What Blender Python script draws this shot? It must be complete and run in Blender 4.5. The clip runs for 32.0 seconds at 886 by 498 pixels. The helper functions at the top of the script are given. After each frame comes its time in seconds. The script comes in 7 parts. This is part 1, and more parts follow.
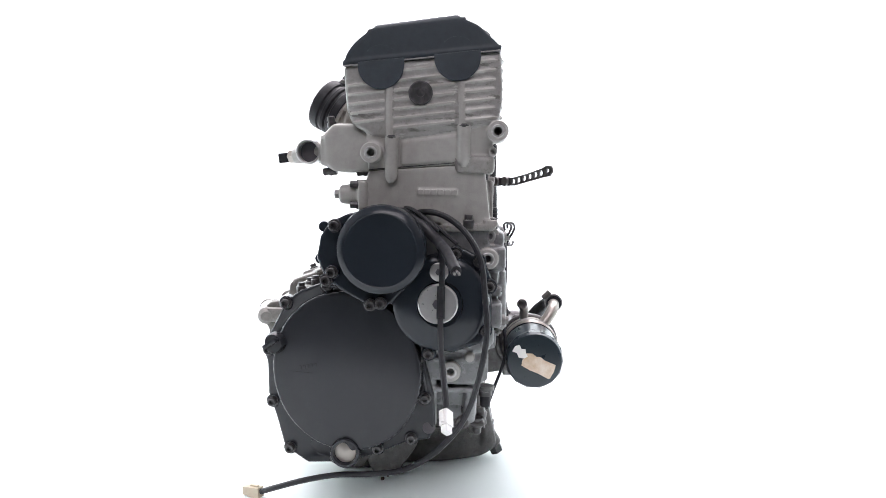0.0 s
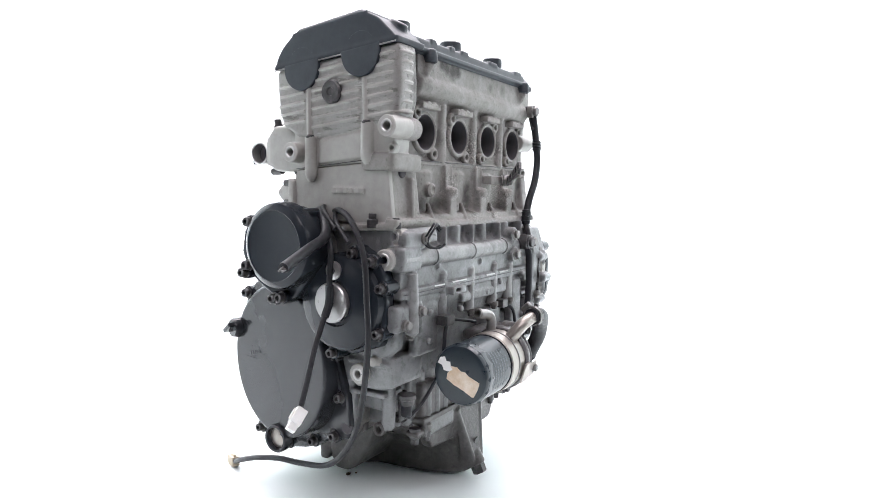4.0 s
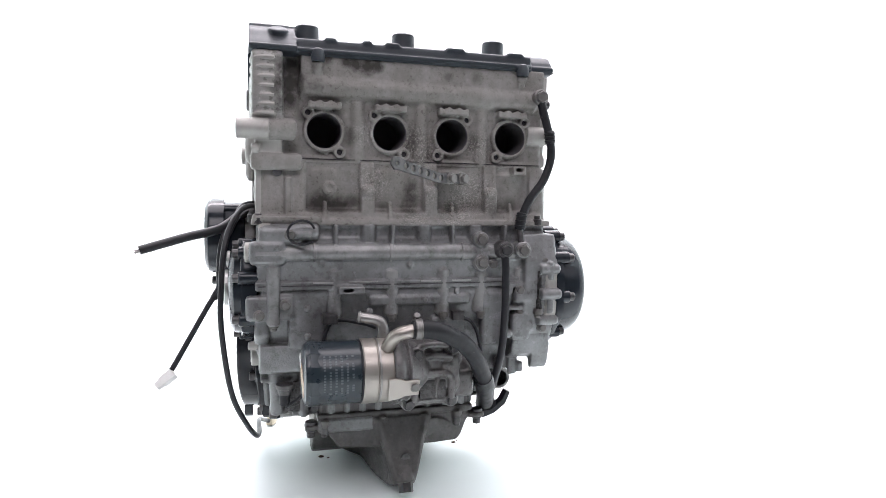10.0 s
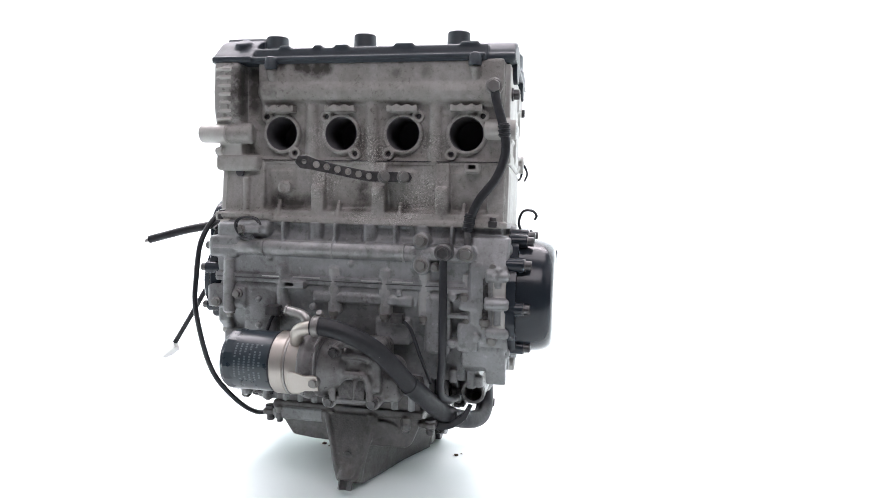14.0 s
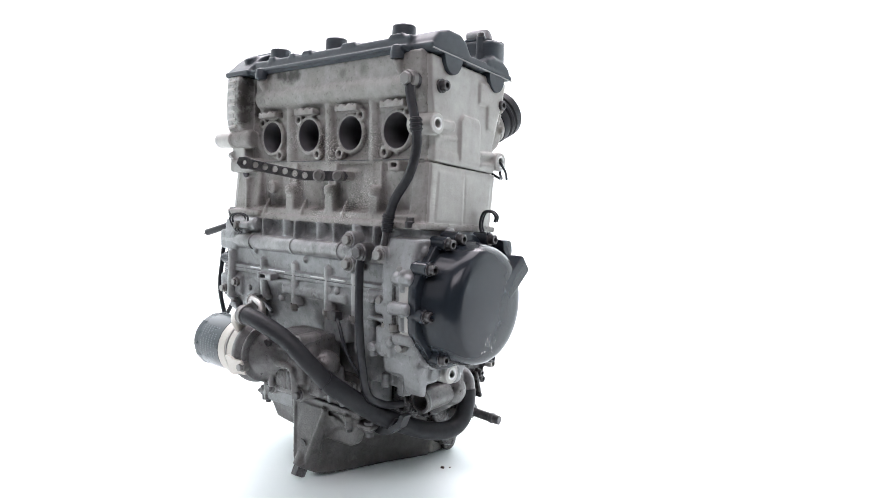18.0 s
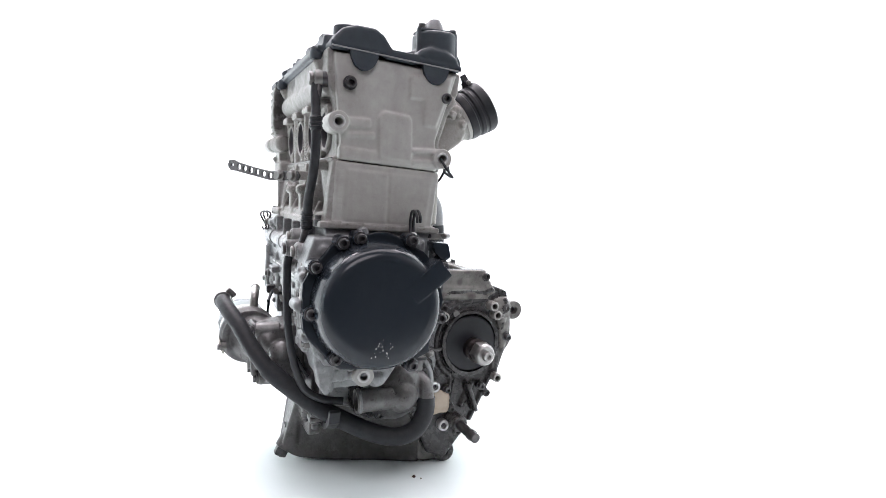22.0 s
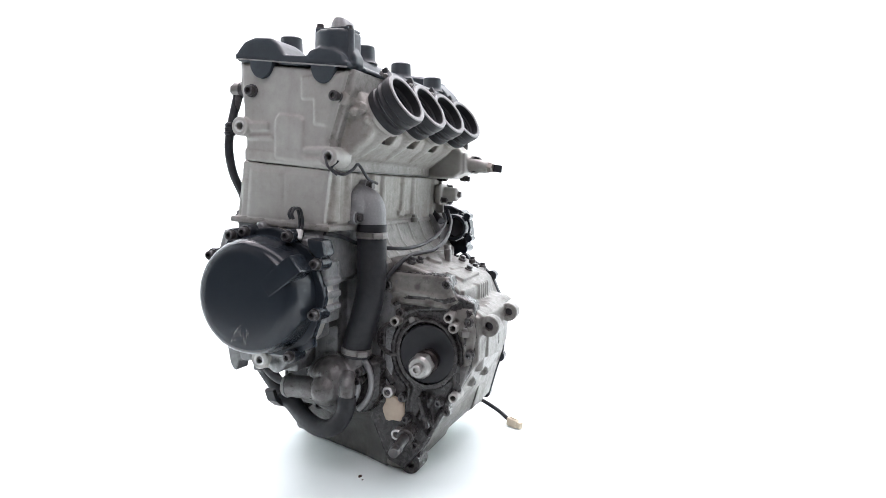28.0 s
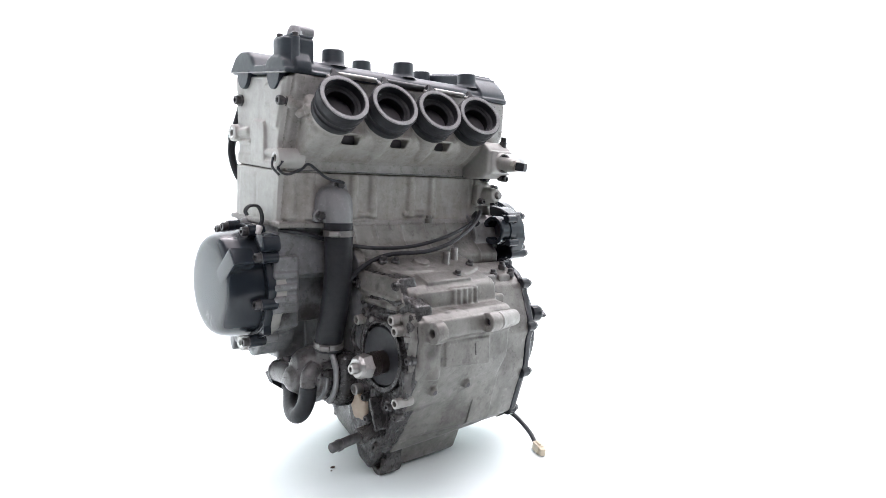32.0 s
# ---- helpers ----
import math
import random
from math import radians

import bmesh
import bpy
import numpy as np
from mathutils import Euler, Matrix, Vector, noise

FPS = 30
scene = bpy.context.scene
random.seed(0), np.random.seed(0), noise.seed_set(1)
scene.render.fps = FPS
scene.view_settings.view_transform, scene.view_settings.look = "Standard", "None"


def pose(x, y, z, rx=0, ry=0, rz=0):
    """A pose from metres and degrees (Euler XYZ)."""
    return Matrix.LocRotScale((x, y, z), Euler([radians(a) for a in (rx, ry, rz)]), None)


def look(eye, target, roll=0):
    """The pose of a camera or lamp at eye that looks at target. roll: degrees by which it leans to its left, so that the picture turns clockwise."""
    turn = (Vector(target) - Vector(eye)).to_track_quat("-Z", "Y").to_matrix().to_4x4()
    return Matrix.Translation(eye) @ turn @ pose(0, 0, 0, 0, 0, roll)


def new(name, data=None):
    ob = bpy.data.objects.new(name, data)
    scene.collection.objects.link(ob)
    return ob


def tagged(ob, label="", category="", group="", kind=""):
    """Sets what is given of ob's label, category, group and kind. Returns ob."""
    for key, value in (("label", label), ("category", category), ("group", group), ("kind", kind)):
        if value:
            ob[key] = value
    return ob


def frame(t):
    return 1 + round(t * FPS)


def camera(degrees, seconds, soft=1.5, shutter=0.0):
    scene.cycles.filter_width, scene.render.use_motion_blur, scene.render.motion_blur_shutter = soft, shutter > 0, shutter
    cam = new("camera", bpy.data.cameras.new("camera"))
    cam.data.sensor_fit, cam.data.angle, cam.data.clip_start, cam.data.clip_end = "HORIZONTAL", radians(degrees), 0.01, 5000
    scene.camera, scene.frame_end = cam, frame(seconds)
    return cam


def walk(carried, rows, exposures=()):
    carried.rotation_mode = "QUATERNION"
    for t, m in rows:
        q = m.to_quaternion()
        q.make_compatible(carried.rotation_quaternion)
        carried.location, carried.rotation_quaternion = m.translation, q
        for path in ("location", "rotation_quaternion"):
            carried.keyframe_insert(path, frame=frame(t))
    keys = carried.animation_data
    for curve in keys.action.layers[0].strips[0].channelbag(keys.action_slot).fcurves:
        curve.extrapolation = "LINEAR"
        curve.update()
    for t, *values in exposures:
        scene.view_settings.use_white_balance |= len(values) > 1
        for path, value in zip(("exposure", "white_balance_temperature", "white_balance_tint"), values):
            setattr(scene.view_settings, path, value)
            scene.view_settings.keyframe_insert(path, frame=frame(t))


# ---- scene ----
# A used motorcycle engine turns on a white turntable before a still camera in a white studio.
EYE = (0.0, -0.9527, 0.3895)
AIM = (EYE[0] + 0.07735, EYE[1] + 0.99292, EYE[2] - 0.09013)
cam = camera(68.23, 32.0, soft=0.8)
walk(cam, [(0.0, look(EYE, AIM, 1.15)), (32.0, look(EYE, AIM, 1.15))])

# ---- light ----
# Faint bluish ambient glow, added to lift the dark parts.
world = bpy.data.worlds.new("ambient_fill")
scene.world = world
world.use_nodes = True
world.node_tree.nodes["Background"].inputs["Color"].default_value = (0.9, 0.95, 1.0, 1)
world.node_tree.nodes["Background"].inputs["Strength"].default_value = 0.15
scene.view_settings.exposure = 0.0


def softbox(name, eye, target, sx, sy, watts, colour=(1.0, 0.927, 0.990)):
    lamp = bpy.data.lights.new(name, "AREA")
    lamp.shape, lamp.size, lamp.size_y, lamp.energy, lamp.color = "RECTANGLE", sx, sy, watts, colour
    ob = new(name, lamp)
    ob.matrix_world = look(eye, target)
    return ob


softbox("softbox_top", (0.0, 0.75, 2.42), (0, 0.75, 0), 2.8, 2.5, 112)
softbox("softbox_side", (-1.80, -0.95, 1.45), (0, 0, 0.3), 1.2, 1.6, 4)
softbox("softbox_side", (1.80, -1.10, 1.55), (0, 0, 0.3), 1.2, 1.4, 5)
softbox("softbox_front", (0.0, -1.9, 2.2), (0, 0, 0.3), 2.0, 1.0, 36)
# Unseen lamp, added to drive the backdrop up to full white.
softbox("backdrop_fill", (0.0, 0.9, 2.35), (0, 2.3, 0.4), 3.6, 0.6, 120)


# ---- materials ----
def material(name, colour, rough=0.5, metal=0.0, grime=0.0, grime_colour=(0.03, 0.027, 0.022), grime_scale=18.0,
             speck=0.0, speck_colour=(0.05, 0.04, 0.03), bump=0.0, bump_scale=700.0, vary=0.0, rough_vary=0.1,
             streak=0.0, stains=(), crusts=(), crisp=0.0, spec=0.5, stretch=0.0, worn_glint=0.0, worn_glint_colour=(0.5, 0.49, 0.47)):
    m = bpy.data.materials.new(name)
    m.use_nodes = True
    nt = m.node_tree
    b = nt.nodes["Principled BSDF"]
    b.inputs["Roughness"].default_value = rough
    b.inputs["Metallic"].default_value = metal
    b.inputs["Specular IOR Level"].default_value = spec
    tex = nt.nodes.new("ShaderNodeTexCoord")

    def noise_node(scale, detail, rough_n=0.6):
        n = nt.nodes.new("ShaderNodeTexNoise")
        n.inputs["Scale"].default_value, n.inputs["Detail"].default_value = scale, detail
        n.inputs["Roughness"].default_value = rough_n
        nt.links.new(tex.outputs["Object"], n.inputs["Vector"])
        return n

    def ramp(src, lo, hi, top=1.0):
        r = nt.nodes.new("ShaderNodeMapRange")
        r.inputs["From Min"].default_value, r.inputs["From Max"].default_value = lo, hi
        r.inputs["To Max"].default_value = top
        nt.links.new(src, r.inputs["Value"])
        return r.outputs["Result"]

    def mix(a, c, fac):
        x = nt.nodes.new("ShaderNodeMix")
        x.data_type = "RGBA"
        nt.links.new(fac, x.inputs[0])
        if not isinstance(a, tuple):
            nt.links.new(a, x.inputs[6])
        else:
            x.inputs[6].default_value = (*a, 1)
        x.inputs[7].default_value = (*c, 1)
        return x.outputs[2]

    col = tuple(colour)
    n1 = noise_node(grime_scale, 8.0, 0.65)
    n2 = noise_node(grime_scale * 7.0, 6.0, 0.7)
    if vary:
        col = mix(col, tuple(min(1, c * (1 - vary)) for c in colour), ramp(n2.outputs["Fac"], 0.3, 0.7))
    if grime:
        col = mix(col, grime_colour, ramp(n1.outputs["Fac"], 0.42, 0.72, grime))
    if speck:
        n3 = noise_node(220.0, 3.0, 0.7)
        f1 = ramp(n3.outputs["Fac"], 0.56, 0.66, speck)
        mul = nt.nodes.new("ShaderNodeMath")
        mul.operation = "MULTIPLY"
        nt.links.new(f1, mul.inputs[0])
        nt.links.new(ramp(n1.outputs["Fac"], 0.35, 0.6), mul.inputs[1])
        col = mix(col, speck_colour, mul.outputs[0])
    if crisp:
        n6 = noise_node(grime_scale * 4.3, 7.0, 0.72)
        if stretch:
            long = nt.nodes.new("ShaderNodeMapping")
            long.inputs["Scale"].default_value = (1, stretch, 1)
            nt.links.new(tex.outputs["Object"], long.inputs["Vector"])
            nt.links.new(long.outputs["Vector"], n6.inputs["Vector"])
        col = mix(col, tuple(c * 0.45 for c in grime_colour), ramp(n6.outputs["Fac"], 0.56, 0.62, crisp))
        col = mix(col, tuple(min(0.8, c * 1.55 + 0.03) for c in colour), ramp(n6.outputs["Fac"], 0.41, 0.35, crisp * 0.8))
    if streak:
        w = nt.nodes.new("ShaderNodeMapping")
        w.inputs["Scale"].default_value = (60, 60, 3)
        nt.links.new(tex.outputs["Object"], w.inputs["Vector"])
        n4 = nt.nodes.new("ShaderNodeTexNoise")
        n4.inputs["Scale"].default_value, n4.inputs["Detail"].default_value = 1.0, 4.0
        nt.links.new(w.outputs["Vector"], n4.inputs["Vector"])
        col = mix(col, grime_colour, ramp(n4.outputs["Fac"], 0.52, 0.75, streak))
    # Dark blots: dirt stains, and the shade painted into the jacket pockets.
    for sx, sy, sz, sr, sk in stains:
        d = nt.nodes.new("ShaderNodeVectorMath")
        d.operation = "DISTANCE"
        nt.links.new(tex.outputs["Object"], d.inputs[0])
        d.inputs[1].default_value = (sx, sy, sz)
        wob = nt.nodes.new("ShaderNodeMath")
        wob.operation = "MULTIPLY_ADD"
        nt.links.new(n2.outputs["Fac"], wob.inputs[0])
        wob.inputs[1].default_value = sr * 1.6
        nt.links.new(d.outputs["Value"], wob.inputs[2])
        edge = nt.nodes.new("ShaderNodeMapRange")
        edge.inputs["From Min"].default_value, edge.inputs["From Max"].default_value = sr * 1.9, sr * 1.2
        edge.inputs["To Max"].default_value = sk
        nt.links.new(wob.outputs[0], edge.inputs["Value"])
        col = mix(col, (0.03, 0.027, 0.023), edge.outputs["Result"])
    for sx, sy, sz, sr, sk in crusts:
        d = nt.nodes.new("ShaderNodeVectorMath")
        d.operation = "DISTANCE"
        nt.links.new(tex.outputs["Object"], d.inputs[0])
        d.inputs[1].default_value = (sx, sy, sz)
        near = nt.nodes.new("ShaderNodeMapRange")
        near.inputs["From Min"].default_value, near.inputs["From Max"].default_value = sr, sr * 0.3
        near.inputs["To Max"].default_value = sk
        nt.links.new(d.outputs["Value"], near.inputs["Value"])
        grains = ramp(noise_node(480.0, 4.0, 0.75).outputs["Fac"], 0.53, 0.60)
        mul = nt.nodes.new("ShaderNodeMath")
        mul.operation = "MULTIPLY"
        nt.links.new(near.outputs["Result"], mul.inputs[0])
        nt.links.new(grains, mul.inputs[1])
        col = mix(col, (0.50, 0.48, 0.45), mul.outputs[0])
        pits = nt.nodes.new("ShaderNodeMath")
        pits.operation = "MULTIPLY"
        nt.links.new(near.outputs["Result"], pits.inputs[0])
        nt.links.new(ramp(noise_node(390.0, 4.0, 0.75).outputs["Fac"], 0.44, 0.37), pits.inputs[1])
        col = mix(col, (0.05, 0.043, 0.037), pits.outputs[0])
    # Paints bright highlight lines on convex edges, broken up like worn bare metal.
    if worn_glint:
        geo = nt.nodes.new("ShaderNodeNewGeometry")
        edge_mask = nt.nodes.new("ShaderNodeMath")
        edge_mask.operation = "MULTIPLY"
        nt.links.new(ramp(geo.outputs["Pointiness"], 0.532, 0.62, worn_glint), edge_mask.inputs[0])
        nt.links.new(ramp(n1.outputs["Fac"], 0.62, 0.40), edge_mask.inputs[1])
        col = mix(col, worn_glint_colour, edge_mask.outputs[0])
    if not isinstance(col, tuple):
        nt.links.new(col, b.inputs["Base Color"])
    else:
        b.inputs["Base Color"].default_value = (*col, 1)
    if rough_vary:
        r = nt.nodes.new("ShaderNodeMapRange")
        r.inputs["From Min"].default_value, r.inputs["From Max"].default_value = 0.3, 0.7
        r.inputs["To Min"].default_value, r.inputs["To Max"].default_value = max(0.03, rough - rough_vary), min(1, rough + rough_vary)
        nt.links.new(n2.outputs["Fac"], r.inputs["Value"])
        nt.links.new(r.outputs["Result"], b.inputs["Roughness"])
    if bump:
        n5 = noise_node(bump_scale, 3.0, 0.6)
        add = nt.nodes.new("ShaderNodeMath")
        add.operation = "ADD"
        nt.links.new(n5.outputs["Fac"], add.inputs[0])
        nt.links.new(n2.outputs["Fac"], add.inputs[1])
        bp = nt.nodes.new("ShaderNodeBump")
        bp.inputs["Strength"].default_value, bp.inputs["Distance"].default_value = bump, 0.0012
        nt.links.new(add.outputs[0], bp.inputs["Height"])
        nt.links.new(bp.outputs["Normal"], b.inputs["Normal"])
    return m


# Dirt stains; those below z 0.375 paint shade into the jacket pocket floors.
STAINS_AND_POCKET_SHADE = ((-0.151, -0.122, 0.530, 0.017, 0.95), (-0.152, -0.122, 0.512, 0.015, 0.9), (-0.152, -0.122, 0.494, 0.013, 0.9), (-0.138, -0.125, 0.514, 0.017, 0.8), (-0.122, -0.132, 0.510, 0.010, 0.7), (-0.136, -0.12, 0.476, 0.012, 0.55),
          (-0.088, -0.132, 0.539, 0.008, 0.95), (-0.076, -0.132, 0.537, 0.010, 0.95), (-0.062, -0.132, 0.535, 0.012, 0.95), (-0.049, -0.132, 0.537, 0.009, 0.95), (-0.110, -0.132, 0.541, 0.008, 0.8), (0.040, -0.135, 0.530, 0.007, 0.5), (0.078, -0.138, 0.531, 0.010, 0.6),
          (-0.080, -0.12, 0.452, 0.014, 0.6), (-0.006, -0.12, 0.450, 0.020, 0.65), (0.012, -0.12, 0.432, 0.014, 0.6), (0.075, -0.12, 0.450, 0.016, 0.55), (0.103, -0.12, 0.450, 0.013, 0.4), (-0.118, -0.125, 0.367, 0.020, 0.85), (-0.095, -0.125, 0.365, 0.017, 0.85), (-0.078, -0.125, 0.372, 0.012, 0.6),
          (-0.004, -0.13, 0.392, 0.012, 0.9), (-0.004, -0.13, 0.378, 0.014, 0.9), (-0.008, -0.13, 0.363, 0.013, 0.85), (-0.040, -0.13, 0.366, 0.010, 0.6), (0.050, -0.13, 0.366, 0.012, 0.6), (0.105, -0.13, 0.366, 0.016, 0.6), (0.128, -0.13, 0.370, 0.014, 0.5))
CRUSTS = ((-0.058, -0.125, 0.455, 0.028, 0.6), (0.002, -0.125, 0.445, 0.034, 0.75), (0.018, -0.125, 0.430, 0.025, 0.7), (0.086, -0.125, 0.445, 0.026, 0.6), (-0.055, -0.13, 0.395, 0.030, 0.7), (0.080, -0.13, 0.385, 0.036, 0.8),
          (0.055, -0.135, 0.372, 0.028, 0.6), (0.020, -0.135, 0.385, 0.025, 0.5), (-0.002, -0.135, 0.345, 0.03, 0.6), (0.050, -0.14, 0.350, 0.03, 0.6))
CAST = material("cast_aluminium", (0.376, 0.372, 0.352), 0.5, 0.3, grime=0.42, grime_colour=(0.20, 0.187, 0.165), grime_scale=11, vary=0.12, bump=0.14, streak=0.16, speck=0.10, speck_colour=(0.11, 0.09, 0.07), crisp=0.08, worn_glint=0.25)
CAST_RIB = material("dirty_ribbed_casting", (0.300, 0.299, 0.286), 0.45, 0.3, grime=0.45, grime_colour=(0.14, 0.13, 0.115), grime_scale=20, vary=0.15, bump=0.2, crisp=0.6, stretch=0.2, speck=0.2, worn_glint=0.6,
                    stains=((-0.160, -0.140, 0.527, 0.017, 0.85), (-0.158, -0.140, 0.508, 0.018, 0.9), (-0.162, -0.140, 0.488, 0.015, 0.75), (-0.172, -0.148, 0.500, 0.009, 0.5)))
CAST_FRONT = material("corroded_cast_aluminium", (0.288, 0.282, 0.268), 0.55, 0.25, grime=0.65, grime_colour=(0.127, 0.118, 0.104), grime_scale=15,
                      speck=0.5, speck_colour=(0.045, 0.038, 0.03), vary=0.2, bump=0.4, crisp=0.14, streak=0.22, stains=STAINS_AND_POCKET_SHADE, crusts=CRUSTS, worn_glint=0.35)
# The first five spots darken the left wall behind the alternator.
CAST_LOW = material("oily_cast_aluminium", (0.246, 0.255, 0.258), 0.40, 0.35, grime=0.75, grime_colour=(0.075, 0.075, 0.075), grime_scale=13, speck=0.35,
                    vary=0.2, bump=0.35, bump_scale=420, streak=0.25, crisp=0.36, worn_glint=0.5,
                    stains=((0.162, -0.018, 0.222, 0.014, 0.75), (0.145, -0.018, 0.250, 0.016, 0.65), (0.120, -0.030, 0.215, 0.022, 0.8), (0.105, -0.022, 0.250, 0.020, 0.7), (0.172, -0.018, 0.206, 0.010, 0.6), (-0.150, -0.135, 0.140, 0.012, 0.6), (-0.110, -0.140, 0.215, 0.011, 0.55), (0.030, -0.150, 0.240, 0.010, 0.4)))
CAST_OIL = material("oil_stained_casting", (0.036, 0.035, 0.035), 0.27, 0.15, grime=0.7, grime_colour=(0.012, 0.012, 0.012), speck=0.3,
                    vary=0.3, bump=0.4, bump_scale=420, streak=0.3, crisp=0.35, worn_glint=0.35, worn_glint_colour=(0.22, 0.21, 0.20))
CAST_GEAR = material("bare_gearbox_casting", (0.213, 0.208, 0.193), 0.42, 0.35, grime=0.8, grime_colour=(0.062, 0.058, 0.053), grime_scale=14, speck=0.4,
                     vary=0.2, bump=0.35, bump_scale=420, streak=0.3, crisp=0.36, worn_glint=0.6,
                     stains=((0.058, 0.156, 0.188, 0.012, 0.75), (0.062, 0.150, 0.170, 0.010, 0.7), (-0.020, 0.136, 0.236, 0.011, 0.6), (0.010, 0.140, 0.234, 0.010, 0.6), (0.045, 0.128, 0.250, 0.012, 0.6), (0.052, 0.090, 0.276, 0.014, 0.6),
                             (0.040, 0.050, 0.290, 0.016, 0.65), (-0.041, 0.072, 0.280, 0.010, 0.6), (0.030, 0.080, 0.280, 0.008, 0.5), (-0.020, 0.060, 0.288, 0.012, 0.5), (0.060, 0.118, 0.112, 0.012, 0.7), (0.060, 0.095, 0.065, 0.012, 0.7), (-0.030, 0.158, 0.200, 0.008, 0.5),
                             (0.080, 0.046, 0.238, 0.012, 0.75), (0.080, 0.090, 0.240, 0.009, 0.7), (0.080, 0.030, 0.262, 0.011, 0.7), (0.080, 0.074, 0.262, 0.006, 0.6), (0.080, 0.118, 0.244, 0.008, 0.6), (0.082, 0.136, 0.200, 0.008, 0.6)))
CAST_PUMP = material("smeared_pump_casting", (0.150, 0.149, 0.149), 0.34, 0.4, grime=0.85, grime_colour=(0.045, 0.041, 0.038), grime_scale=24, speck=0.5, bump=0.35, crisp=0.25, worn_glint=0.4)
CAST_SUMP = material("oily_grey_casting", (0.105, 0.103, 0.100), 0.40, 0.3, grime=0.75, grime_colour=(0.042, 0.039, 0.037), speck=0.35,
                     vary=0.3, bump=0.4, bump_scale=420, streak=0.3, crisp=0.3, worn_glint=0.4, worn_glint_colour=(0.28, 0.27, 0.26))
COVER = material("black_satin_valve_cover", (0.024, 0.033, 0.041), 0.48, 0.0, spec=0.42, grime=0.15, grime_colour=(0.035, 0.041, 0.046), vary=0.15, bump=0.03, rough_vary=0.05, worn_glint=0.25, worn_glint_colour=(0.16, 0.17, 0.175))
BLACK = material("gloss_black_paint", (0.015, 0.0195, 0.025), 0.2, 0.0, spec=0.32, grime=0.2, grime_colour=(0.03, 0.033, 0.037), rough_vary=0.05)
CLUTCH = material("worn_black_paint", (0.019, 0.021, 0.025), 0.17, 0.0, spec=0.36, grime=0.4, grime_colour=(0.034, 0.035, 0.036), grime_scale=7, rough_vary=0.04)
BOLT = material("dulled_steel_bolt", (0.19, 0.187, 0.182), 0.42, 0.6, grime=0.5, grime_colour=(0.10, 0.09, 0.075), grime_scale=60)
BOLT_BLACK = material("black_bolt", (0.060, 0.060, 0.061), 0.36, 0.6, grime=0.45, grime_colour=(0.20, 0.195, 0.19), grime_scale=90)
STEEL = material("bright_steel", (0.34, 0.335, 0.325), 0.36, 0.8, grime=0.55, grime_colour=(0.11, 0.10, 0.09), grime_scale=55)
CHROME = material("plated_steel_ring", (0.37, 0.345, 0.315), 0.40, 0.75, grime=0.25, grime_colour=(0.30, 0.27, 0.23), grime_scale=50)
MACHINED = material("machined_aluminium", (0.48, 0.48, 0.475), 0.35, 0.8, grime=0.25, grime_colour=(0.3, 0.29, 0.27), grime_scale=40)
RUBBER = material("black_rubber", (0.019, 0.0205, 0.0235), 0.5, 0.0, spec=0.25, grime=0.4, grime_colour=(0.032, 0.032, 0.033), vary=0.3, bump=0.1)
CABLE = material("black_cable_sheath", (0.018, 0.0195, 0.0225), 0.42, 0.0, spec=0.3, grime=0.3, grime_colour=(0.035, 0.035, 0.036), vary=0.2)
# Soot lifted towards grey for lens glare; also stands in for hole shade.
BORE = material("soot_and_hole_shade", (0.075, 0.073, 0.080), 0.8, 0.0, grime=0.5, grime_colour=(0.055, 0.05, 0.047))
RUST = material("brown_oily_steel", (0.020, 0.015, 0.014), 0.4, 0.6, grime=0.6, grime_colour=(0.03, 0.022, 0.018), grime_scale=60)
FILTER = material("blue_black_filter_paint", (0.016, 0.025, 0.032), 0.3, 0.0, grime=0.15, grime_colour=(0.03, 0.038, 0.042), grime_scale=9, rough_vary=0.05)
INK = material("grey_filter_print", (0.085, 0.105, 0.115), 0.5, rough_vary=0)
PLASTIC = material("milky_white_plastic", (0.72, 0.72, 0.70), 0.4, grime=0.25, grime_colour=(0.4, 0.38, 0.34), grime_scale=80)
PLASTIC_OLD = material("yellowed_plastic", (0.55, 0.48, 0.36), 0.45, grime=0.3, grime_colour=(0.3, 0.24, 0.16), grime_scale=80)
PAPER = material("torn_beige_sticker", (0.62, 0.47, 0.32), 0.7, grime=0.9, grime_colour=(0.78, 0.72, 0.64), grime_scale=45, vary=0.15, bump=0.25, bump_scale=300)
PAPER_WHITE = material("torn_white_paper", (0.80, 0.80, 0.78), 0.7, vary=0.05, grime_scale=30, rough_vary=0.05)
FOAM = material("cream_rag_plug", (0.46, 0.39, 0.31), 0.8, grime=0.5, grime_colour=(0.32, 0.25, 0.18), grime_scale=90, bump=0.5, bump_scale=250)
CAST_SIDE = material("sandy_cast_aluminium", (0.320, 0.311, 0.290), 0.58, 0.28, grime=0.6, grime_colour=(0.15, 0.135, 0.11), grime_scale=14, speck=0.3, speck_colour=(0.12, 0.09, 0.065), vary=0.2, bump=0.4, bump_scale=350, streak=0.2, crisp=0.2, worn_glint=0.3)
INK_RUBBER = material("greyed_rubber", (0.24, 0.243, 0.246), 0.45, vary=0.4, grime=0.3, grime_colour=(0.03, 0.03, 0.03), grime_scale=60)
GALV = material("sandblasted_aluminium", (0.21, 0.215, 0.22), 0.6, 0.5, grime=0.4, grime_colour=(0.25, 0.25, 0.25), grime_scale=60, speck=0.3,
                speck_colour=(0.4, 0.4, 0.4), bump=0.3)
# Cyan put into the paper colour stands in for tinted shadows.
WHITE = material("white_studio_paper", (0.795, 0.868, 0.858), 0.6, vary=0.02, grime_scale=3, rough_vary=0.05)
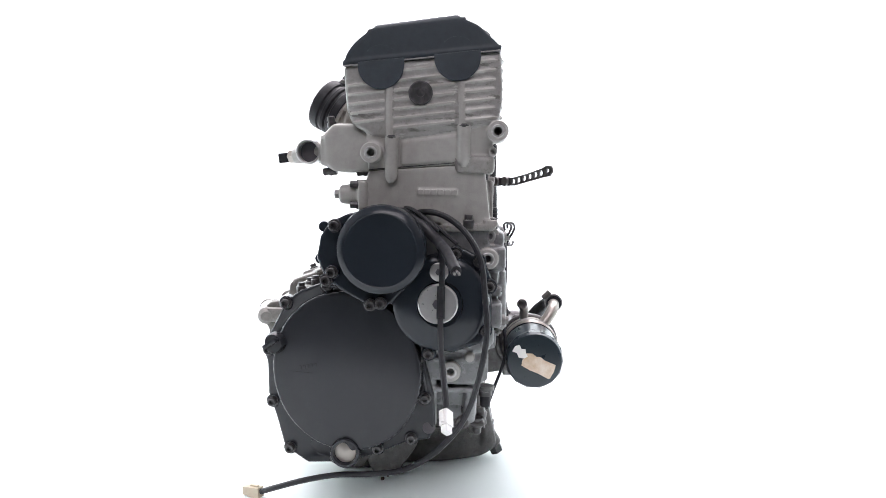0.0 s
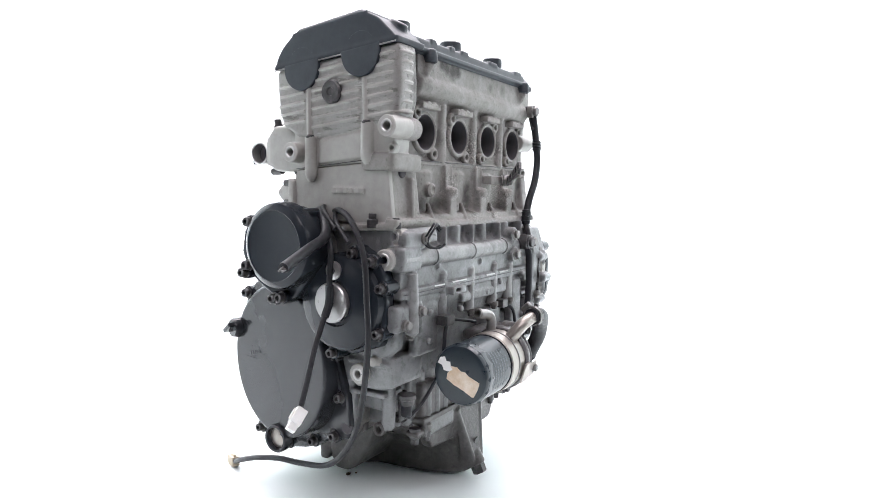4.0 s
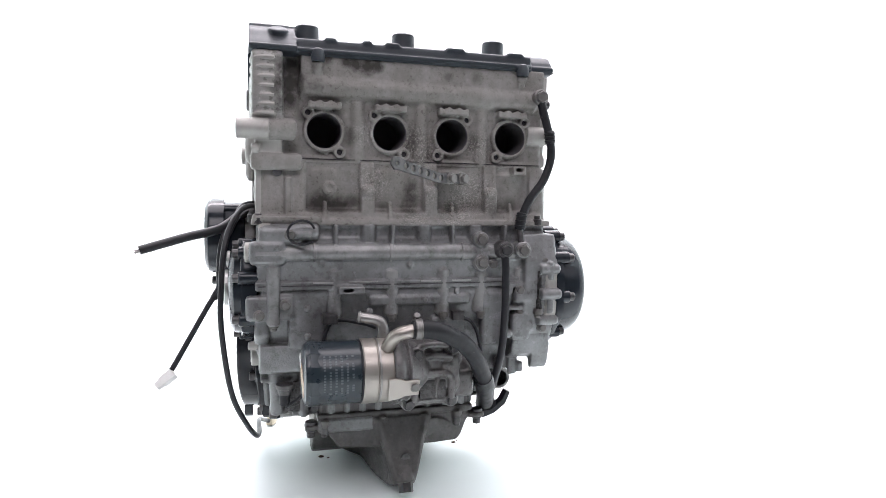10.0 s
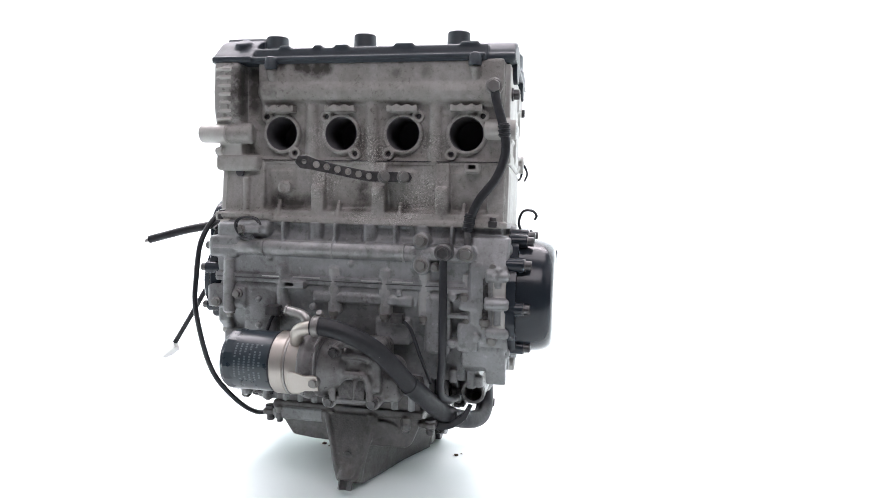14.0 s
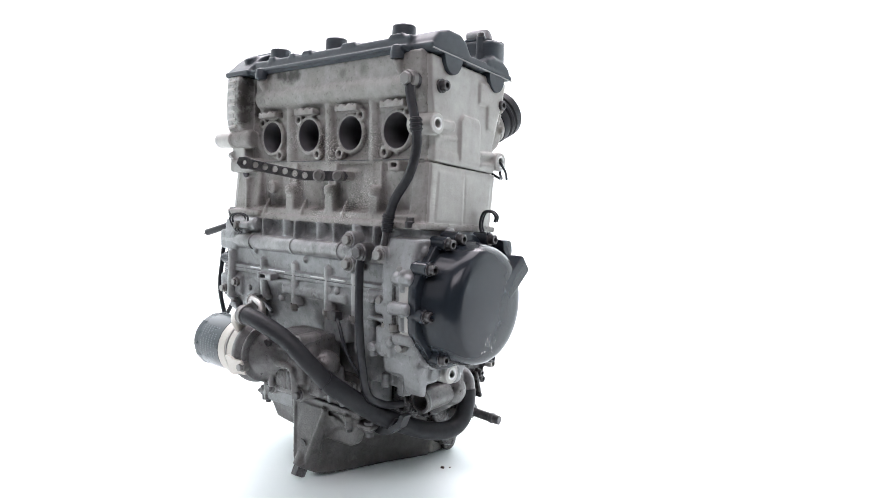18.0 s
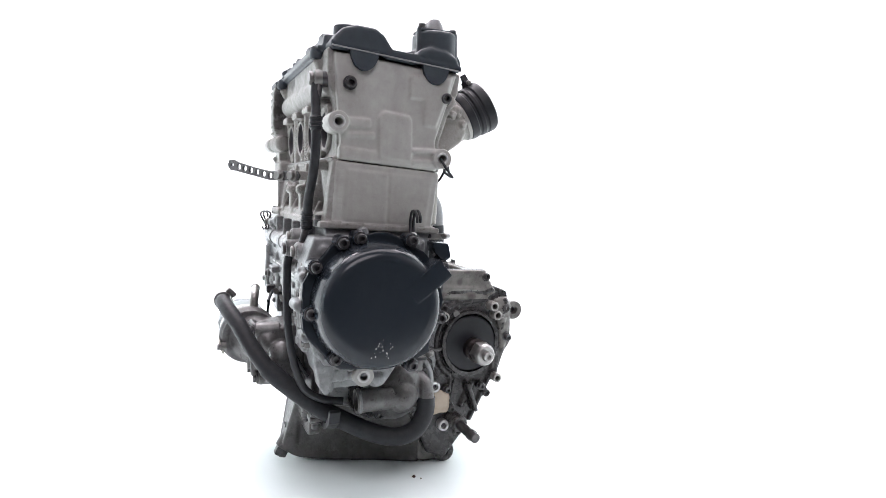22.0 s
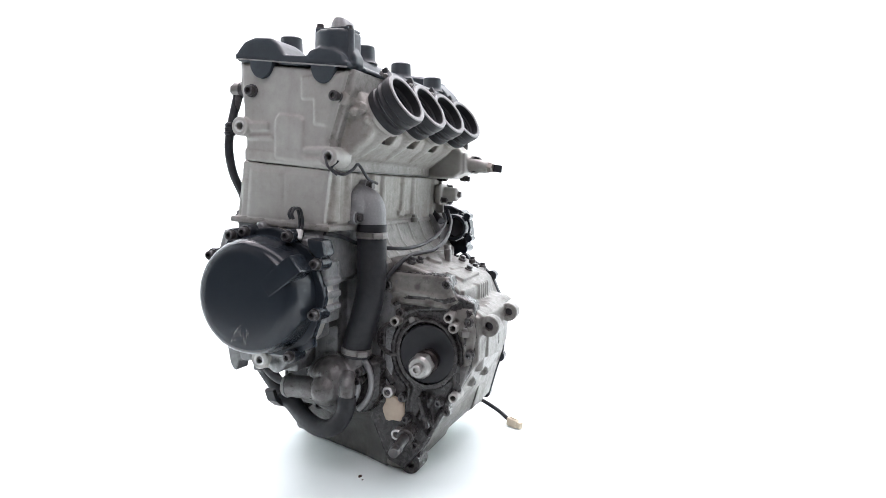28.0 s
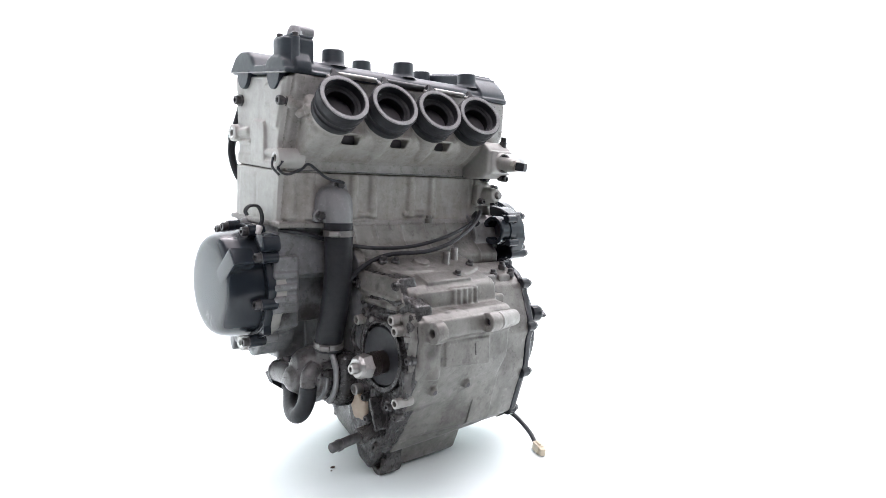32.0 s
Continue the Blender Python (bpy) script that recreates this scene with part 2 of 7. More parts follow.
DARKFLOOR = material("dark_studio_floor", (0.04, 0.042, 0.045), 0.6, grime=0.3, grime_colour=(0.07, 0.07, 0.07), grime_scale=2)
DARKWALL = material("dark_studio_wall", (0.03, 0.033, 0.036), 0.8, grime=0.2, grime_colour=(0.05, 0.05, 0.05), grime_scale=2)
DIRT = material("brown_crumb", (0.06, 0.035, 0.028), 0.8, grime=0.4, grime_scale=300)

# ---- mesh helpers ----
from mathutils.bvhtree import BVHTree

ALLOY = (CAST, CAST_RIB, CAST_FRONT, CAST_LOW, CAST_OIL, CAST_GEAR, CAST_PUMP, CAST_SUMP, CAST_SIDE, GALV)
ENGINE = new("motorcycle_engine")
tagged(ENGINE, "used silver and black four-cylinder motorcycle engine standing on white turntable", "engine")


CASTINGS = {}
# cast-on pieces that keep a mesh of their own over the eased root
PROUD = ("mounting_lug", "post", "rib", "bolt_boss", "edge_lug", "breather_tower", "tower_post", "intake_neck", "front_rail", "bolt_column", "rear_lug", "foot_lug", "dowel_boss",
         "banjo_boss", "sprocket_rim", "oil_boss", "bolt_lug", "column", "low_column", "corner_lug", "plug_boss", "tall_boss", "pan_boss", "raised_letter")


def depth(ob):
    return 0 if ob.parent is None else 1 + depth(ob.parent)


def casting(ob, mats, voxel=0.00145, rounds=3):
    """From now on, unlabelled pieces of these materials under ob melt into it, with the rounded roots of a casting."""
    bm = bmesh.new()
    bm.from_mesh(ob.data)
    CASTINGS[ob.name] = (ob, mats, voxel, rounds, [(bm, ob.data.materials[0])])
    return ob


def fuse(ob, voxel, rounds, sources):
    """Makes one skin of all sources, eased where they meet; each patch keeps the material of the source that it lies on."""
    mats, big = [], bmesh.new()
    for bm, mat in sources:
        if mat not in mats:
            mats.append(mat)
        bmesh.ops.recalc_face_normals(bm, faces=bm.faces)
        for f in bm.faces:
            f.material_index = mats.index(mat)
        join(big, bm)
    big.faces.ensure_lookup_table()
    tree = BVHTree.FromBMesh(big) if len(mats) > 1 else None
    index = [f.material_index for f in big.faces]
    me = bpy.data.meshes.new("raw")
    big.to_mesh(me)
    big.free()
    raw = new("raw", me)
    skin = raw.modifiers.new("skin", "REMESH")
    skin.mode, skin.voxel_size, skin.adaptivity = "VOXEL", voxel, 0.0
    ease = raw.modifiers.new("ease", "SMOOTH")
    ease.factor, ease.iterations = 0.5, rounds
    done = bpy.data.meshes.new_from_object(raw.evaluated_get(bpy.context.evaluated_depsgraph_get()))
    bpy.data.objects.remove(raw)
    bpy.data.meshes.remove(me)
    done.name = ob.name
    done.materials.clear()
    for mat in mats:
        done.materials.append(mat)
    if tree:
        done.polygons.foreach_set("material_index", [index[tree.find_nearest(p.center)[2]] for p in done.polygons])
    done.shade_smooth()
    ob.modifiers.clear()
    ob.data = done


def part(name, bm, mat, parent=None, label="", smooth=35):
    """Links bm as one mesh under parent (the engine, if none is given)."""
    if parent is not None and parent.name in CASTINGS and mat in CASTINGS[parent.name][1] and not label:
        CASTINGS[parent.name][4].append((bm.copy() if name in PROUD else bm, mat))
        if name not in PROUD:
            return parent
    if parent is not None and depth(parent) > 1:
        parent = parent.parent
    bmesh.ops.recalc_face_normals(bm, faces=bm.faces)
    me = bpy.data.meshes.new(name)
    bm.to_mesh(me)
    bm.free()
    me.materials.append(mat)
    if smooth:
        me.shade_smooth()
        me.set_sharp_from_angle(angle=radians(smooth))
    ob = new(name, me)
    if smooth:
        flat = ob.modifiers.new("weighted_normals", "WEIGHTED_NORMAL")
        flat.keep_sharp, flat.weight = True, 80
    ob.parent = ENGINE if parent is None else parent
    if label:
        ob["label"] = label
    return ob


def aim(p, axis):
    """The pose at p whose z points along axis."""
    return Matrix.Translation(p) @ Vector(axis).to_track_quat("Z", "Y").to_matrix().to_4x4()


def bevelled(bm, geom_edges, width, seg=2):
    if width > 0:
        bmesh.ops.bevel(bm, geom=geom_edges, offset=width, segments=seg, affect="EDGES", profile=0.6, clamp_overlap=True)


def join(*bms):
    """One bmesh of several."""
    out = bms[0]
    for b in bms[1:]:
        me = bpy.data.meshes.new("join")
        b.to_mesh(me)
        b.free()
        out.from_mesh(me)
        bpy.data.meshes.remove(me)
    return out


def moved(bm, m):
    bm.transform(m)
    return bm


def box(x0, x1, y0, y1, z0, z1, bevel=0.002, taper=1.0):
    """A bevelled block; taper scales its top."""
    bm = bmesh.new()
    bmesh.ops.create_cube(bm, size=1)
    for v in bm.verts:
        k = taper if v.co.z > 0 else 1.0
        v.co = Vector(((x0 + x1) / 2 + v.co.x * (x1 - x0) * k, (y0 + y1) / 2 + v.co.y * (y1 - y0) * k, (z0 + z1) / 2 + v.co.z * (z1 - z0)))
    bevelled(bm, list(bm.edges), bevel)
    return bm


def prism(outline, a, b, axis="x", bevel=0.003, seg=2, shrink=None):
    """An outline in the plane across axis, drawn out from a to b. shrink: (scale, centre u, centre v) of the end at b."""
    bm = bmesh.new()
    ends = []
    for k, w in enumerate((a, b)):
        ring = []
        for u, v in outline:
            if k and shrink:
                u, v = shrink[1] + (u - shrink[1]) * shrink[0], shrink[2] + (v - shrink[2]) * shrink[0]
            ring.append(bm.verts.new({"x": (w, u, v), "y": (u, w, v), "z": (u, v, w)}[axis]))
        ends.append(ring)
    n = len(outline)
    for i in range(n):
        bm.faces.new((ends[0][i], ends[0][(i + 1) % n], ends[1][(i + 1) % n], ends[1][i]))
    bm.faces.new(ends[0])
    bm.faces.new(ends[1][::-1])
    bmesh.ops.recalc_face_normals(bm, faces=bm.faces)
    bevelled(bm, list(bm.edges), bevel, seg)
    return bm


def lathe(profile, p, axis, seg=32):
    """A profile of (radius, height) turned about axis at p; closed at both ends where the radius is 0, else a ring joined end to end."""
    bm = bmesh.new()
    rows = []
    for r, h in profile:
        if r <= 1e-6:
            rows.append([bm.verts.new((0, 0, h))])
        else:
            rows.append([bm.verts.new((r * math.cos(2 * math.pi * i / seg), r * math.sin(2 * math.pi * i / seg), h)) for i in range(seg)])
    pairs = list(zip(rows, rows[1:]))
    if len(rows[0]) > 1 and len(rows[-1]) > 1:
        pairs.append((rows[-1], rows[0]))
    for a, b in pairs:
        for i in range(seg):
            j = (i + 1) % seg
            if len(a) == 1 and len(b) == 1:
                continue
            if len(a) == 1:
                bm.faces.new((a[0], b[i], b[j]))
            elif len(b) == 1:
                bm.faces.new((a[i], b[0], a[j]))
            else:
                bm.faces.new((a[i], b[i], b[j], a[j]))
    bm.transform(aim(p, axis))
    return bm


def rod(p0, p1, r, r1=None, bevel=0.001, seg=20):
    """A round bar with eased ends."""
    p0, p1 = Vector(p0), Vector(p1)
    h, r1 = (p1 - p0).length, r if r1 is None else r1
    return lathe([(0, 0), (r - bevel, 0), (r, bevel), (r1, h - bevel), (r1 - bevel, h), (0, h)], p0, p1 - p0, seg)


def eye(p, axis, r, hole, length, seg=24):
    """A round lug with a hole through it, from p along axis."""
    e = 0.001
    return lathe([(hole, 0), (r - e, 0), (r, e), (r, length - e), (r - e, length), (hole + e, length), (hole, length - e)], p, axis, seg)


def curve_points(pts, sub=8):
    pts = [Vector(p) for p in pts]
    pts = [pts[0] * 2 - pts[1]] + pts + [pts[-1] * 2 - pts[-2]]
    out = []
    for i in range(1, len(pts) - 2):
        a, b, c, d = pts[i - 1:i + 3]
        for k in range(sub):
            t = k / sub
            out.append(0.5 * (2 * b + (c - a) * t + (2 * a - 5 * b + 4 * c - d) * t * t + (3 * b - a - 3 * c + d) * t ** 3))
    out.append(pts[-2])
    return out


def hose(pts, r, seg=10, sub=8, r_end=None, hollow=0.0):
    """A round hose along a smooth line through pts. hollow: depth of its open ends."""
    line = curve_points(pts, sub)
    bm = bmesh.new()
    up, rings, n = None, [], len(line)
    for i, p in enumerate(line):
        d = (line[min(i + 1, n - 1)] - line[max(i - 1, 0)]).normalized()
        if up is None:
            up = d.orthogonal().normalized()
        up = (up - d * up.dot(d)).normalized()
        side = d.cross(up)
        rr = r if r_end is None else r + (r_end - r) * i / (n - 1)
        rings.append([bm.verts.new(p + (up * math.cos(2 * math.pi * k / seg) + side * math.sin(2 * math.pi * k / seg)) * rr) for k in range(seg)])
    for a, b in zip(rings, rings[1:]):
        for k in range(seg):
            bm.faces.new((a[k], a[(k + 1) % seg], b[(k + 1) % seg], b[k]))
    for ring, inward in ((rings[0], line[1] - line[0]), (rings[-1], line[-2] - line[-1])):
        c = sum((v.co for v in ring), Vector()) / seg
        if hollow:
            lip = [bm.verts.new(c + (v.co - c) * 0.78) for v in ring]
            deep = [bm.verts.new(c + (v.co - c) * 0.76 + inward.normalized() * hollow) for v in ring]
            for a, b in ((ring, lip), (lip, deep)):
                for k in range(seg):
                    bm.faces.new((a[k], a[(k + 1) % seg], b[(k + 1) % seg], b[k]))
            bm.faces.new(deep)
        else:
            bm.faces.new(ring)
    return bm


def cut(bm, *cutters):
    """bm less the cutters, one after the other."""
    for tool in cutters:
        objects = []
        for b in (bm, tool):
            bmesh.ops.recalc_face_normals(b, faces=b.faces)
            me = bpy.data.meshes.new("cut")
            b.to_mesh(me)
            b.free()
            objects.append(new("cut", me))
        mod = objects[0].modifiers.new("cut", "BOOLEAN")
        mod.operation, mod.object, mod.solver = "DIFFERENCE", objects[1], "EXACT"
        done = bpy.data.meshes.new_from_object(objects[0].evaluated_get(bpy.context.evaluated_depsgraph_get()))
        bm = bmesh.new()
        bm.from_mesh(done)
        for ob in objects:
            old = ob.data
            bpy.data.objects.remove(ob)
            bpy.data.meshes.remove(old)
        bpy.data.meshes.remove(done)
    return bm


SHARED = {}


def fixing(name, bm_maker, key, mat, parent, m, label=""):
    """A small repeated piece on shared mesh data, placed by the pose m."""
    if key not in SHARED:
        bm = bm_maker()
        bmesh.ops.recalc_face_normals(bm, faces=bm.faces)
        me = bpy.data.meshes.new(name)
        bm.to_mesh(me)
        bm.free()
        me.materials.append(mat)
        me.shade_smooth()
        me.set_sharp_from_angle(angle=radians(35))
        SHARED[key] = me
    ob = new(name, SHARED[key])
    ob.parent = parent.parent if depth(parent) > 1 else parent
    ob.matrix_basis = m
    if label:
        ob["label"] = label
    return ob


def hex_bm(r, h):
    six = [(r * math.cos(math.pi / 3 * i), r * math.sin(math.pi / 3 * i)) for i in range(6)]
    return join(lathe([(0, -h), (r * 1.25, -h), (r * 1.3, h * 0.12), (r * 1.1, h * 0.28), (0, h * 0.28)], (0, 0, 0), (0, 0, 1), 20),
                prism(six, h * 0.2, h, "z", r * 0.1, 1))


def socket_bm(r, h):
    e = r * 0.15
    k = r * 0.52
    return lathe([(0, -h), (r * 1.3, -h), (r * 1.3, h * 0.1), (r, h * 0.1), (r, h - e), (r - e, h), (k, h), (k, h * 0.45), (0, h * 0.45)], (0, 0, 0), (0, 0, 1), 18)


def bolt(parent, p, axis, r=0.0048, h=0.007, kind="socket", mat=None, label=""):
    mat = mat or (BOLT if kind == "hex" else BOLT_BLACK)
    return fixing("bolt", lambda: hex_bm(r, h) if kind == "hex" else socket_bm(r, h), (kind, r, h, mat.name), mat, parent,
                  aim(p, axis) @ pose(0, 0, 0, 0, 0, (p[0] * 977 + p[1] * 613 + p[2] * 331) * 57 % 60), label)


LEFT, RIGHT, FRONT, REAR, UP, DOWN = (1, 0, 0), (-1, 0, 0), (0, -1, 0), (0, 1, 0), (0, 0, 1), (0, 0, -1)

# ---- studio ----
PORT_X = (-0.1126, -0.0325, 0.0480, 0.1274)


def studio():
    bm = bmesh.new()
    bmesh.ops.create_grid(bm, x_segments=1, y_segments=1, size=40)
    ob = tagged(part("floor", moved(bm, pose(0, 0, -0.016)), DARKFLOOR, smooth=0), "dark studio floor beyond the white sweep", "floor", kind="structure")
    ob.parent = None
    # white paper sweep: flat under the turntable, curving up round the back and the sides, open towards the camera
    bm = bmesh.new()
    angles = range(-104, 105, 4)
    section = [(0.02, -0.012), (1.0, -0.012), (1.9, -0.012), (2.10, 0.02), (2.25, 0.12), (2.32, 0.35), (2.35, 1.0), (2.35, 2.5)]
    rings = []
    for r, z in section + [(r + 0.01, z - 0.003 if z < 0.1 else z) for r, z in section[::-1]]:
        rings.append([bm.verts.new((r * math.sin(radians(a)), r * math.cos(radians(a)), z)) for a in angles])
    for a, b in zip(rings, rings[1:] + rings[:1]):
        for i in range(len(a) - 1):
            bm.faces.new((a[i], a[i + 1], b[i + 1], b[i]))
    bm.faces.new([r[0] for r in rings])
    bm.faces.new([r[-1] for r in rings][::-1])
    ob = tagged(part("backdrop", bm, WHITE), "seamless curved white studio paper", "backdrop", kind="structure")
    ob.parent = None
    front = prism([(-1.85, -0.24), (-1.0, -0.66), (-0.70, -0.80), (0.70, -0.80), (1.0, -0.66), (1.85, -0.24), (0.0, 0.01)], -0.0150, -0.0125, "z", 0)
    ob = tagged(part("pavement", front, WHITE, smooth=0), "white paper laid before the turntable", "floor sheet", kind="structure")
    ob.parent = None
    for name, b, mat, label in (
            ("wall_north", box(-4, 4, 4.0, 4.2, -0.012, 2.9, 0), DARKWALL, "dark painted studio wall"),
            ("wall_south", box(-4, 4, -4.2, -4.0, -0.012, 2.9, 0), DARKWALL, "dark painted studio wall"),
            ("wall_east", box(4.0, 4.2, -4, 4, -0.012, 2.9, 0), DARKWALL, "dark painted studio wall"),
            ("wall_west", box(-4.2, -4.0, -4, 4, -0.012, 2.9, 0), DARKWALL, "dark painted studio wall"),
            ("ceiling", box(-4.2, 4.2, -4.2, 4.2, 2.9, 3.0, 0), DARKWALL, "dark studio ceiling")):
        ob = tagged(part(name, b, mat, smooth=0), label, name.split("_")[0], kind="structure")
        ob.parent = None


studio()

TABLE = part("turntable", lathe([(0, -0.0115), (0.595, -0.0115), (0.6, -0.006), (0.594, 0.0), (0, 0.0)], (0, 0, 0), UP, 128), WHITE, smooth=35)
TABLE.parent = None
tagged(TABLE, "flat round white turntable lying on the studio floor", "turntable")


# ---- cylinder head ----
def slope(y):
    """Height of the joint between head and valve cover."""
    return 0.528 - (y - 0.03) * 0.108


def cylinder_head():
    main = prism([(-0.133, slope(-0.133)), (-0.133, 0.508), (-0.124, 0.490), (-0.122, 0.426), (-0.128, 0.424), (-0.128, 0.418), (0.002, 0.409),
                  (0.002, 0.445), (0.012, 0.475), (0.026, 0.505), (0.028, slope(0.028))], -0.168, 0.172, "x", 0.004, 3)
    bores = [rod((x, -0.2, 0.4573), (x, -0.060, 0.4573), 0.0212, None, 0.0005, 28) for x in PORT_X]
    bores.append(box(-0.163, -0.141, -0.3, -0.122, 0.474, 0.6, 0.004))
    head = part("cylinder_head", cut(main, *bores), CAST_FRONT, label="silver cast head, speckled with corrosion above four exhaust ports")
    casting(head, ALLOY)
    # ribbed right end with rounded edges, over a plainer lower wall
    end = part("ribbed_end", prism([(-0.145, slope(-0.145) - 0.001), (-0.148, 0.507), (-0.148, 0.486), (-0.143, 0.466), (-0.100, 0.457), (-0.034, 0.446), (-0.001, 0.449), (0.022, 0.461), (0.029, 0.478),
                                    (0.031, 0.500), (0.033, slope(0.033) - 0.001)], -0.197, -0.161, "x", 0.006, 3), CAST_RIB, head)
    part("lower_wall", prism([(-0.141, 0.470), (-0.137, 0.421), (0.004, 0.410), (0.007, 0.455)], -0.1930, -0.163, "x", 0.0012, 2), CAST, head)
    left = prism([(-0.126, 0.540), (-0.124, 0.500), (-0.119, 0.440), (-0.121, 0.430), (-0.121, 0.4215), (-0.004, 0.4105), (-0.006, 0.446), (0.012, 0.500), (0.020, 0.525)],
                 0.165, 0.1795, "x", 0.0012, 2)
    part("side_casting", left, CAST, head)
    zz = lambda y: z - (y + 0.122) * 0.118
    for i, z in enumerate((0.534, 0.5235, 0.513, 0.5025, 0.492, 0.4815, 0.471)):
        for k, (y0, y1) in enumerate(((-0.1410, -0.1045), (-0.0945, -0.0255), (-0.0145, 0.0270 - max(0, i - 3) * 0.003))):
            if (i, k) in ((6, 2), (0, 2)):
                continue
            if k == 0:
                part("rib", hose([(-0.1972, -0.1045, zz(-0.1045) - 0.001), (-0.1972, -0.130, zz(-0.130) - 0.001), (-0.1960, -0.1385, zz(-0.1385) - 0.001), (-0.1915, -0.1450, zz(-0.145) - 0.001), (-0.182, -0.1478, zz(-0.148) - 0.001), (-0.172, -0.1472, zz(-0.148) - 0.001)], 0.0017, 8, 5), CAST, end)
                continue
            h = 0.0019 + 0.0005 * ((i * 3 + k * 5) % 4) / 3
            part("rib", prism([(y0, zz(y0)), (y1, zz(y1)), (y1, zz(y1) - h), (y0, zz(y0) - h)], -0.1994, -0.194, "x", 0.0009, 2), CAST, end)
    for y, foot, top in ((-0.0235, 0.396, 0.448), (-0.1055, 0.416, 0.462)):
        part("post", lathe([(0, 0), (0.0030, 0), (0.0060, 0.004), (0.0074, 0.009), (0.0074, top - foot - 0.001), (0.0064, top - foot), (0, top - foot)], (-0.1968, y, foot), UP, 20), CAST, head)
        part("rib_bar", rod((-0.1968, y + 0.002, top), (-0.1968, y + 0.004, 0.512), 0.0034, 0.0028, 0.001, 12), CAST, end)
        bolt(head, (-0.1985, y, top), UP, 0.0046, 0.002, "hex", BOLT_BLACK)
    part("panel", prism([(-0.034, 0.444), (-0.034, 0.416), (-0.097, 0.423), (-0.097, 0.453)], -0.1965, -0.19, "x", 0.0025), CAST, head)
    part("corner_flange", box(-0.1985, -0.139, -0.1415, -0.096, 0.4085, 0.4290, 0.006), CAST_FRONT, head)
    part("corner_ring", eye((-0.188, -0.1385, 0.4335), RIGHT, 0.0055, 0.0026, 0.010, 14), CAST, head)
    # end plugs
    part("plug", lathe([(0, 0), (0.0135, 0), (0.0138, 0.003), (0.012, 0.0050), (0.005, 0.0050), (0.004, 0.0035), (0, 0.0035)], (-0.1975, -0.0559, 0.4971), RIGHT, 32), BOLT_BLACK, head, "round dull steel end plug")
    for y, zc in ((-0.0105, 0.5275), (-0.0965, 0.5375)):
        half = [(y + 0.0262 * math.cos(a), zc + 0.0265 * math.sin(a)) for a in [math.pi + math.pi * i / 24 for i in range(25)]]
        half += [(y + 0.0262, slope(y + 0.0262) + 0.001), (y - 0.0262, slope(y - 0.0262) + 0.001)]
        part("half_moon_plug", prism(half, -0.2008, -0.19, "x", 0.001), COVER, head, "black rubber half-moon plug")
    for y, zc in ((-0.0935, 0.5425), (-0.008, 0.5333)):
        half = [(y + 0.0165 * math.cos(a), zc + 0.0225 * math.sin(a)) for a in [math.pi + math.pi * i / 16 for i in range(17)]]
        part("half_moon_plug", prism(half, 0.170, 0.1850, "x", 0.0012), COVER, head, "black rubber half-moon plug")
    # mounting lugs
    for p, axis, n in (((-0.178, -0.1434, 0.4553), RIGHT, 0.036), ((-0.185, -0.0013, 0.4297), RIGHT, 0.024), ((0.150, -0.1233, 0.4628), LEFT, 0.0375),
                       ((0.150, 0.0009, 0.4257), LEFT, 0.037)):
        lug = part("mounting_lug", eye(p, axis, 0.0118, 0.0048, n), CAST, head)
        tip = Vector(p) + Vector(axis) * (n - 0.001)
        part("bushing", eye(tip, axis, 0.0078, 0.0046, 0.0016), MACHINED, lug, "bright machined bushing face")
    part("lug_web", box(0.150, 0.1835, -0.115, -0.085, 0.4575, 0.468, 0.003), CAST, head)
    part("lug_web", box(0.150, 0.1825, -0.115, -0.080, 0.4465, 0.452, 0.002), CAST, head)
    part("lug_web", box(0.150, 0.1835, -0.035, -0.006, 0.418, 0.424, 0.002), CAST, head)
    part("lug_web", box(0.150, 0.1835, -0.035, -0.006, 0.431, 0.4365, 0.002), CAST, head)
    part("lug_root", rod((-0.148, -0.132, 0.457), (-0.186, -0.1430, 0.4555), 0.0135, 0.0112, 0.003), CAST_FRONT, head)
    # raised panels on the left face
    part("raised_panel", prism([(-0.076, 0.424), (-0.076, 0.470), (-0.070, 0.478), (-0.039, 0.474), (-0.036, 0.468), (-0.036, 0.420)], 0.172, 0.1832, "x", 0.0036, 4), CAST, head)
    part("raised_panel", prism([(-0.039, 0.520), (-0.039, 0.494), (-0.022, 0.4935), (-0.022, 0.464), (-0.006, 0.462), (0.010, 0.505), (0.014, 0.522)], 0.172, 0.1822, "x", 0.0026, 4), CAST, head)
    part("base_band", prism([(-0.1215, 0.437), (-0.1215, 0.4215), (-0.004, 0.4105), (-0.005, 0.4245)], 0.170, 0.1812, "x", 0.0035, 3), CAST, head)
    bolt(head, (0.181, -0.1096, 0.506), LEFT, 0.0062, 0.008, "socket")
    bolt(head, (0.176, 0.006, 0.4965), LEFT, 0.0062, 0.010, "socket")
    # exhaust ports
    for x in PORT_X:
        rim = part("exhaust_flange", lathe([(0.0208, 0.000), (0.0262, 0.0), (0.0255, 0.0065), (0.0240, 0.0085), (0.0216, 0.0085), (0.0208, 0.0075)], (x, -0.1195, 0.4573), FRONT, 36),
                   CAST_FRONT, head, "cast exhaust port flange")
        casting(rim, ALLOY, 0.0011, 2)
        part("port_bore", lathe([(0, 0.0565), (0.0211, 0.0565), (0.0211, 0.0), (0.0204, 0.0), (0.0204, 0.056), (0, 0.056)], (x, -0.1268, 0.4573), REAR, 32), BORE, rim, "sooty exhaust port bore")
        s = 1 if x > 0 else -1
